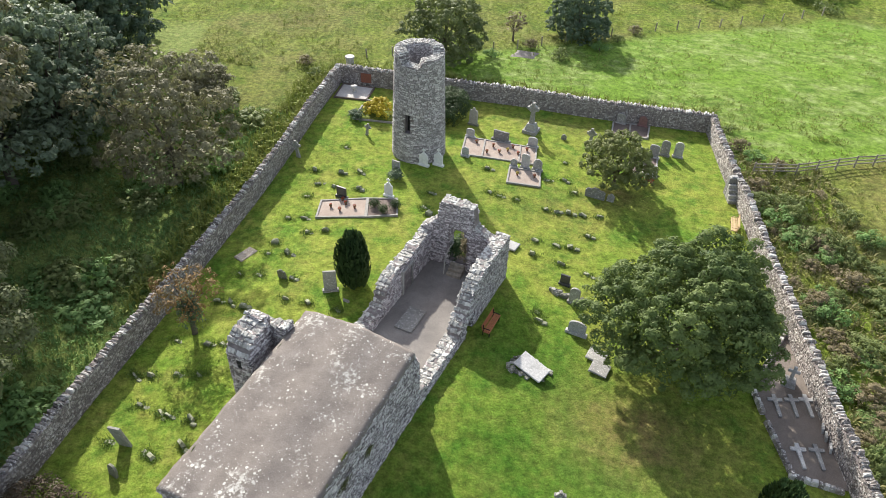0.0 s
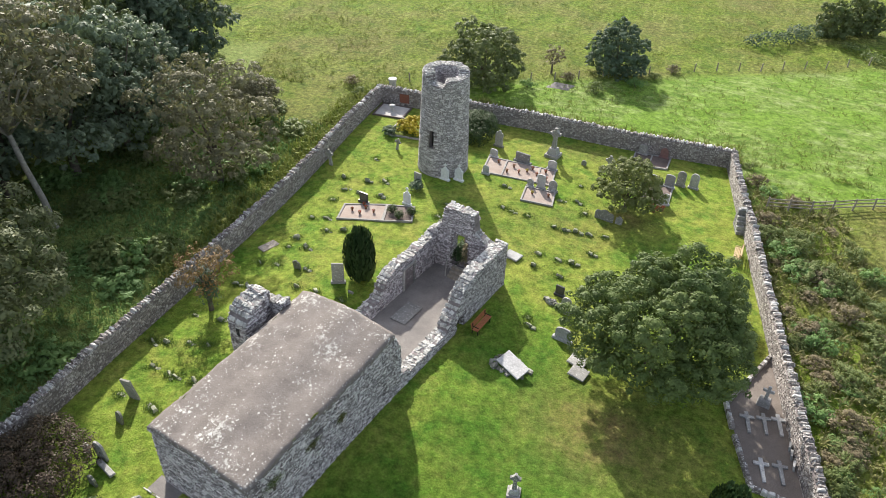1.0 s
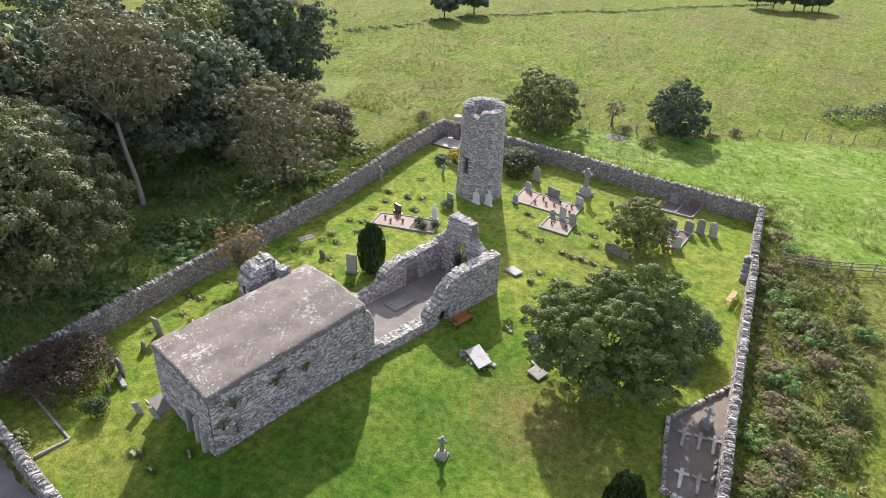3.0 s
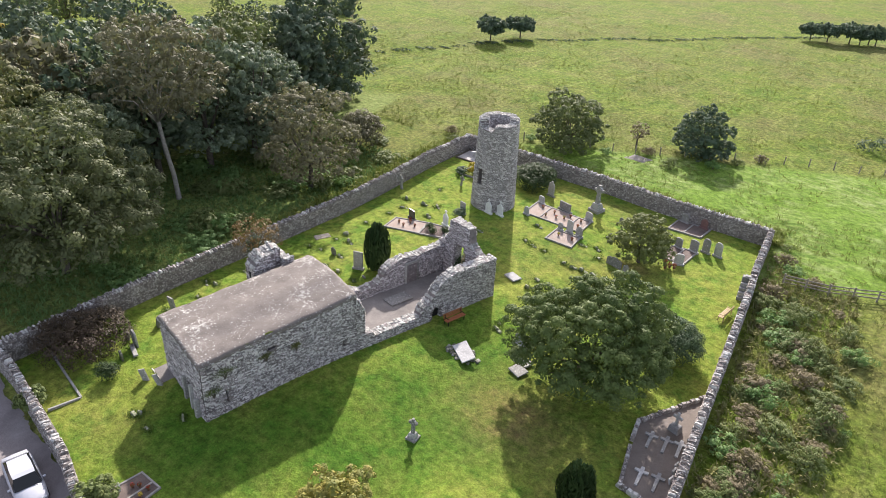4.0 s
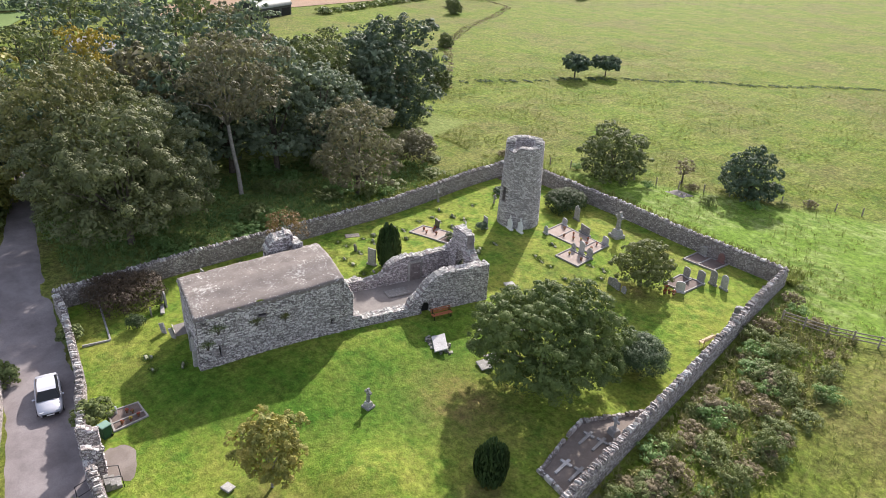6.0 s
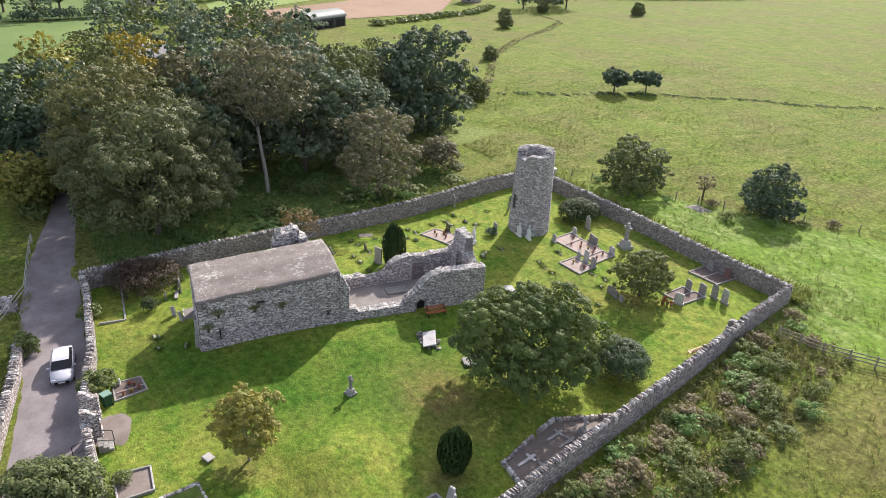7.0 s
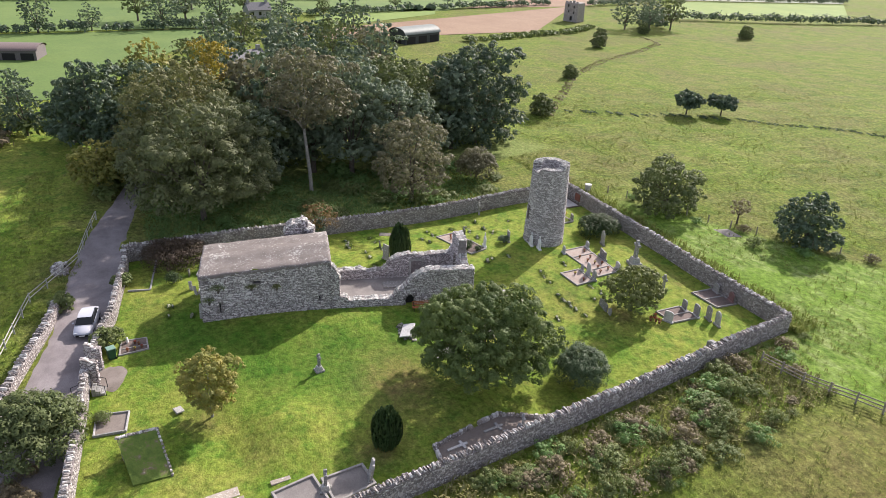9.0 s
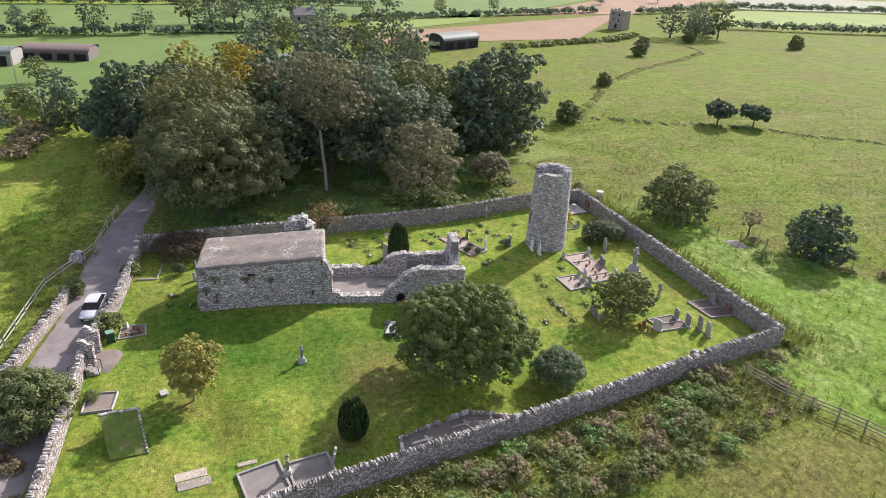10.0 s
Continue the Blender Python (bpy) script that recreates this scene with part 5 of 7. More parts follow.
def plot(name, label, corners, fill, kerb_h=0.16, kerb_w=0.16, kerb=None, divide=()):
    """A kerbed grave: four kerb stones round a bed of chippings, and dividing kerbs."""
    cx, cy = sum(p[0] for p in corners) / 4, sum(p[1] for p in corners) / 4
    root = thing(name, label, "grave", cx, cy, gz(cx, cy), 0, "kerbed graves")
    inv = root.matrix_world.inverted()
    sheet("bed", corners, 6, 6, 0.07, fill, root, "bed of chippings")
    runs = list(zip(corners, corners[1:] + corners[:1]))
    for f in divide:
        a, b, c, d = [Vector(p) for p in corners]
        runs.append((tuple(a.lerp(b, f)), tuple(d.lerp(c, f))))
    for a, b in runs:
        a, b = Vector(a), Vector(b)
        L = (b - a).length
        mid = (a + b) / 2
        za, zb = gz(*a), gz(*b)
        m = Matrix.Translation((mid.x, mid.y, (za + zb) / 2 - 0.1)) @ pose(0, 0, 0, 0, 0, math.degrees(math.atan2(b.y - a.y, b.x - a.x))) @ pose(0, 0, 0, 0, -math.degrees(math.atan2(zb - za, L)), 0)
        ob = part("kerb_stone", bm_box(L + kerb_w, kerb_w, kerb_h + 0.1, 0.02), kerb or M_KERB, root, m=m)
        ob.matrix_parent_inverse = inv
    return root


random.seed(16)
# graves east of the round tower
plot("kerbed_plot", "row of three kerbed graves with pinkish chippings", [(-9.6, 54.9), (-2.9, 55.0), (-3.1, 57.8), (-9.8, 58.0)], M_PINK, divide=(0.28, 0.78))
headstone(-9.4, 58.2, 0.8, 0.75, "low_arch", M_LIME, label="low pale limestone headstone")
headstone(-6.5, 58.3, 1.5, 0.85, "flat", M_HEAD, label="wide grey granite headstone")
headstone(-3.5, 58.1, 0.9, 0.85, "low_arch", M_LIME, label="low pale limestone headstone")
headstone(-9.2, 54.7, 0.65, 0.8, "arch", M_LIME, label="small pale rounded headstone")
plot("kerbed_plot", "square kerbed grave with pinkish chippings", [(-4.9, 51.4), (-2.1, 51.6), (-2.3, 53.9), (-5.0, 53.8)], M_PINK)
headstone(-4.7, 54.1, 0.6, 0.7, "pointed", M_LIME, label="small grey pointed headstone")
headstone(-3.7, 54.2, 0.75, 1.3, "low_arch", M_LIME, label="tall pale headstone behind a kerbed grave")
headstone(-2.6, 54.2, 0.8, 1.0, "pointed", M_HEAD, label="dark grey pointed headstone")
for x, y, k in ((-8.6, 57.2, 0), (-7.0, 56.9, 0), (-6.3, 56.0, 0), (-5.2, 57.2, 0), (-4.6, 56.2, 0), (-3.9, 57.1, 0), (-7.4, 55.7, 0), (-3.6, 55.8, 0), (-4.2, 52.8, 1), (-2.7, 52.9, 0), (-5.6, 56.5, 1)):
    flowers(x, y, k, 0.27)
# graves west of the chancel
plot("kerbed_plot", "kerbed grave with pale pink chippings", [(-19.0, 42.9), (-15.1, 43.5), (-15.7, 46.0), (-19.4, 45.2)], M_PINK)
headstone(-17.9, 46.0, 0.9, 0.85, "flat", M_DARKSTONE, label="black polished headstone on a kerbed grave")
for x, y in ((-18.3, 44.4), (-17.2, 44.9), (-17.4, 44.0), (-16.3, 44.5), (-17.6, 45.4)):
    flowers(x, y, 0, 0.27)
plot("kerbed_plot", "kerbed grave planted with three small clipped bushes", [(-15.0, 43.5), (-12.7, 44.3), (-13.3, 46.5), (-15.6, 46.0)], M_SOIL)
for i, (x, y) in enumerate(((-14.8, 45.1), (-13.9, 44.4), (-13.1, 45.3))):
    bush("clipped_bush", "small round clipped bush on a grave", x, y, 0.95, 0.85, L_BOX, 900, 0.06, 80 + i, group="clipped bushes")
headstone(-14.1, 46.8, 0.75, 1.2, "shoulder", M_WHITE, label="white marble headstone with small cross", cross=True)
headstone(-12.45, 52.2, 0.85, 1.15, "shoulder", M_WHITE, label="white marble headstone at the tower's foot", cross=True)
headstone(-11.2, 52.55, 0.85, 1.15, "shoulder", M_WHITE, label="white marble headstone at the tower's foot", cross=True)
headstone(-14.4, 50.2, 0.75, 1.2, "flat", M_HEAD)
bush("grave_shrub", "dark bush growing over a headstone", -14.2, 49.5, 1.5, 1.0, L_DARK, 1200, 0.09, 84)
plot("kerbed_plot", "corner grave with pale chippings and dark kerb", [(-24.3, 62.4), (-21.0, 62.6), (-21.0, 65.4), (-24.4, 65.5)], M_PALE, kerb=M_SOIL)
vase = thing("stone_urn", "small pale stone urn on a corner grave", "urn", -22.7, 64.0, gz(-22.7, 64.0) + 0.05)
part("urn_bowl", bm_tube([(0, 0, 0), (0, 0, 0.1), (0, 0, 0.35), (0, 0, 0.5), (0, 0, 0.7)], [0.3, 0.16, 0.12, 0.3, 0.36], 14), M_LIME, vase, flat=False)
panel = thing("wall_plaque", "red-brown brick panel on the churchyard wall", "plaque", -21.9, 65.55, gz(-21.9, 65.5) + 0.5)
part("plaque_face", bm_box(1.1, 0.08, 1.0, 0.01), plain("red_brick", (0.22, 0.085, 0.055), 0.9, 0, 0.3, 8.0, 0.4), panel)
plot("kerbed_plot", "low hedged grave beside the yellow bush", [(-21.0, 58.6), (-16.6, 58.8), (-16.7, 61.2), (-21.0, 61.3)], M_GROUND)
headstone(-20.2, 61.3, 0.7, 0.7, "flat", M_HEAD)
headstone(-17.3, 61.5, 0.7, 0.7, "flat", M_HEAD)
bush("low_hedge", "low dark hedge round a grave", -20.7, 58.8, 1.9, 0.7, L_DARK, 1200, 0.09, 85)
bush("grave_shrub", "small dark shrub beside a grave", -19.9, 60.6, 1.2, 1.1, L_DARK, 900, 0.09, 86)
headstone(-9.6, 60.6, 0.85, 1.7, "scroll", M_MOSSY, tilt=(2, 2), label="old lichened headstone with a scrolled top")
celtic(-23.8, 51.3, 1.7, M_MOSSY, label="old mossy ringed cross by the wall", tilt=(0, -8), base=False)
celtic(-18.9, 56.1, 1.3, M_MOSSY, label="small mossy ringed cross", base=False, tilt=(0, 9))
celtic(-4.0, 60.9, 3.1, M_HEAD, label="tall grey ringed high cross on a stepped base")
celtic(1.7, 60.2, 1.8, M_MOSSY, label="old dark ringed cross with lichen", base=False)
headstone(-0.8, 60.5, 0.5, 0.6, "pointed", M_MOSSY, plinth=False, label="small old pointed gravestone")
plot("kerbed_plot", "pair of kerbed graves against the wall, dark chippings", [(3.6, 62.6), (7.0, 62.8), (7.2, 65.3), (3.7, 65.3)], M_SOIL, divide=(0.48,))
headstone(4.4, 65.2, 0.85, 0.95, "low_arch", M_HEAD)
headstone(6.5, 65.2, 0.8, 1.0, "pointed", plain("red_granite", (0.22, 0.12, 0.11), 0.5), label="reddish granite headstone against the wall")
plot("kerbed_plot", "pair of kerbed graves with dark grey chippings", [(5.4, 56.1), (7.7, 56.3), (7.9, 59.5), (5.4, 59.1)], M_SOIL, divide=(0.5,))
headstone(6.0, 59.2, 0.8, 1.0, "low_arch", M_LIME)
headstone(7.5, 59.4, 0.9, 1.2, "low_arch", M_LIME, label="pale limestone headstone behind a grave")
headstone(7.3, 55.9, 0.9, 1.05, "low_arch", M_LIME, rz=CRZ + 40, label="pale limestone headstone behind a grave")
for x, y in ((6.3, 55.0), (6.9, 54.7), (7.3, 54.8), (6.6, 54.3)):
    flowers(x, y, 0, 0.4)
headstone(8.5, 60.1, 0.8, 1.45, "arch", M_HEAD, tilt=(3, 0))
headstone(9.7, 60.1, 0.8, 1.45, "arch", M_HEAD, tilt=(3, 0))
headstone(2.6, 51.5, 1.7, 1.0, "scroll", M_HEAD, plinth=False, tilt=(-4, 0), label="broad carved headstone with a scrolled top")
headstone(3.9, 51.3, 0.6, 0.8, "shoulder", M_HEAD, plinth=False, tilt=(-4, 3))
# south of the chancel
headstone(1.1, 39.9, 0.7, 0.75, "flat", M_DARKSTONE, label="small black headstone on a mossy base")
headstone(1.9, 38.1, 0.75, 1.25, "arch", M_HEAD)
headstone(2.3, 35.1, 1.2, 0.85, "low_arch", M_LIME, tilt=(-8, 0), label="wide pale headstone leaning back")
headstone(-14.8, 34.6, 0.9, 1.65, "flat", M_HEAD, CRZ + 35, label="tall grey headstone with a capped top beside the yew")
headstone(-13.4, 33.8, 0.45, 0.25, "flat", M_HEAD, plinth=False)
headstone(-18.7, 35.4, 0.7, 0.9, "scroll", M_MOSSY, plinth=False, tilt=(6, -6))


M_WORN = stone_mat("worn_slab", (0.28, 0.235, 0.19), (0.34, 0.29, 0.235), (0.40, 0.34, 0.28), 0.5, 0.6, True)


def flat_slab(x, y, w, d, rz, mat=M_LIME, tilt=(0, 0), z=0.03, label="flat pale grave slab in the grass"):
    root = thing("grave_slab", label, "grave slab", x, y, gz(x, y) + z, rz, "grave slabs")
    root.matrix_world = root.matrix_world @ pose(0, 0, 0, *tilt, 0)
    part("slab", bm_box(w, d, 0.14, 0.03, jitter=0.03), mat, root)
    return root


flat_slab(-0.2, 31.0, 2.1, 1.15, -33, M_LIME, (14, 3), 0.32, "tilted pale grave slab on a heap of rubble")
heap = Rubble()
for i in range(60):
    a, r = random.uniform(0, 6.28), random.uniform(0, 1.25)
    x, y = -0.4 + r * 1.1 * math.cos(a), 31.1 + r * 0.75 * math.sin(a)
    heap.lump(Matrix.Translation((x, y, gz(x, y) - 0.05)) @ pose(0, 0, 0, random.uniform(-15, 15), random.uniform(-15, 15), random.uniform(0, 360)), *[random.uniform(0.18, 0.4) for _ in range(2)], random.uniform(0.10, 0.26))
tagged(new("rubble_heap", heap.mesh("rubble_heap", M_MOSSY)), "heap of mossy rubble under a grave slab", "rubble", kind="stuff")
flat_slab(-3.4, 43.0, 1.35, 1.0, -20, M_LIME)
for x, y, rz in ((3.75, 33.3, -18), (4.0, 32.2, -16)):
    flat_slab(x, y, 1.2, 1.08, rz, M_HEAD, (2, 3), 0.1, "broken pale grave slab")
flat_slab(-22.7, 37.7, 0.9, 1.6, -25, M_WORN, z=-0.08, label="flat pinkish grave slab in grass")
flat_slab(13.3, 11.7, 0.85, 2.2, 4, M_WORN, z=-0.08, label="flat worn grave slab")
flat_slab(14.3, 11.9, 0.85, 2.3, 4, M_WORN, z=-0.08, label="flat worn grave slab")
flat_slab(13.6, 15.6, 0.4, 1.4, 2, M_WORN, z=-0.08, label="narrow sunken grave slab")
flat_slab(2.9, 10.2, 0.8, 0.65, 15, M_HEAD, z=0.08, label="small pale stone block on the lawn")
inner = thing("floor_slab", "flat grey grave slab on the chancel floor", "grave slab", *cp(18.6, 3.8).xy, 0.17, CRZ)
part("slab", bm_box(1.25, 2.2, 0.12, 0.02), M_HEAD, inner)
# low broken wall beside the rounded headstone
low = Rubble()
for i in range(34):
    f = i / 33
    x, y = 0.2 + 3.0 * f, 38.9 - 0.7 * f + random.uniform(-0.15, 0.15)
    low.lump(Matrix.Translation((x, y, gz(x, y) - 0.05)) @ pose(0, 0, 0, 0, 0, random.uniform(0, 360)), random.uniform(0.25, 0.45), random.uniform(0.2, 0.4), random.uniform(0.15, 0.4))
tagged(new("grave_border", low.mesh("grave_border", M_MOSSY)), "low mossy rubble border of an old grave", "grave", kind="stuff")


M_MARKER = stone_mat("sunken_stone", (0.19, 0.20, 0.12), (0.29, 0.30, 0.20), (0.42, 0.42, 0.34), 0.45, 0.8)


def rough_marker(x, y, h, lean):
    """A small rough fieldstone grave marker sunk in the grass."""
    root = thing("grave_marker", "small rough mossy stone marking a grave", "grave marker", x, y, gz(x, y) - 0.06, random.uniform(-25, 25) + CRZ, "rough grave markers")
    r = Rubble()
    r.lump(pose(0, 0, 0, lean, random.uniform(-10, 10), 0), random.uniform(0.3, 0.6), random.uniform(0.14, 0.3), h, 0.22)
    if random.random() < 0.5:
        r2 = Rubble()
        r2.lump(pose(random.uniform(0.35, 0.6), random.uniform(-0.1, 0.1), 0, 0, 8, 20), 0.35, 0.25, h * 0.6, 0.25)
        put("fallen_piece", r2.mesh("fallen_piece", M_MARKER), root)
    put("stone", r.mesh("stone", M_MARKER), root)


NORTH = [(-20.1, 53.6), (-21.6, 49.5), (-19.1, 49.4), (-17.6, 49.9), (-20.6, 47.6), (-19.1, 47.4), (-16.8, 47.3), (-20.9, 45.8), (-21.3, 42.6), (-19.0, 40.9), (-17.6, 41.3), (-20.0, 42.8), (-19.5, 38.2)]
EAST = [(-6.9, 53.1), (-6.1, 49.5), (-5.2, 49.3), (-3.7, 49.2), (-1.2, 48.6), (-0.3, 48.5), (0.6, 48.7), (1.8, 48.7), (3.2, 48.9), (-0.1, 53.3), (0.9, 51.7), (2.4, 46.1), (-1.6, 44.3), (0.1, 44.2), (0.6, 42.1), (-1.6, 42.6), (1.2, 44.3), (-10.8, 48.1), (-10.3, 45.1), (-10.9, 46.0), (-0.3, 56.2), (-1.6, 52.9)]
WEST = [(-21.0, 39.3), (-21.0, 38.0), (-22.1, 35.4), (-20.6, 35.5), (-18.0, 35.4), (-17.6, 33.2), (-15.9, 33.1), (-13.7, 32.8), (-22.4, 32.4), (-21.4, 32.4), (-20.2, 32.0), (-20.0, 28.5), (-23.2, 28.3), (-21.0, 28.3), (-24.3, 25.0), (-23.3, 25.2), (-21.7, 25.6), (-20.3, 25.8)]
NEAR = [(-22.7, 22.9), (-21.1, 22.6), (-20.5, 22.5), (-19.0, 22.4), (-18.6, 20.7), (-23.0, 20.2), (-20.5, 19.9), (-20.0, 19.7), (-0.3, 35.6), (2.6, 41.5), (-13.9, 11.4), (-12.0, 11.2), (-13.6, 11.7), (-0.5, 36.4), (-10.8, 13.2)]
TUFTS = []
for spots in (NORTH, EAST, WEST, NEAR):
    for x, y in spots:
        rough_marker(x, y, random.choice((0.15, 0.2, 0.25, 0.3, 0.42)), random.uniform(-14, 14))
        TUFTS.append((x, y))
headstone(-21.9, 20.2, 0.8, 1.7, "flat", M_MOSSY, CRZ + 10, (4, -10), False, "tall leaning old gravestone")
headstone(-21.5, 18.3, 0.7, 0.95, "arch", M_MOSSY, CRZ - 8, (-5, 5), False, "old mossy rounded gravestone")
headstone(-20.6, 15.8, 0.85, 1.5, "arch", M_HEAD, CRZ + 4, (2, -2), False, "old grey rounded gravestone")
headstone(-21.9, 15.9, 0.6, 0.7, "arch", M_MOSSY, CRZ, (-10, 6), False, "small mossy gravestone leaning over")
flat_slab(-19.9, 15.2, 0.35, 1.6, 70, M_HEAD, (0, 0), 0.12, "fallen kerb stone beside an old grave")
headstone(-19.9, 14.2, 0.65, 0.9, "scroll", M_MOSSY, CRZ, (3, 4), False, "old mossy upright gravestone")
headstone(-16.2, 13.9, 0.5, 1.0, "flat", M_HEAD, CRZ + 40, (-6, -22), False, "leaning grey slab gravestone")
headstone(-14.9, 14.2, 0.4, 1.0, "flat", M_HEAD, CRZ + 40, (-4, -26), False, "narrow leaning grey gravestone")
celtic(2.3, 21.75, 1.75, M_HEAD, rz=CRZ + 20, label="small grey stone cross on a base, alone on the lawn")
# long pale kerb near the lane
strip = thing("kerb_line", "long thin pale kerb of an unmarked plot", "kerb", -21.8, 10.6)
inv = strip.matrix_world.inverted()
for a, b in (((-25.2, 11.4), (-18.3, 10.1)), ((-18.3, 10.1), (-18.8, 8.0))):
    a, b = Vector(a), Vector(b)
    mid = (a + b) / 2
    ob = part("kerb_stone", bm_box((b - a).length, 0.16, 0.3, 0.02), M_LIME, strip, m=Matrix.Translation((mid.x, mid.y, gz(*mid) - 0.14)) @ pose(0, 0, 0, 0, 0, math.degrees(math.atan2(b.y - a.y, b.x - a.x))))
    ob.matrix_parent_inverse = inv
# graves near the lane and gate
plot("kerbed_plot", "kerbed grave with dark soil and small pots", [(-9.3, 6.8), (-7.0, 6.5), (-7.1, 8.9), (-9.0, 8.9)], M_SOIL, 0.12, 0.14, divide=(0.62,))
for x, y, k in ((-8.4, 7.9, 0), (-8.1, 8.2, 0), (-7.4, 7.2, 0), (-7.4, 7.8, 1), (-7.5, 8.4, 0)):
    flowers(x, y, k, 0.25)
headstone(-8.9, 7.3, 0.35, 0.7, "pointed", M_WHITE, label="small white grave ornament", plinth=False)
plot("kerbed_plot", "white-kerbed plot with brown chippings by the wall", [(1.1, 4.4), (3.6, 4.1), (3.8, 6.3), (1.5, 6.7)], M_APRON, 0.2, 0.13, M_LIME)
bush("grave_shrub", "small green shrub in a kerbed plot", 1.9, 4.8, 1.4, 1.0, L_SCRUB, 900, 0.09, 87)
plot("kerbed_plot", "grey kerbed plot with gravel beside the wall", [(14.6, 14.8), (17.6, 15.2), (17.2, 18.1), (14.2, 17.7)], M_GRAVEL, 0.22, 0.18)
plot("kerbed_plot", "grey kerbed plot with gravel beside the wall", [(14.8, 18.2), (17.3, 18.4), (16.7, 21.4), (14.6, 21.2)], M_GRAVEL, 0.22, 0.18)
celtic(15.8, 18.15, 1.9, M_HEAD, rz=CRZ, label="grey ringed cross between two kerbed plots")
headstone(15.9, 21.3, 1.1, 1.45, "scroll", M_HEAD, rz=CRZ - 4, tilt=(-10, 0), label="rough broad headstone at the head of a plot")

# sloping burial vault
vault = thing("burial_vault", "low sloping burial vault roofed with moss and grass", "vault", 8.0, 7.2, gz(8.0, 7.2))
inv = vault.matrix_world.inverted()
g = gz(8, 7.2)
lid = bmesh.new()
rows = []
for i in range(9):
    f = i / 8
    rows.append([lid.verts.new((6.45 + 3.5 * f + 0.05 * noise.noise((i, j, 1)), 5.7 + 0.65 * f + (2.75 - 0.1 * f) * j / 6, g + 1.55 * (1 - f) - 0.02 + 0.06 * noise.noise((i * 0.9, j * 0.9, 4)))) for j in range(7)])
for a, b in zip(rows, rows[1:]):
    for j in range(6):
        lid.faces.new((a[j], b[j], b[j + 1], a[j + 1]))
ext = bmesh.ops.extrude_face_region(lid, geom=lid.faces[:])
bmesh.ops.translate(lid, verts=[v for v in ext["geom"] if isinstance(v, bmesh.types.BMVert)], vec=(0, 0, 0.14))
m = Mat("mossy_roof", 0.95)
tone = m.ramp(m.noise(1.3, 5, 0.7), [(0.3, (0.07, 0.12, 0.02)), (0.52, (0.13, 0.19, 0.03)), (0.62, (0.17, 0.15, 0.07)), (0.72, (0.36, 0.31, 0.30))])
M_MOSSROOF = m.colour(tone).bump(m.noise(9.0, 5, 0.8), 0.8, 0.06).m
part("roof_slab", lid, M_MOSSROOF, vault, "moss-grown sloping stone roof").matrix_parent_inverse = inv
body = bmesh.new()
sides = [[(6.6, 5.85), (9.6, 6.45)], [(9.6, 8.85), (6.6, 8.3)]]
for k, (p, q) in enumerate(sides):
    a = [body.verts.new((*p, g - 0.4)), body.verts.new((*q, g - 0.4)), body.verts.new((*q, g + 0.12)), body.verts.new((*p, g + 1.5))] if k == 0 else [body.verts.new((*p, g - 0.4)), body.verts.new((*q, g - 0.4)), body.verts.new((*q, g + 1.5)), body.verts.new((*p, g + 0.12))]
    body.faces.new(a)
body.verts.ensure_lookup_table()
v = body.verts
body.faces.new((v[0], v[3], v[6], v[5]))
body.faces.new((v[1], v[4], v[7], v[2]))
body.faces.new((v[3], v[2], v[7], v[6]))
body.faces.new((v[0], v[5], v[4], v[1]))
part("vault_body", body, M_RUBBLE, vault).matrix_parent_inverse = inv
edge = Rubble()
for i in range(13):
    edge.lump(Matrix.Translation((6.42 + random.uniform(-0.03, 0.03), 5.72 + 2.7 * i / 12, g + 1.6)) @ pose(0, 0, 0, 0, 0, random.uniform(-20, 20)), 0.24, 0.24, 0.14)
    f = i / 12
    edge.lump(Matrix.Translation((6.5 + 3.4 * f, 8.42 + 0.5 * f, g + 1.52 * (1 - f) + 0.06)) @ pose(0, 0, 0, 0, 0, random.uniform(-20, 20)), 0.26, 0.16, 0.14)
put("edge_stones", edge.mesh("edge_stones", M_COPING), vault, "pale rough edging stones", kind="stuff").matrix_parent_inverse = inv

# gravel plot with five flat crosses
sheet("cross_plot_gravel", [(14.9, 26.8), (17.9, 26.6), (16.35, 38.6), (13.5, 32.8)], 14, 20, 0.05, M_APRON, None, "dark grey gravel of a walled burial plot", "gravel")


def kerb_wall(name, label, pts, h, w=0.28):
    root = thing(name, label, "kerb wall", *pts[0])
    inv = root.matrix_world.inverted()
    r = Rubble()
    for a, b in zip(pts, pts[1:]):
        a, b = Vector(a), Vector(b)
        L = (b - a).length
        s = 0.0
        ang = math.degrees(math.atan2(b.y - a.y, b.x - a.x))
        while s < L:
            q = random.uniform(0.25, 0.5)
            p = a.lerp(b, min(1, (s + q / 2) / L))
            r.lump(Matrix.Translation((p.x, p.y, gz(p.x, p.y) - 0.08)) @ pose(0, 0, 0, 0, 0, ang + random.uniform(-5, 5)), q * 0.96, w, h + random.uniform(-0.04, 0.06), 0.08)
            s += q
    put("kerb_blocks", r.mesh("kerb_blocks", M_COPING), root, kind="stuff").matrix_parent_inverse = inv


kerb_wall("plot_kerb", "low pale stone kerb round the gravel plot", [(17.5, 26.4), (14.9, 26.8), (14.0, 30.2)], 0.42)
kerb_wall("plot_kerb", "low pale stone kerb beside the gap into the gravel plot", [(13.8, 31.0), (13.4, 33.0), (16.2, 38.6)], 0.42)
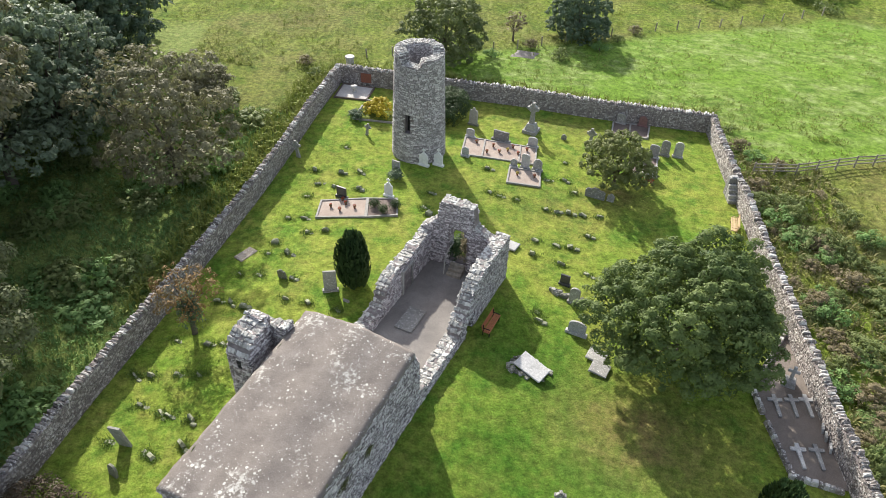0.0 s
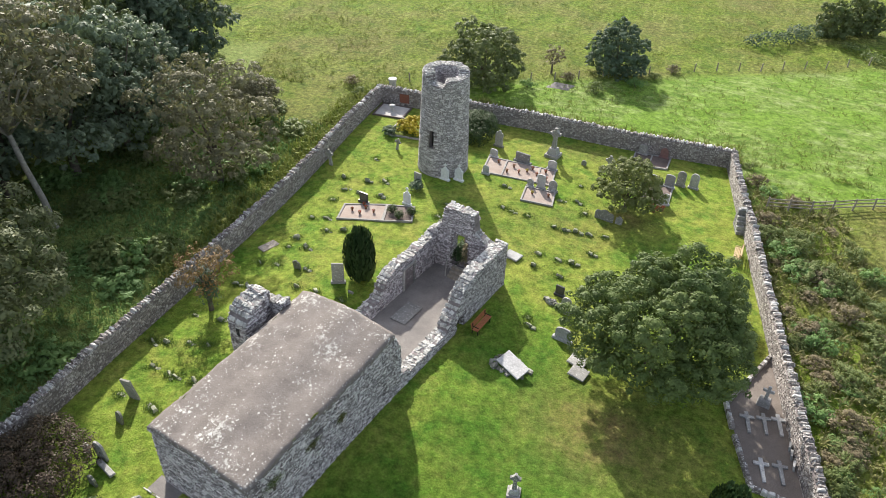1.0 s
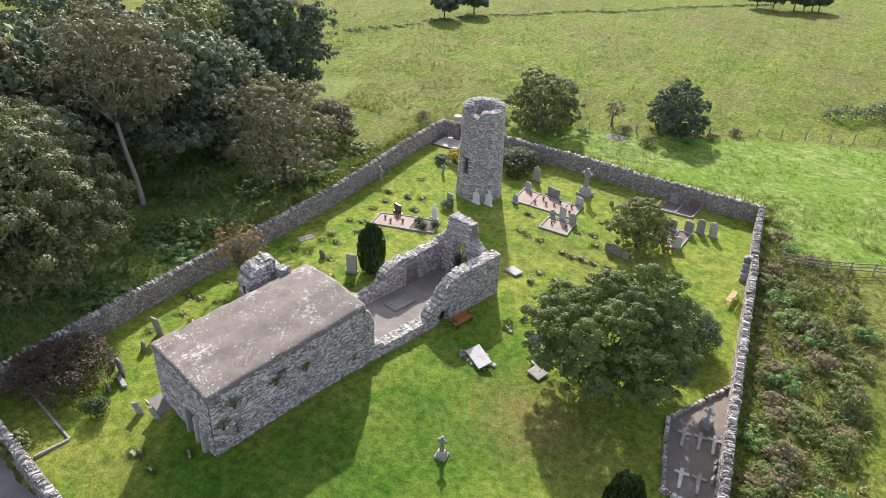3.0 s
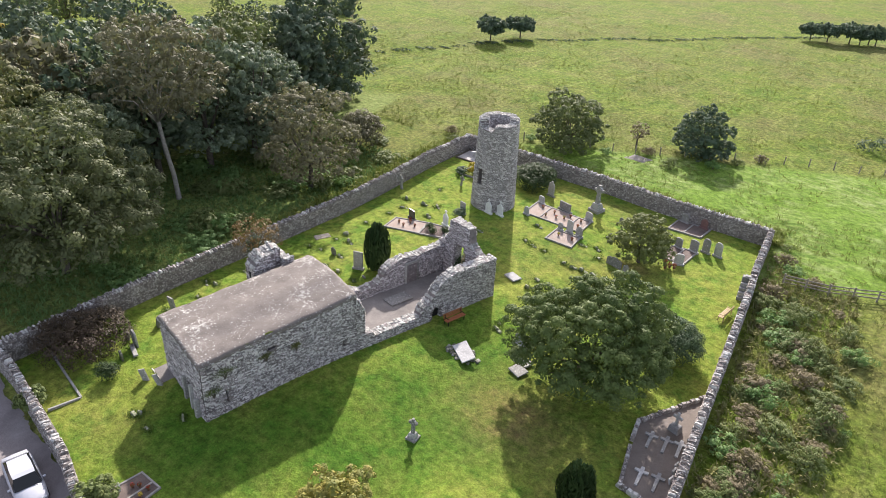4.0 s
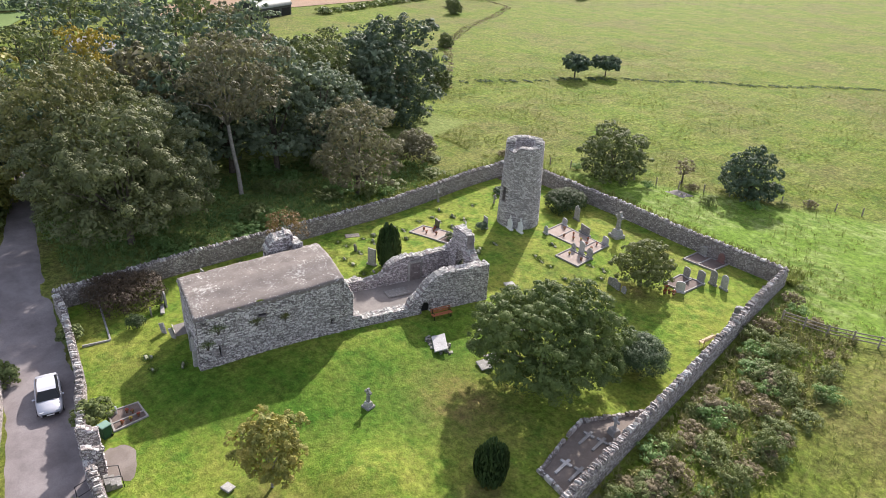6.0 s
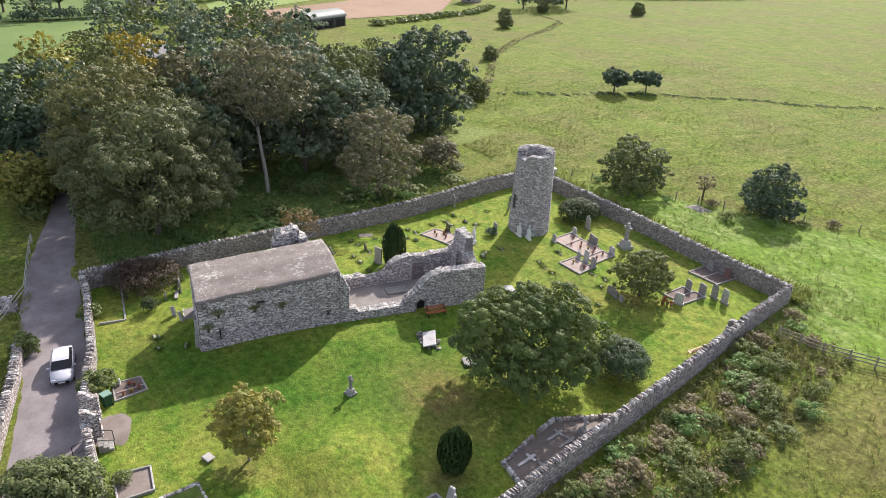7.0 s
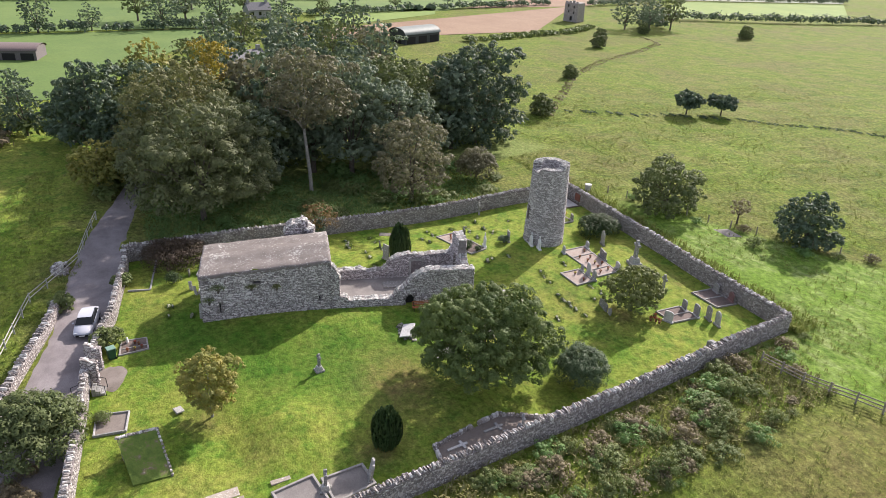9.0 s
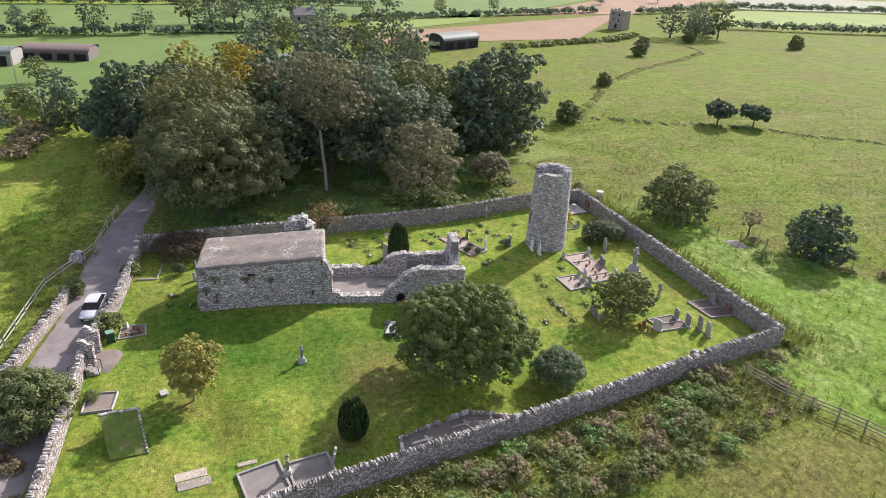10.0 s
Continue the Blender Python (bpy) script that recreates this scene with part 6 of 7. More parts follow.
for x, y in ((14.72, 31.9), (15.73, 32.12), (16.62, 32.36), (15.53, 28.38), (16.58, 28.56)):
    root = thing("flat_cross", "pale stone cross lying flat on gravel", "cross", x, y, gz(x, y) + 0.05, 7, "flat crosses")
    pts = [(-0.11, -1.0), (0.11, -1.0), (0.14, 0.35), (0.5, 0.38), (0.5, 0.62), (0.14, 0.62), (0.13, 0.95), (-0.13, 0.95), (-0.14, 0.62), (-0.5, 0.62), (-0.5, 0.38), (-0.14, 0.35)]
    part("cross", bm_profile(pts, 0.12, 0.015), M_LIME, root, m=pose(0, 0, 0.06, -90, 0, 0) @ Matrix.Diagonal((0.9, 1, 0.9, 1)))
memorial = thing("memorial_cross", "pale stone memorial cross on a block base", "memorial", 15.7, 33.9, None, CRZ)
part("base", bm_box(0.85, 0.7, 0.55, 0.04, taper=0.8), M_LIME, memorial)
bm = bm_box(0.2, 0.16, 1.1, 0.02, (0, 0, 0.54))
bm_box(0.7, 0.157, 0.2, 0.02, (0, 0, 1.15), bm)
part("cross", bm, M_LIME, memorial)
for y in (29.2, 30.0, 30.6):
    headstone(17.25 - 0.12 * (y - 30), y, 0.5, 0.55, "flat", M_LIME, 82, (-12, 0), False, "small pale tablet leaning on the wall")

# ---- gate, benches, stile, bin ----
random.seed(17)
for o, u, L in (((-5.6, 3.95), (0.32, 0.95), 1.2), ((-3.6, 3.6), (0.32, 0.95), 1.2)):
    pier = thing("gate_wall", "short grey rubble wing wall of the churchyard gate", "gate wall", *o, None, 0, "gate walls")
    u3 = Vector((*u, 0)).normalized()
    ruin_wall(pier, Vector((*o, gz(*o) + 0.1)), u3, Vector((u3.y, -u3.x, 0)), L, 0.42, lambda s: 2.55 - 0.3 * s + 0.06 * math.sin(s * 5), lambda s: -0.7, cap=M_COPING)
link = thing("gate_wall", "short stretch of rubble wall joining the gate's wing walls", "gate wall", -6.4, 4.3, None, 0, "gate walls")
ruin_wall(link, Vector((-6.4, 4.05, gz(-6.0, 4.6))), Vector((0.97, -0.2, 0)).normalized(), Vector((-0.2, -0.97, 0)).normalized(), 0.55, 0.45, lambda s: 2.1, lambda s: -0.6, cap=M_COPING)
link = thing("gate_wall", "short stretch of rubble wall beside the stile steps", "gate wall", -3.6, 3.6, None, 0, "gate walls")
ruin_wall(link, Vector((-3.7, 3.6, gz(-3.4, 4.2))), Vector((0.98, -0.1, 0)).normalized(), Vector((-0.1, -0.98, 0)).normalized(), 1.2, 0.5, lambda s: 1.6, lambda s: -0.6, cap=M_COPING)
pts = [(-5.2, 4.3)] + [(-3.9 + (2.1 + 0.3 * math.sin(a * 0.11)) * math.cos(radians(a)), 5.4 + (1.6 + 0.2 * math.sin(a * 0.07)) * math.sin(radians(a))) for a in range(165, -61, -9)]
c = Vector((-4.0, 5.2))
vs = [(c.x, c.y, gz(*c) + 0.05)]
RING = 5
for k in range(1, RING + 1):
    for p in pts:
        q = c.lerp(Vector(p), k / RING)
        vs.append((q.x, q.y, gz(*q) + (0.05 if k < RING else -0.03)))
n = len(pts)
fs = [(0, 1 + i, 1 + (i + 1) % n) for i in range(n)]
fs += [(1 + (k - 1) * n + i, 1 + k * n + i, 1 + k * n + (i + 1) % n, 1 + (k - 1) * n + (i + 1) % n) for k in range(1, RING) for i in range(n)]
tagged(new("gate_apron", mesh_from("gate_apron", vs, fs, M_APRON, False)), "grey gravel apron inside the churchyard gate", "gravel", kind="structure")
sheet("church_apron", [cp(-0.9, 7.5).xy, cp(-0.9, 5.6).xy, cp(0.1, 5.6).xy, cp(0.1, 7.5).xy], 6, 6, 0.02, M_GRAVEL, None, "gravel apron before the church door", "gravel")
kerb_wall("apron_kerb", "pale kerb edging the gravel before the church door", [tuple(cp(-0.96, 5.5).xy), tuple(cp(-0.96, 7.6).xy)], 0.12, 0.08)
steps = thing("stile_steps", "stone steps with black iron rails over the lane wall", "steps", -2.1, 4.4, None, -8)
for k in range(3):
    part("step", bm_box(1.0, 0.32, 0.22 * (k + 1), 0.02), M_HEAD, steps, m=Matrix.Translation((0, 0.65 - 0.33 * k, 0)))
for s in (-0.55, 0.55):
    part("rail", bm_tube([(s, 0.9, 0.0), (s, 0.85, 0.95), (s, 0.3, 1.15), (s, -0.4, 1.3), (s, -0.45, 0.4)], [0.03] * 5, 6), M_IRON, steps, "black iron handrail")
outer = thing("stile_rail", "black iron rail on the lane side of the stile", "rail", -2.3, 3.0, None, -8)
for s in (-0.5, 0.5):
    part("rail", bm_tube([(s, -0.4, 0), (s, -0.4, 1.0), (s, 0.5, 1.3), (s, 0.5, 0.0)], [0.03] * 4, 6), M_IRON, outer)
bin_ = thing("wheelie_bin", "dark green wheeled rubbish bin with pale lid", "bin", -6.9, 5.9, None, 15)
part("bin_body", bm_box(0.58, 0.6, 1.0, 0.04, taper=1.15), plain("green_plastic", (0.012, 0.06, 0.035), 0.5, 0, 0.15), bin_)
part("lid", bm_box(0.7, 0.74, 0.09, 0.03), plain("pale_green_plastic", (0.18, 0.30, 0.24), 0.5, 0, 0.1), bin_, "pale green lid", m=Matrix.Translation((0, 0, 1.0)))
for s in (-0.3, 0.3):
    part("wheel", bm_tube([(s - 0.03, 0.28, 0.1), (s + 0.03, 0.28, 0.1)], [0.1, 0.1], 12), M_IRON, bin_)


def bench(x, y, rz, mat, label, length=1.7):
    """A slatted park bench on iron ends."""
    root = thing("bench", label, "bench", x, y, None, rz)
    for k in range(4):
        part("seat_slat", bm_box(length, 0.09, 0.04, 0.008), mat, root, m=Matrix.Translation((0, -0.2 + 0.115 * k, 0.43)))
    for k in range(3):
        part("back_slat", bm_box(length, 0.04, 0.1, 0.008), mat, root, m=Matrix.Translation((0, 0.24 + 0.035 * k, 0.54 + 0.14 * k)) @ pose(0, 0, 0, -12, 0, 0))
    for s in (-length * 0.42, length * 0.42):
        bm = bm_box(0.06, 0.06, 0.43, 0.008, (s, -0.2, 0))
        bm_box(0.06, 0.06, 0.9, 0.008, (s, 0.25, 0), bm)
        bm_box(0.058, 0.5, 0.05, 0.008, (s, 0.02, 0.38), bm)
        bm_box(0.055, 0.45, 0.05, 0.008, (s, 0.0, 0.62), bm)
        part("leg", bm, M_IRON if mat is M_TIMBER else mat, root)
    return root


bench(-3.3, 33.9, CRZ + 90, M_TIMBER, "red-brown slatted bench against the ruined wall", 2.0)
bench(13.75, 50.0, -96, M_TIMBER2, "pale orange wooden bench by the churchyard wall", 1.9)
stile = thing("wall_stile", "dark stone steps built against the churchyard wall", "stile", 13.9, 54.2, None, 8)
for k in range(4):
    part("step", bm_box(0.75, 0.3, 0.32 * (k + 1), 0.025, jitter=0.01), M_HEAD, stile, m=Matrix.Translation((0, -0.6 + 0.3 * k, 0)))
part("cap_stone", bm_box(0.55, 0.4, 0.14, 0.03), M_LIME, stile, "pale cap stone", m=Matrix.Translation((0.1, 0.75, 1.75)))
part("stile_block", bm_box(0.75, 0.55, 1.76, 0.03), M_HEAD, stile, m=Matrix.Translation((0, 0.78, 0)))
# steps and pole in the chancel window
wsteps = thing("window_steps", "dark timber steps up to the chancel window", "steps", *cp(24.3, 3.2).xy, 0.15, CRZ)
for k in range(3):
    part("step", bm_box(1.1, 0.3, 0.22 * (k + 1), 0.015), M_FENCE, wsteps, m=Matrix.Translation((0, -0.3 + 0.3 * k, 0)))
pole = thing("handrail_pole", "bent weathered pole leaning by the window steps", "pole", *cp(23.9, 3.95).xy, 0.12, CRZ)
part("pole", bm_tube([(0, 0, 0), (-0.02, 0.15, 1.2), (0.05, 0.45, 1.9), (0.3, 0.95, 2.4)], [0.045, 0.04, 0.035, 0.03], 7), M_RAIL, pole)
bush("window_ivy", "yellow-brown creeper growing in the chancel window", *cp(25.55, 2.9).xy, 1.35, 3.1, L_HEATH, 1600, 0.10, 88, "ivy", 4, z=0.4)
bush("window_ivy", "dark creeper filling the foot of the chancel window", *cp(25.7, 3.6).xy, 1.7, 2.4, L_YEW, 1800, 0.10, 89, "ivy", 5, z=0.3)
stump = thing("stone_pillar", "short round pale stone pillar outside the wall", "pillar", -25.0, 69.6)
part("shaft", bm_tube([(0, 0, -0.2), (0, 0, 1.0), (0, 0, 1.05), (0, 0, 1.25)], [0.42, 0.42, 0.52, 0.5], 16), M_LIME, stump)

# ---- car ----
car = thing("car", "silver-white saloon car parked on the lane", "car", -13.9, 4.2, None, -2)
car.matrix_world = pose(-13.9, 4.1, gz(-13.9, 4.1) + 0.05, 0, 0, -12)
M_PAINT = plain("silver_car_paint", (0.50, 0.51, 0.56), 0.25, 0, 0.03, 2.0, 0)
m = Mat("car_glass", 0.05)
m.colour((0.012, 0.014, 0.016))
M_CARGLASS = m.m
SECT = [(-2.28, 0.42, 0.80, 0.70), (-2.2, 0.30, 0.98, 0.80), (-1.6, 0.24, 1.03, 0.87), (-0.6, 0.22, 0.97, 0.89), (0.6, 0.22, 0.95, 0.89), (1.3, 0.24, 0.88, 0.87), (1.95, 0.28, 0.76, 0.82), (2.25, 0.36, 0.62, 0.68), (2.3, 0.42, 0.56, 0.62)]
bm = bmesh.new()
rings = []
for x, z0, z1, hw in SECT:
    ring = []
    for yy, zz in ((-hw * 0.9, z0), (-hw, z0 + 0.18), (-hw, z0 + (z1 - z0) * 0.7), (-hw * 0.88, z1), (0, z1 + 0.04), (hw * 0.88, z1), (hw, z0 + (z1 - z0) * 0.7), (hw, z0 + 0.18), (hw * 0.9, z0)):
        ring.append(bm.verts.new((x, yy, zz)))
    rings.append(ring)
for a, b in zip(rings, rings[1:]):
    for i in range(9):
        bm.faces.new((a[i], a[(i + 1) % 9], b[(i + 1) % 9], b[i]))
bm.faces.new(rings[0])
bm.faces.new(rings[-1][::-1])
part("body", bm, M_PAINT, car, flat=False)


def cabin(rows, mat, name, label=""):
    bm = bmesh.new()
    prev = None
    for x, z, hw in rows:
        cur = [bm.verts.new((x, s * hw, z)) for s in (-1, 1)]
        if prev:
            bm.faces.new((prev[0], prev[1], cur[1], cur[0]))
        prev = cur
    return part(name, bm, mat, car, label)


cabin([(-1.3, 1.40, 0.56), (-0.4, 1.475, 0.62), (0.2, 1.465, 0.62), (0.5, 1.41, 0.60)], M_PAINT, "roof")
cabin([(0.5, 1.41, 0.60), (1.15, 0.965, 0.76)], M_CARGLASS, "windscreen", "dark glass windscreen")
cabin([(-1.85, 1.06, 0.70), (-1.3, 1.40, 0.56)], M_CARGLASS, "rear_window", "dark glass rear window")
for sgn in (-1, 1):
    bm = bmesh.new()
    q = [bm.verts.new(p) for p in ((-1.85, sgn * 0.74, 1.02), (1.15, sgn * 0.80, 0.95), (0.5, sgn * 0.61, 1.40), (-0.4, sgn * 0.63, 1.465), (-1.3, sgn * 0.57, 1.39))]
    bm.faces.new(q)
    part("side_window", bm, M_CARGLASS, car, "dark glass side window")
    part("mirror", bm_box(0.12, 0.2, 0.13, 0.03), M_PAINT, car, m=Matrix.Translation((0.78, sgn * 0.96, 0.92)))
    part("headlight", bm_box(0.16, 0.34, 0.12, 0.03), plain("lamp_glass", (0.5, 0.52, 0.55), 0.1, 0.2, 0.05, 3, 0), car, m=Matrix.Translation((2.16, sgn * 0.55, 0.58)))
    for x in (-1.4, 1.4):
        wheel = part("wheel", bm_tube([(x, sgn * 0.70, 0.31), (x, sgn * 0.89, 0.31)], [0.31, 0.31], 20), M_IRON, car, "black tyre")
        part("rim", bm_tube([(x, sgn * 0.888, 0.31), (x, sgn * 0.905, 0.31)], [0.2, 0.17], 14), plain("alloy", (0.5, 0.5, 0.52), 0.3, 0.8, 0.05, 3, 0), wheel, "grey alloy rim")
part("grille", bm_box(0.06, 1.1, 0.2, 0.02), M_IRON, car, "black grille", m=Matrix.Translation((2.285, 0, 0.36)))
part("number_plate", bm_box(0.03, 0.5, 0.11, 0.01), M_WHITE, car, "blank pale number plate", m=Matrix.Translation((2.325, 0, 0.42)))

# plants and moss on the church walls
random.seed(21)
for i, (s, w, z, wid, hgt, mat) in enumerate(((1.6, -0.02, 2.5, 1.75, 1.0, L_SCRUB), (0.7, -0.02, 1.3, 1.5, 0.9, L_SCRUB), (3.4, 0.1, 4.15, 0.8, 0.35, L_SCRUB), (4.6, -0.02, 2.6, 1.3, 0.8, L_OLIVE), (6.9, -0.02, 2.5, 1.0, 0.7, L_OLIVE), (5.0, 0.15, 4.5, 0.6, 0.25, L_GRASS), (9.2, 6.9, 4.75, 0.6, 0.3, L_SCRUB), (2.2, 6.9, 4.2, 0.5, 0.25, L_GRASS))):
    p = cp(s, w - 0.08, z)
    root = bush("wall_plant", "small tuft of weeds rooted in the church wall", p.x, p.y, wid, hgt, mat, 700, 0.05, 300 + i, "weeds", 6, "weeds on the church", z)
    root.matrix_world = Matrix.Translation(p) @ pose(0, 0, 0, 0, 0, CRZ) @ Matrix.Diagonal((0.14, 1, 1, 1))

pile = Rubble()
for i in range(70):
    ang, r = random.uniform(0, 6.28), random.uniform(0, 1.6)
    x, y = -27.5 + r * 1.2 * math.cos(ang), 1.8 + r * 0.6 * math.sin(ang)
    pile.lump(Matrix.Translation((x, y, gz(x, y) + 0.35 * (1.6 - r) - 0.1)) @ pose(0, 0, 0, random.uniform(-20, 20), random.uniform(-20, 20), random.uniform(0, 360)), *[random.uniform(0.2, 0.5) for _ in range(2)], random.uniform(0.15, 0.35))
tagged(new("stone_pile", pile.mesh("stone_pile", M_COPING)), "tumbled heap of field stones beside the lane", "rubble", kind="stuff")

# ---- fences ----
def rail_fence(label, pts, gap, mat, rails=(0.35, 0.7, 1.05), post_h=1.25):
    """Posts with rails between them along pts."""
    root = thing("fence", label, "fence", *pts[0])
    inv = root.matrix_world.inverted()
    spots = []
    for a, b in zip(pts, pts[1:]):
        a, b = Vector(a), Vector(b)
        n = max(1, round((b - a).length / gap))
        spots += [a.lerp(b, i / n) for i in range(n)]
    spots.append(Vector(pts[-1]))
    for p in spots:
        part("post", bm_box(0.15, 0.13, post_h + 0.3, 0.015, taper=0.93), mat, root, m=Matrix.Translation((p.x, p.y, gz(*p) - 0.3)) @ pose(0, 0, 0, random.uniform(-3, 3), random.uniform(-3, 3), random.uniform(-20, 20))).matrix_parent_inverse = inv
    for a, b in zip(spots, spots[1:]):
        for z in rails:
            ends = [Vector((p.x, p.y, gz(*p) + z + random.uniform(-0.03, 0.03))) for p in (a, b)]
            d = ends[1] - ends[0]
            bm = bm_box(d.length + 0.1, 0.05, 0.11, 0.01)
            part("rail", bm, mat, root, m=Matrix.Translation((ends[0] + ends[1]) / 2) @ pose(0, 0, 0, 0, 0, math.degrees(math.atan2(d.y, d.x))) @ pose(0, 0.05, -0.05, 0, -math.degrees(math.atan2(d.z, d.xy.length)), 0)).matrix_parent_inverse = inv
    return root


random.seed(18)
rail_fence("grey-brown timber post and rail fence in the pasture", [(16.2, 58.9), (20.0, 59.8), (29.3, 64.6), (46.0, 73.5)], 2.3, M_FENCE)
rail_fence("weathered pale rail fence beside the lane", [(4.0, -7.2), (-6.6, -3.6), (-20.8, -0.9), (-29.0, 3.6), (-39.5, 5.8)], 2.9, M_RAIL, (0.5, 0.95), 1.15)
rail_fence("row of thin fence posts across the pasture", [(-24.0, 72.5), (-8.0, 80.0), (8.0, 91.0), (30.0, 103.0)], 3.2, M_FENCE, (), 1.1)

# ---- scrub outside the east wall ----
kinds = [bush("bramble_bush", "tangled green and brown bramble bush outside the wall", 20.4, 50.0, 2.8, 1.6, L_SCRUB, 1300, 0.09, 90, lobe_count=13, group="brambles", rag=0.6),
         bush("bramble_bush", "tangled brown bramble bush outside the wall", 21.6, 45.0, 2.6, 1.4, L_HEATH, 1200, 0.09, 91, lobe_count=12, group="brambles", rag=0.6),
         bush("bramble_bush", "low green bramble bush outside the wall", 19.6, 41.0, 2.8, 1.5, L_NETTLE, 1100, 0.09, 92, lobe_count=11, group="brambles", rag=0.55)]
random.seed(19)
for i in range(104):
    y = random.uniform(28, 57)
    x = 13.3 + (66 - y) * 0.128 + 1.2 + random.random() ** 1.4 * (7.8 if y > 36 else 5)
    k = random.choice((0.3, 0.4, 0.5, 0.6, 0.75, 0.95))
    copy_thing(random.choices(kinds, (5, 4, 3))[0], pose(x, y, gz(x, y), 0, 0, random.uniform(0, 360)) @ Matrix.Diagonal((k * random.uniform(0.8, 1.4), k, k * random.uniform(0.6, 1.15), 1)))
for x, y, k in ((15.4, 63.2, 0.9), (16.6, 61.4, 0.8), (18.6, 60.3, 0.7), (14.8, 66.5, 0.5), (21.5, 21.0, 0.7), (22.0, 25.0, 0.8), (21.6, 17.0, 0.6), (23.0, 13.0, 0.7), (9.5, 67.6, 0.6), (-30, 69, 0.8), (-28, 66.5, 0.7), (-3, 79, 0.9), (-6.5, 80.8, 0.8), (1.5, 82.5, 0.9), (-10.5, 76.5, 0.8), (-20.5, 74, 0.7), (5.5, 89.5, 0.8), (3.5, 86, 0.7)):
    copy_thing(random.choice(kinds), pose(x, y, gz(x, y), 0, 0, random.uniform(0, 360)) @ Matrix.Diagonal((k, k, k, 1)))
for i in range(14):
    x, y = random.uniform(2, 14), random.uniform(-1.2, 1.2) - 0.09 * 8
    copy_thing(kinds[1], pose(x, y, gz(x, y), 0, 0, random.uniform(0, 360)) @ Matrix.Diagonal((0.6, 0.6, 0.55, 1)))
tree("dead_thorn", "thin half-bare thorn bush in the pasture", -8.8, 82.0, 3.0, 3.4, 1.2, L_HEATH, 700, 0.13, 8, 93, category="bush")
mud = sheet("mud_patch", [(-8.6, 77.3), (-5.4, 77.2), (-5.2, 79.4), (-8.2, 79.8)], 8, 8, 0.06, M_GRAVEL, None, "bare grey muddy patch in the pasture", "mud", 0.8)

# ---- far fields, farms and hedges ----
def field_mat(name, a, b, rows=0.0):
    m = Mat(name, 0.95)
    col = m.ramp(m.noise(0.05, 5, 0.65), [(0.3, a), (0.7, b)])
    col = m.mix(0.5, col, m.ramp(m.noise(1.5, 5, 0.75), [(0.2, 0.25), (0.8, 0.75)]), "OVERLAY")
    if rows:
        w = m.node("ShaderNodeTexWave", Scale=rows, Distortion=1.5)
        mp = m.t.nodes.new("ShaderNodeMapping")
        mp.inputs["Rotation"].default_value = (0, 0, 0.6)
        m.link(m.pos.outputs["Position"], mp.inputs[0])
        m.link(mp.outputs[0], w.inputs["Vector"])
        col = m.mix(0.25, col, w.outputs["Color"], "OVERLAY")
    return m.colour(col).m


M_FRESH = field_mat("fresh_pasture", (0.078, 0.145, 0.022), (0.120, 0.185, 0.034))
M_BRIGHT = field_mat("bright_crop", (0.13, 0.21, 0.03), (0.185, 0.255, 0.045))
M_STUBBLE = field_mat("brown_stubble", (0.20, 0.120, 0.070), (0.27, 0.178, 0.108), 0.25)
M_PALECROP = field_mat("pale_crop", (0.20, 0.23, 0.16), (0.25, 0.28, 0.20))
for nm, lab, cs, mat in (("field", "fresh green pasture beyond the wood", [(-104, -60), (-104, 2), (-186, 48), (-184, -70)], M_FRESH),
                         ("field", "fresh green hedged field in the distance", [(-188, -70), (-188, 60), (-262, 60), (-262, -90)], M_FRESH),
                         ("field", "bright green crop field in the distance", [(-178, 76), (-206, 130), (-227, 140), (-204, 82)], M_BRIGHT),
                         ("field", "brown stubble field in the distance", [(-157, 70), (-162, 148), (-226, 208), (-176, 77)], M_STUBBLE),
                         ("field", "brown ploughed field in the far distance", [(-222, 150), (-226, 214), (-300, 340), (-330, 300)], M_STUBBLE),
                         ("field", "green field in the far distance", [(-214, 60), (-216, 140), (-330, 290), (-330, 60)], M_FRESH),
                         ("field", "bright yellow-green crop field in the distance", [(-186, 208), (-178, 330), (-226, 390), (-240, 286)], M_BRIGHT),
                         ("field", "pale grey-green crop in the far distance", [(-246, 292), (-228, 392), (-280, 470), (-320, 340)], M_PALECROP)):
    sheet(nm, cs, 24, 24, 0.12, mat, None, lab, "field")


DITCH = [(-68, 92), (-56, 114.5), (-49.5, 125.5), (-38, 140), (-28, 151.5), (-4, 181)]


def hedge(label, pts, h, w, mat, seed, step=3.0, dense=120, size=0.62):
    """A field hedge: a long run of leaf clumps of uneven height."""
    rng = np.random.default_rng(seed)
    cs, rs = [], []
    for a, b in zip(pts, pts[1:]):
        a, b = np.array(a, float), np.array(b, float)
        n = max(1, int(np.linalg.norm(b - a) / step))
        for i in range(n):
            p = a + (b - a) * (i + rng.random()) / n
            k = rng.uniform(0.7, 1.25)
            cs.append((p[0], p[1], gz(*p) + h * 0.45 * k))
            rs.append((step * 0.8, w * 0.6 * k, h * 0.55 * k))
    ob = new("hedge", quads_mesh("hedge", leaf_cloud(rng, cs, rs, len(cs) * dense, size, shell=0.5), mat))
    return tagged(ob, label, "hedge", kind="stuff")


hedge("dark field hedge across the distant pasture", [(-186, -75), (-186, 14), (-188, 50), (-168, 60), (-170, 76)], 3.0, 3, L_DARK, 101)
hedge("dark field hedge beyond the stubble", [(-206, 76), (-214, 112), (-222, 150), (-232, 200)], 2.6, 3, L_DARK, 102)
hedge("far dark hedge line", [(-262, -90), (-262, 40), (-250, 100)], 3.0, 4, L_DARK, 103)
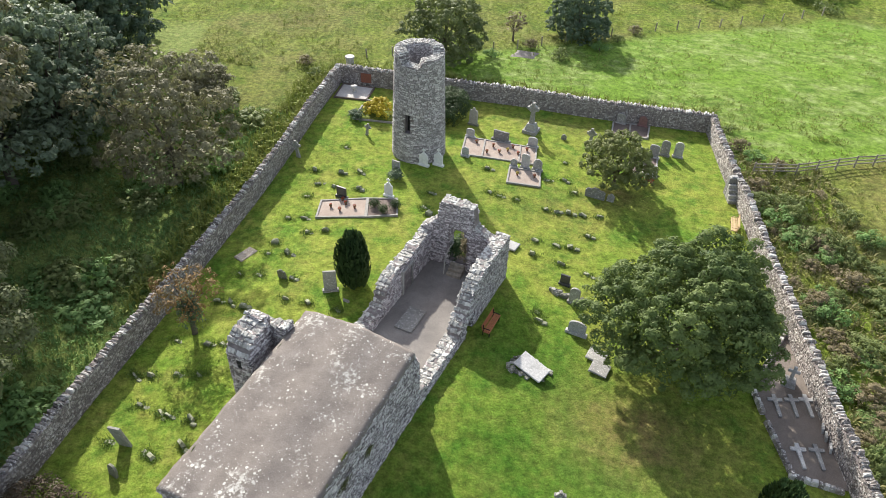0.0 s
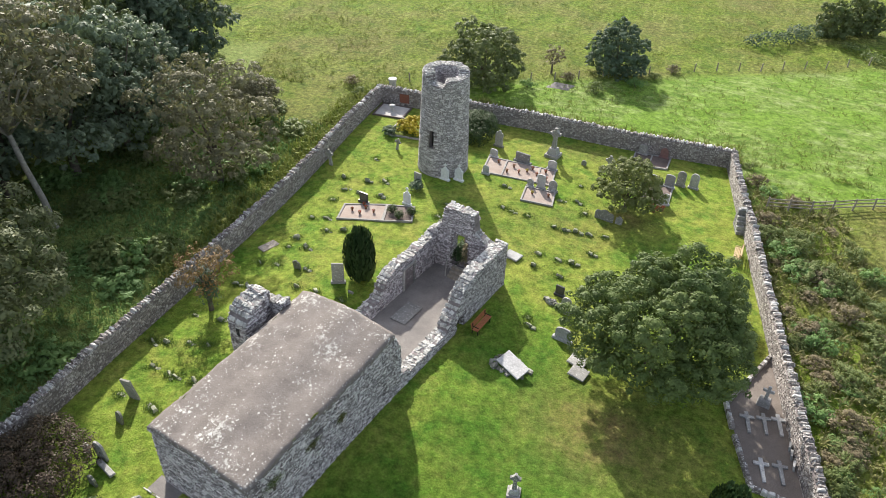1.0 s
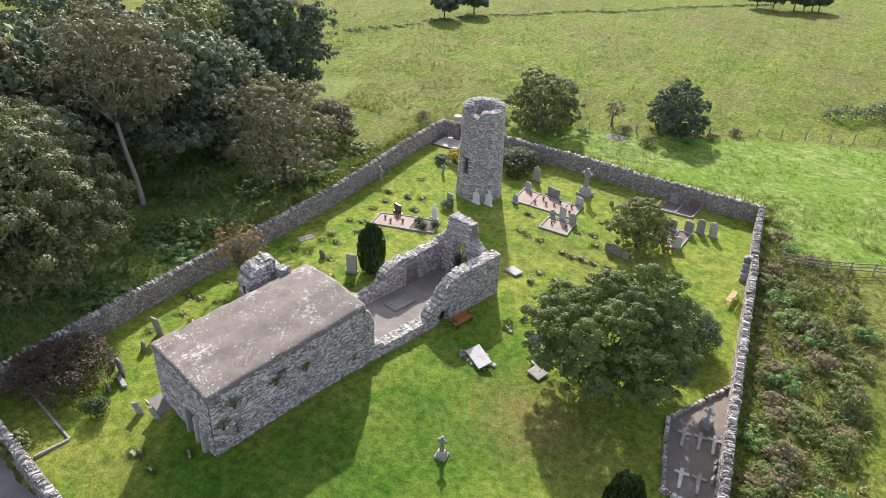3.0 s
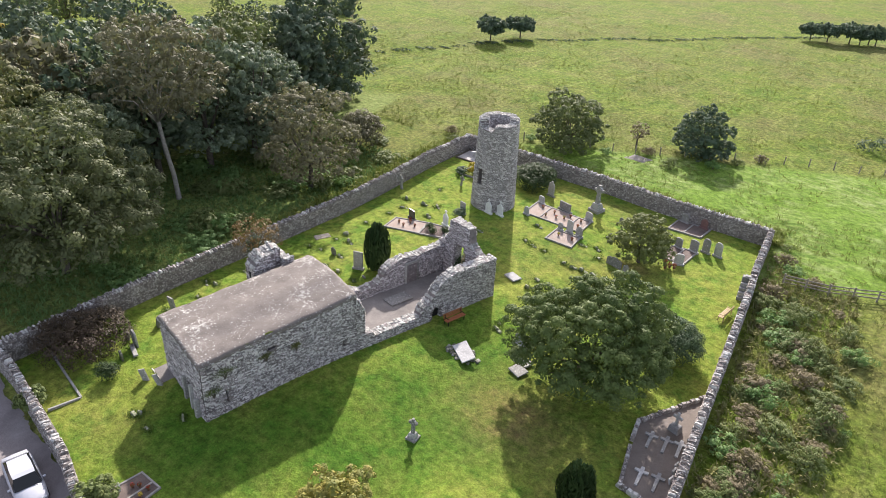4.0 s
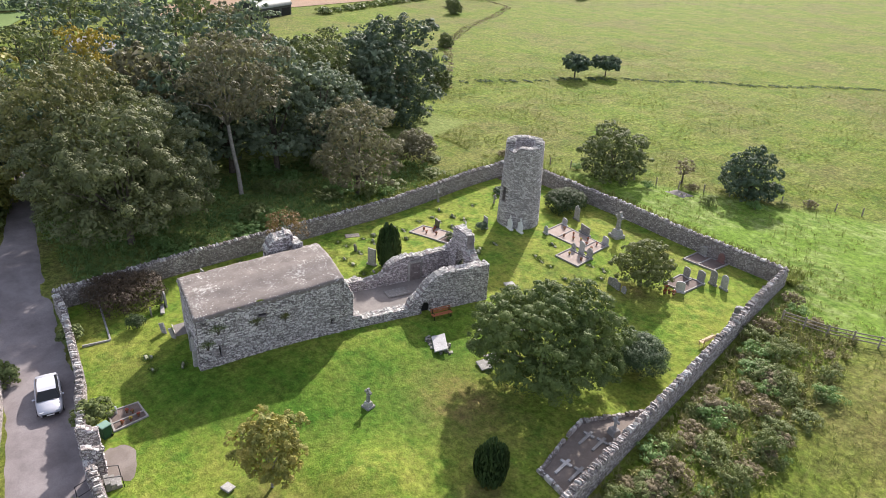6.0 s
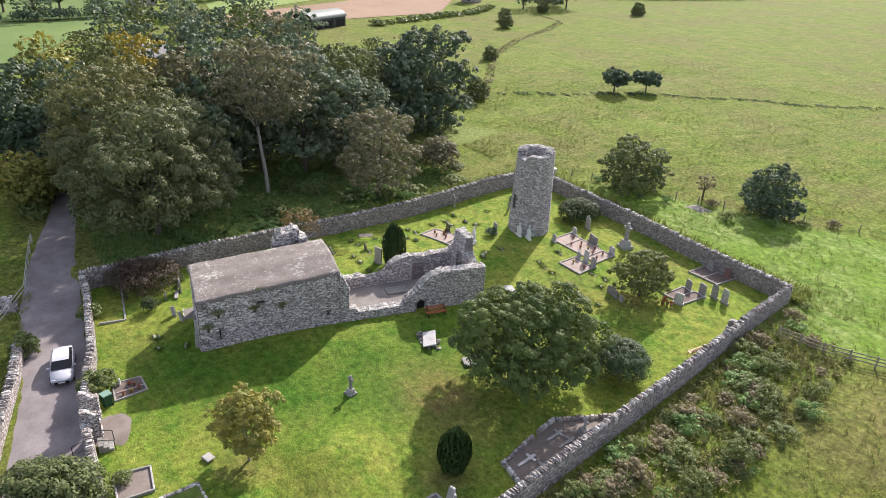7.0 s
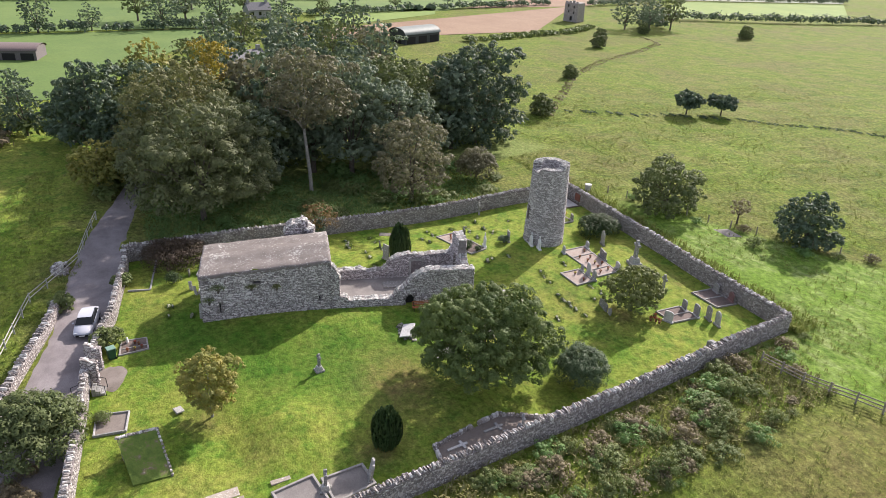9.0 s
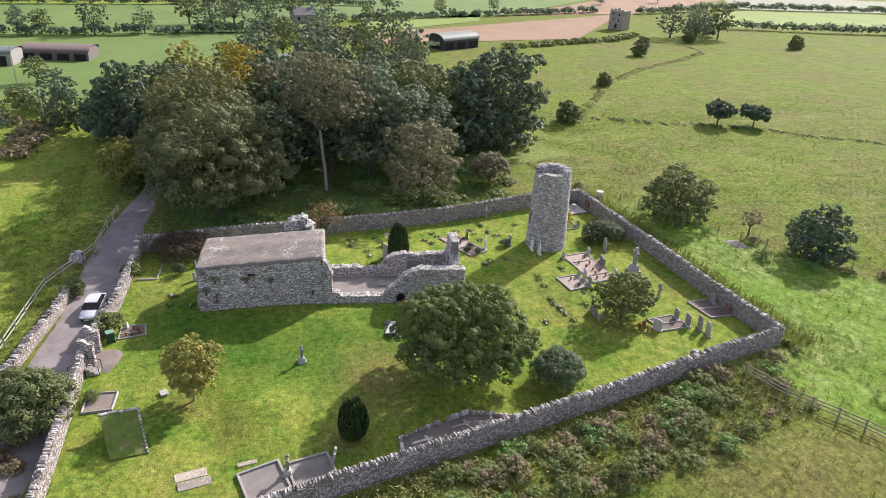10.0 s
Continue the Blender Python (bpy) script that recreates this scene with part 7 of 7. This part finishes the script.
hedge("long dark hedge at the pasture's far side", [(-160, 203), (-184, 212), (-181, 232), (-168, 270), (-155, 330)], 3.4, 4, L_DARK, 104)
hedge("straggling hedge along the stubble field", [(-146, 112), (-152, 134), (-158, 160), (-168, 176)], 1.4, 2.5, L_SCRUB, 105)
hedge("far hedge between distant fields", [(-226, 216), (-244, 290), (-226, 392)], 3.6, 4, L_DARK, 106)
hedge("far hedge between distant fields", [(-300, 60), (-316, 200), (-330, 300)], 5.0, 6, L_DARK, 107)
hedge("rough reddish scrub at the field's edge", [(-64, -10), (-82, -8), (-88, -13)], 1.3, 5, L_HEATH, 108)
hedge("rough hedge behind the scrub", [(-76, -1), (-90, -9), (-104, -14)], 3.5, 4, L_MID, 109)
hedge("rough hedge on the lane's field side", [(-44, 6.2), (-58, 10.5), (-66, 13)], 1.6, 2.2, L_SCRUB, 110)
hedge("dark bushy ditch at the pasture's edge", [(15.0, 105.0), (18.1, 106.9), (21.2, 109.1), (24.4, 111.4)], 1.9, 3.4, L_DARK, 111, 1.8, 260, 0.22)
hedge("rough hedge bank running down from the thorn trees", [(27.3, 110.1), (29.8, 106.4), (32.0, 102.9)], 1.1, 2.2, L_SCRUB, 114, 1.8, 200, 0.2)
hedge("dark rushy ditch across the pasture", DITCH, 0.3, 0.6, L_DARK, 112, 1.6, 40, 0.22)
hedge("winding ditch bank with rough grass", [(-66, 90), (-80, 103), (-97, 118), (-111, 138), (-121, 158), (-133, 177), (-146, 180)], 0.25, 0.9, L_HEATH, 113, 2.0, 30, 0.26)
random.seed(20)
MID_TREES = {green: ("far_tree", "full green tree in the distance", 13.0, 17.0, 2.0, L_MID, 146), dark: ("far_tree", "dark green tree in the distance", 14.0, 17.0, 1.0, L_DARK, 143), brown: ("far_tree", "rounded tree with brownish leaves in the distance", 12.0, 11.0, 1.2, L_BROWN, 142),
             pale: ("far_tree", "grey-green tree in the distance", 12.0, 17.5, 3.0, L_BLUE, 145), gold: ("far_tree", "tree turning gold in the distance", 14.0, 17.5, 2.0, L_YEL, 147)}
far_of = {}
for x, y, k, src in ((-112, 60, 0.8, green), (-120, 72, 0.8, brown), (-104, 48, 0.85, dark), (-98, 66, 0.8, pale), (-108, 30, 0.8, green), (-126, 50, 0.9, pale), (-132, 64, 0.8, dark), (-100, 18, 0.7, gold), (-118, 28, 0.75, green), (-130, 36, 0.9, dark),
                     (-140, 44, 0.9, green), (-146, 60, 0.8, brown), (-152, 78, 0.9, dark), (-138, 78, 0.8, brown), (-92, 80, 0.6, green), (-84, 72, 0.75, brown), (-96, 90, 0.5, dark), (-76, 82, 0.45, dark), (-190, 30, 0.9, dark), (-200, 38, 1.0, pale), (-205, 24, 0.9, green), (-196, 48, 0.9, dark),
                     (-188, 10, 0.55, dark), (-187, -4, 0.75, dark), (-188, -18, 0.6, green), (-188, -24, 0.6, pale), (-188, -32, 0.6, green), (-188, -44, 0.6, green), (-162, 186, 0.85, dark), (-156, 192, 0.8, dark), (-158, 204, 0.9, green), (-165, 200, 0.85, dark), (-176, 64, 0.8, dark), (-206, 86, 0.5, green),
                     (-222, 120, 0.5, green), (-230, 100, 0.6, pale), (-240, 80, 0.6, green), (-236, 150, 0.45, dark), (-215, 60, 0.8, green), (-230, 44, 0.9, dark), (-250, 70, 0.9, pale), (-120, -12, 0.5, green), (-96, -6, 0.6, dark), (-80, -14, 0.5, dark), (-262, 220, 0.5, dark), (-270, 260, 0.5, green)):
    turn, tall = random.uniform(0, 360), random.uniform(0.8, 0.95)
    if src not in far_of:
        nm, lab, w, h, clear, mat, seed = MID_TREES[src]
        far_of[src] = tree(nm, lab, x, y, w * k, h * k, clear, mat, 2300, 0.36, 9, seed, group="distant trees")
        continue
    copy_thing(far_of[src], pose(x, y, gz(x, y), 0, 0, turn) @ Matrix.Diagonal((k / 0.88, k / 0.88, k / 0.9 * tall, 1)))

M_SHEET = plain("sheet_iron", (0.15, 0.175, 0.16), 0.6, 0.1, 0.15, 1.0, 0.1)
M_SLATE = plain("slate_roof", (0.12, 0.12, 0.13), 0.7, 0, 0.25, 2.0, 0.3)
M_RENDER = plain("white_render", (0.30, 0.295, 0.28), 0.9, 0, 0.12, 1.0, 0.2)


def barn(x, y, rz, L, W, h, rise, roof_mat, wall_mat, label, doors=3):
    """A farm shed with a curved roof, open bays and end walls."""
    root = thing("barn", label, "barn", x, y, None, rz, "farm buildings")
    pts = [(-W / 2, 0), (W / 2, 0), (W / 2, h)] + [(W / 2 * math.cos(t), h + rise * math.sin(t)) for t in [math.pi * i / 10 for i in range(1, 10)]] + [(-W / 2, h)]
    part("wall", bm_profile(pts, L, 0), wall_mat, root)
    bm = bmesh.new()
    prev = None
    for i in range(13):
        t = math.pi * i / 12
        cur = [bm.verts.new(((W / 2 + 0.2) * math.cos(t), s * (L / 2 + 0.3), h + 0.1 + (rise + 0.1) * math.sin(t))) for s in (-1, 1)]
        if prev:
            bm.faces.new((*prev, *cur[::-1]))
        prev = cur
    part("roof", bm, roof_mat, root, flat=False)
    for k in range(doors):
        part("bay_opening", bm_box(0.1, L / doors * 0.7, h * 0.8, 0), M_DARK, root, m=Matrix.Translation((W / 2 + 0.02, -L / 2 + L / doors * (k + 0.5), 0)))
    part("end_door", bm_box(W * 0.5, 0.1, h * 0.85, 0), M_DARK, root, m=Matrix.Translation((0, -L / 2 - 0.02, 0)))
    return root


def house(x, y, rz, L, W, h, label, chimneys=2, roof_mat=None, wall_mat=None):
    root = thing("house", label, "house", x, y, None, rz, "farm buildings")
    part("wall", bm_profile([(-W / 2, -0.3), (W / 2, -0.3), (W / 2, h), (0, h + W * 0.42), (-W / 2, h)], L, 0), wall_mat or M_RENDER, root)
    bm = bmesh.new()
    a = [bm.verts.new((sx * (W / 2 + 0.35) * k, sy * (L / 2 + 0.25), h + W * 0.42 * (1 - k) + 0.12 - 0.15 * k)) for sy in (-1, 1) for sx, k in ((-1, 1), (1, 0), (1, 1))]
    bm.faces.new((a[0], a[1], a[4], a[3]))
    bm.faces.new((a[1], a[2], a[5], a[4]))
    ext = bmesh.ops.extrude_face_region(bm, geom=bm.faces[:])
    bmesh.ops.translate(bm, verts=[v for v in ext["geom"] if isinstance(v, bmesh.types.BMVert)], vec=(0, 0, 0.12))
    roof = part("roof", bm, roof_mat or M_SLATE, root)
    for k in range(chimneys):
        part("chimney", bm_box(0.7, 0.9, 1.4, 0.03), M_RENDER, roof, m=Matrix.Translation((0, (L / 2 - 0.8) * (1 if k else -1), h + W * 0.42 - 0.3)))
    for k in range(3):
        for sx in (-1, 1):
            part("window", bm_box(0.08, 0.9, 1.1, 0.01), M_CARGLASS, root, m=Matrix.Translation((sx * W / 2, -L / 2 + L * (k + 0.5) / 3, 1.0)))
    return root


barn(-150, 97, 20, 14, 7, 2.6, 1.7, M_SHEET, plain("dark_sheeting", (0.05, 0.055, 0.055), 0.7, 0.2), "dark farm barn with a grey-green curved roof")
barn(-150, -10, -14, 16, 8, 2.2, 1.0, plain("rusty_sheet", (0.17, 0.125, 0.115), 0.7, 0.1), plain("dull_block", (0.15, 0.13, 0.13), 0.9), "long low farm shed with a rusty pinkish roof", 4)
barn(-144, -22, -14, 7, 7, 3.0, 0.8, M_SHEET, M_RENDER, "small white farm shed", 1)
house(-117, 40, 30, 10, 6, 3.0, "white cottage among the trees")
house(-204, 62, 10, 8, 5, 2.6, "white farmhouse far off among trees")
keep = thing("tower_house", "square grey ruined tower house in the distance", "tower", -183, 178, None, 25)
part("wall", bm_box(6.0, 5.5, 7.0, 0.15, taper=0.96), M_WALLSTONE, keep)
for k, (x, z, w, h) in enumerate(((-1.2, 5.4, 0.5, 0.9), (1.2, 5.1, 0.5, 0.9), (-0.9, 3.4, 0.45, 0.9), (1.3, 3.0, 0.5, 0.9), (0.3, 0.6, 0.9, 1.6))):
    part("window", bm_box(w, 0.12, h, 0), M_DARK, keep, m=Matrix.Translation((x, -2.75 + 0.012 * z, z)))
for k in range(4):
    part("parapet_block", bm_box(0.9, 0.6, 0.5 + 0.2 * (k % 3), 0.05), M_WALLSTONE, keep, m=Matrix.Translation((-2.3 + 1.5 * k, -2.2, 6.95)))
for x, y, h in ((-84, -7, 7.0), (-120, -16, 8.0), (-186, 66, 8.0)):
    p = thing("utility_pole", "grey wooden utility pole", "pole", x, y, None, 20, "utility poles")
    part("shaft", bm_tube([(0, 0, -0.3), (0, 0, h)], [0.14, 0.1], 8), M_RAIL, p)
    part("crossarm", bm_box(1.4, 0.1, 0.1, 0.01), M_RAIL, p, m=Matrix.Translation((0, 0, h - 0.5)))


# ---- long grass ----
def tussocks(name, label, count, pick, mat, seed, blade=0.34, per=6):
    """Tufts of long grass scattered where pick() places them, in one mesh."""
    rng = np.random.default_rng(seed)
    out = []
    base = []
    while len(base) < count:
        p = pick(rng)
        if p is not None:
            base.append((p[0], p[1], gz(p[0], p[1]), p[2]))
    base = np.repeat(np.array(base), per, axis=0)
    n = len(base)
    a = rng.uniform(0, 2 * np.pi, n)
    lean = rng.uniform(0.25, 0.9, n)
    h = blade * base[:, 3] * rng.uniform(0.6, 1.3, n)
    foot = base[:, :3] + np.stack([rng.normal(scale=0.10, size=n), rng.normal(scale=0.10, size=n), np.full(n, -0.03)], 1)
    d = np.stack([np.cos(a), np.sin(a), np.zeros(n)], 1)
    s = np.stack([-np.sin(a), np.cos(a), np.zeros(n)], 1)
    w = (0.035 * base[:, 3])[:, None]
    mid = foot + d * (h * lean * 0.4)[:, None] + np.array([0, 0, 1]) * (h * 0.75)[:, None]
    tip = foot + d * (h * lean * 1.1)[:, None] + np.array([0, 0, 1]) * (h * 0.95)[:, None]
    pts = np.stack([foot, mid - s * w, tip, mid + s * w], 1).reshape(-1, 3)
    ob = new(name, quads_mesh(name, pts, mat))
    return tagged(ob, label, "grass", kind="stuff")


def pick_north(rng):
    x, y = rng.uniform(-75, 62), 67 + 95 * rng.random() ** 1.8
    f = noise.noise((x * 0.12, y * 0.12, 2.0)) + 0.6 * noise.noise((x * 0.5, y * 0.5, 5.0))
    if f < -0.05 or in_wood(x, y) > 0.3:
        return None
    return x, y, rng.uniform(0.4, 1.0)


def pick_east(rng):
    y = rng.uniform(4, 66)
    x = 13.6 + (66 - y) * 0.128 + rng.random() ** 1.5 * 26
    if x < 20.4 and y < 14:
        return None
    return x, y, rng.uniform(0.4, 1.0)


def pick_scrub(rng):
    y = rng.uniform(22, 62)
    return 13.7 + (66 - y) * 0.128 + rng.random() * 8, y, rng.uniform(0.8, 1.7)


def pick_wood(rng):
    return -26.6 - 20 * rng.random() ** 1.4, rng.uniform(11, 58), rng.uniform(0.6, 1.4)


def pick_foot(rng):
    """Longer grass along the outer foot of the north and west walls."""
    if rng.random() < 0.6:
        return rng.uniform(-27, 14), 66.5 + rng.random() ** 2 * 4, rng.uniform(0.7, 1.6)
    return -25.9 - rng.random() ** 2 * 3, rng.uniform(30, 68), rng.uniform(0.8, 1.8)


def pick_grave(rng):
    x, y = TUFTS[int(rng.integers(len(TUFTS)))]
    return x + rng.normal(scale=0.28), y + rng.normal(scale=0.2), rng.uniform(0.4, 0.75)


def pick_lane(rng):
    x = rng.uniform(-60, 16)
    y = -0.26 * (x + 14) + 0.2 - rng.random() * 14
    return None if -29 > x and y > 1 else (x, y, rng.uniform(0.5, 1.1))


tussocks("pasture_grass", "tussocks of rough pasture grass", 13000, pick_north, L_GRASS, 201, 0.34, 5)
tussocks("pasture_grass", "tussocks of rough grass in the east field", 3000, pick_east, L_GRASS, 202)
tussocks("tall_grass", "tall straw-coloured grass among the brambles", 1300, pick_scrub, L_STRAW, 203, 0.36, 8)
tussocks("tall_grass", "long shaded grass at the wood's edge", 7000, pick_wood, L_NETTLE, 204, 0.32)
tussocks("tall_grass", "tall rank grass outside the churchyard walls", 3500, pick_foot, L_GRASS, 205, 0.5)
tussocks("grave_grass", "unmown grass round the old grave markers", 2600, pick_grave, L_TUFT, 206, 0.27)
tussocks("verge_grass", "rough grass beside the lane", 3500, pick_lane, L_GRASS, 207)
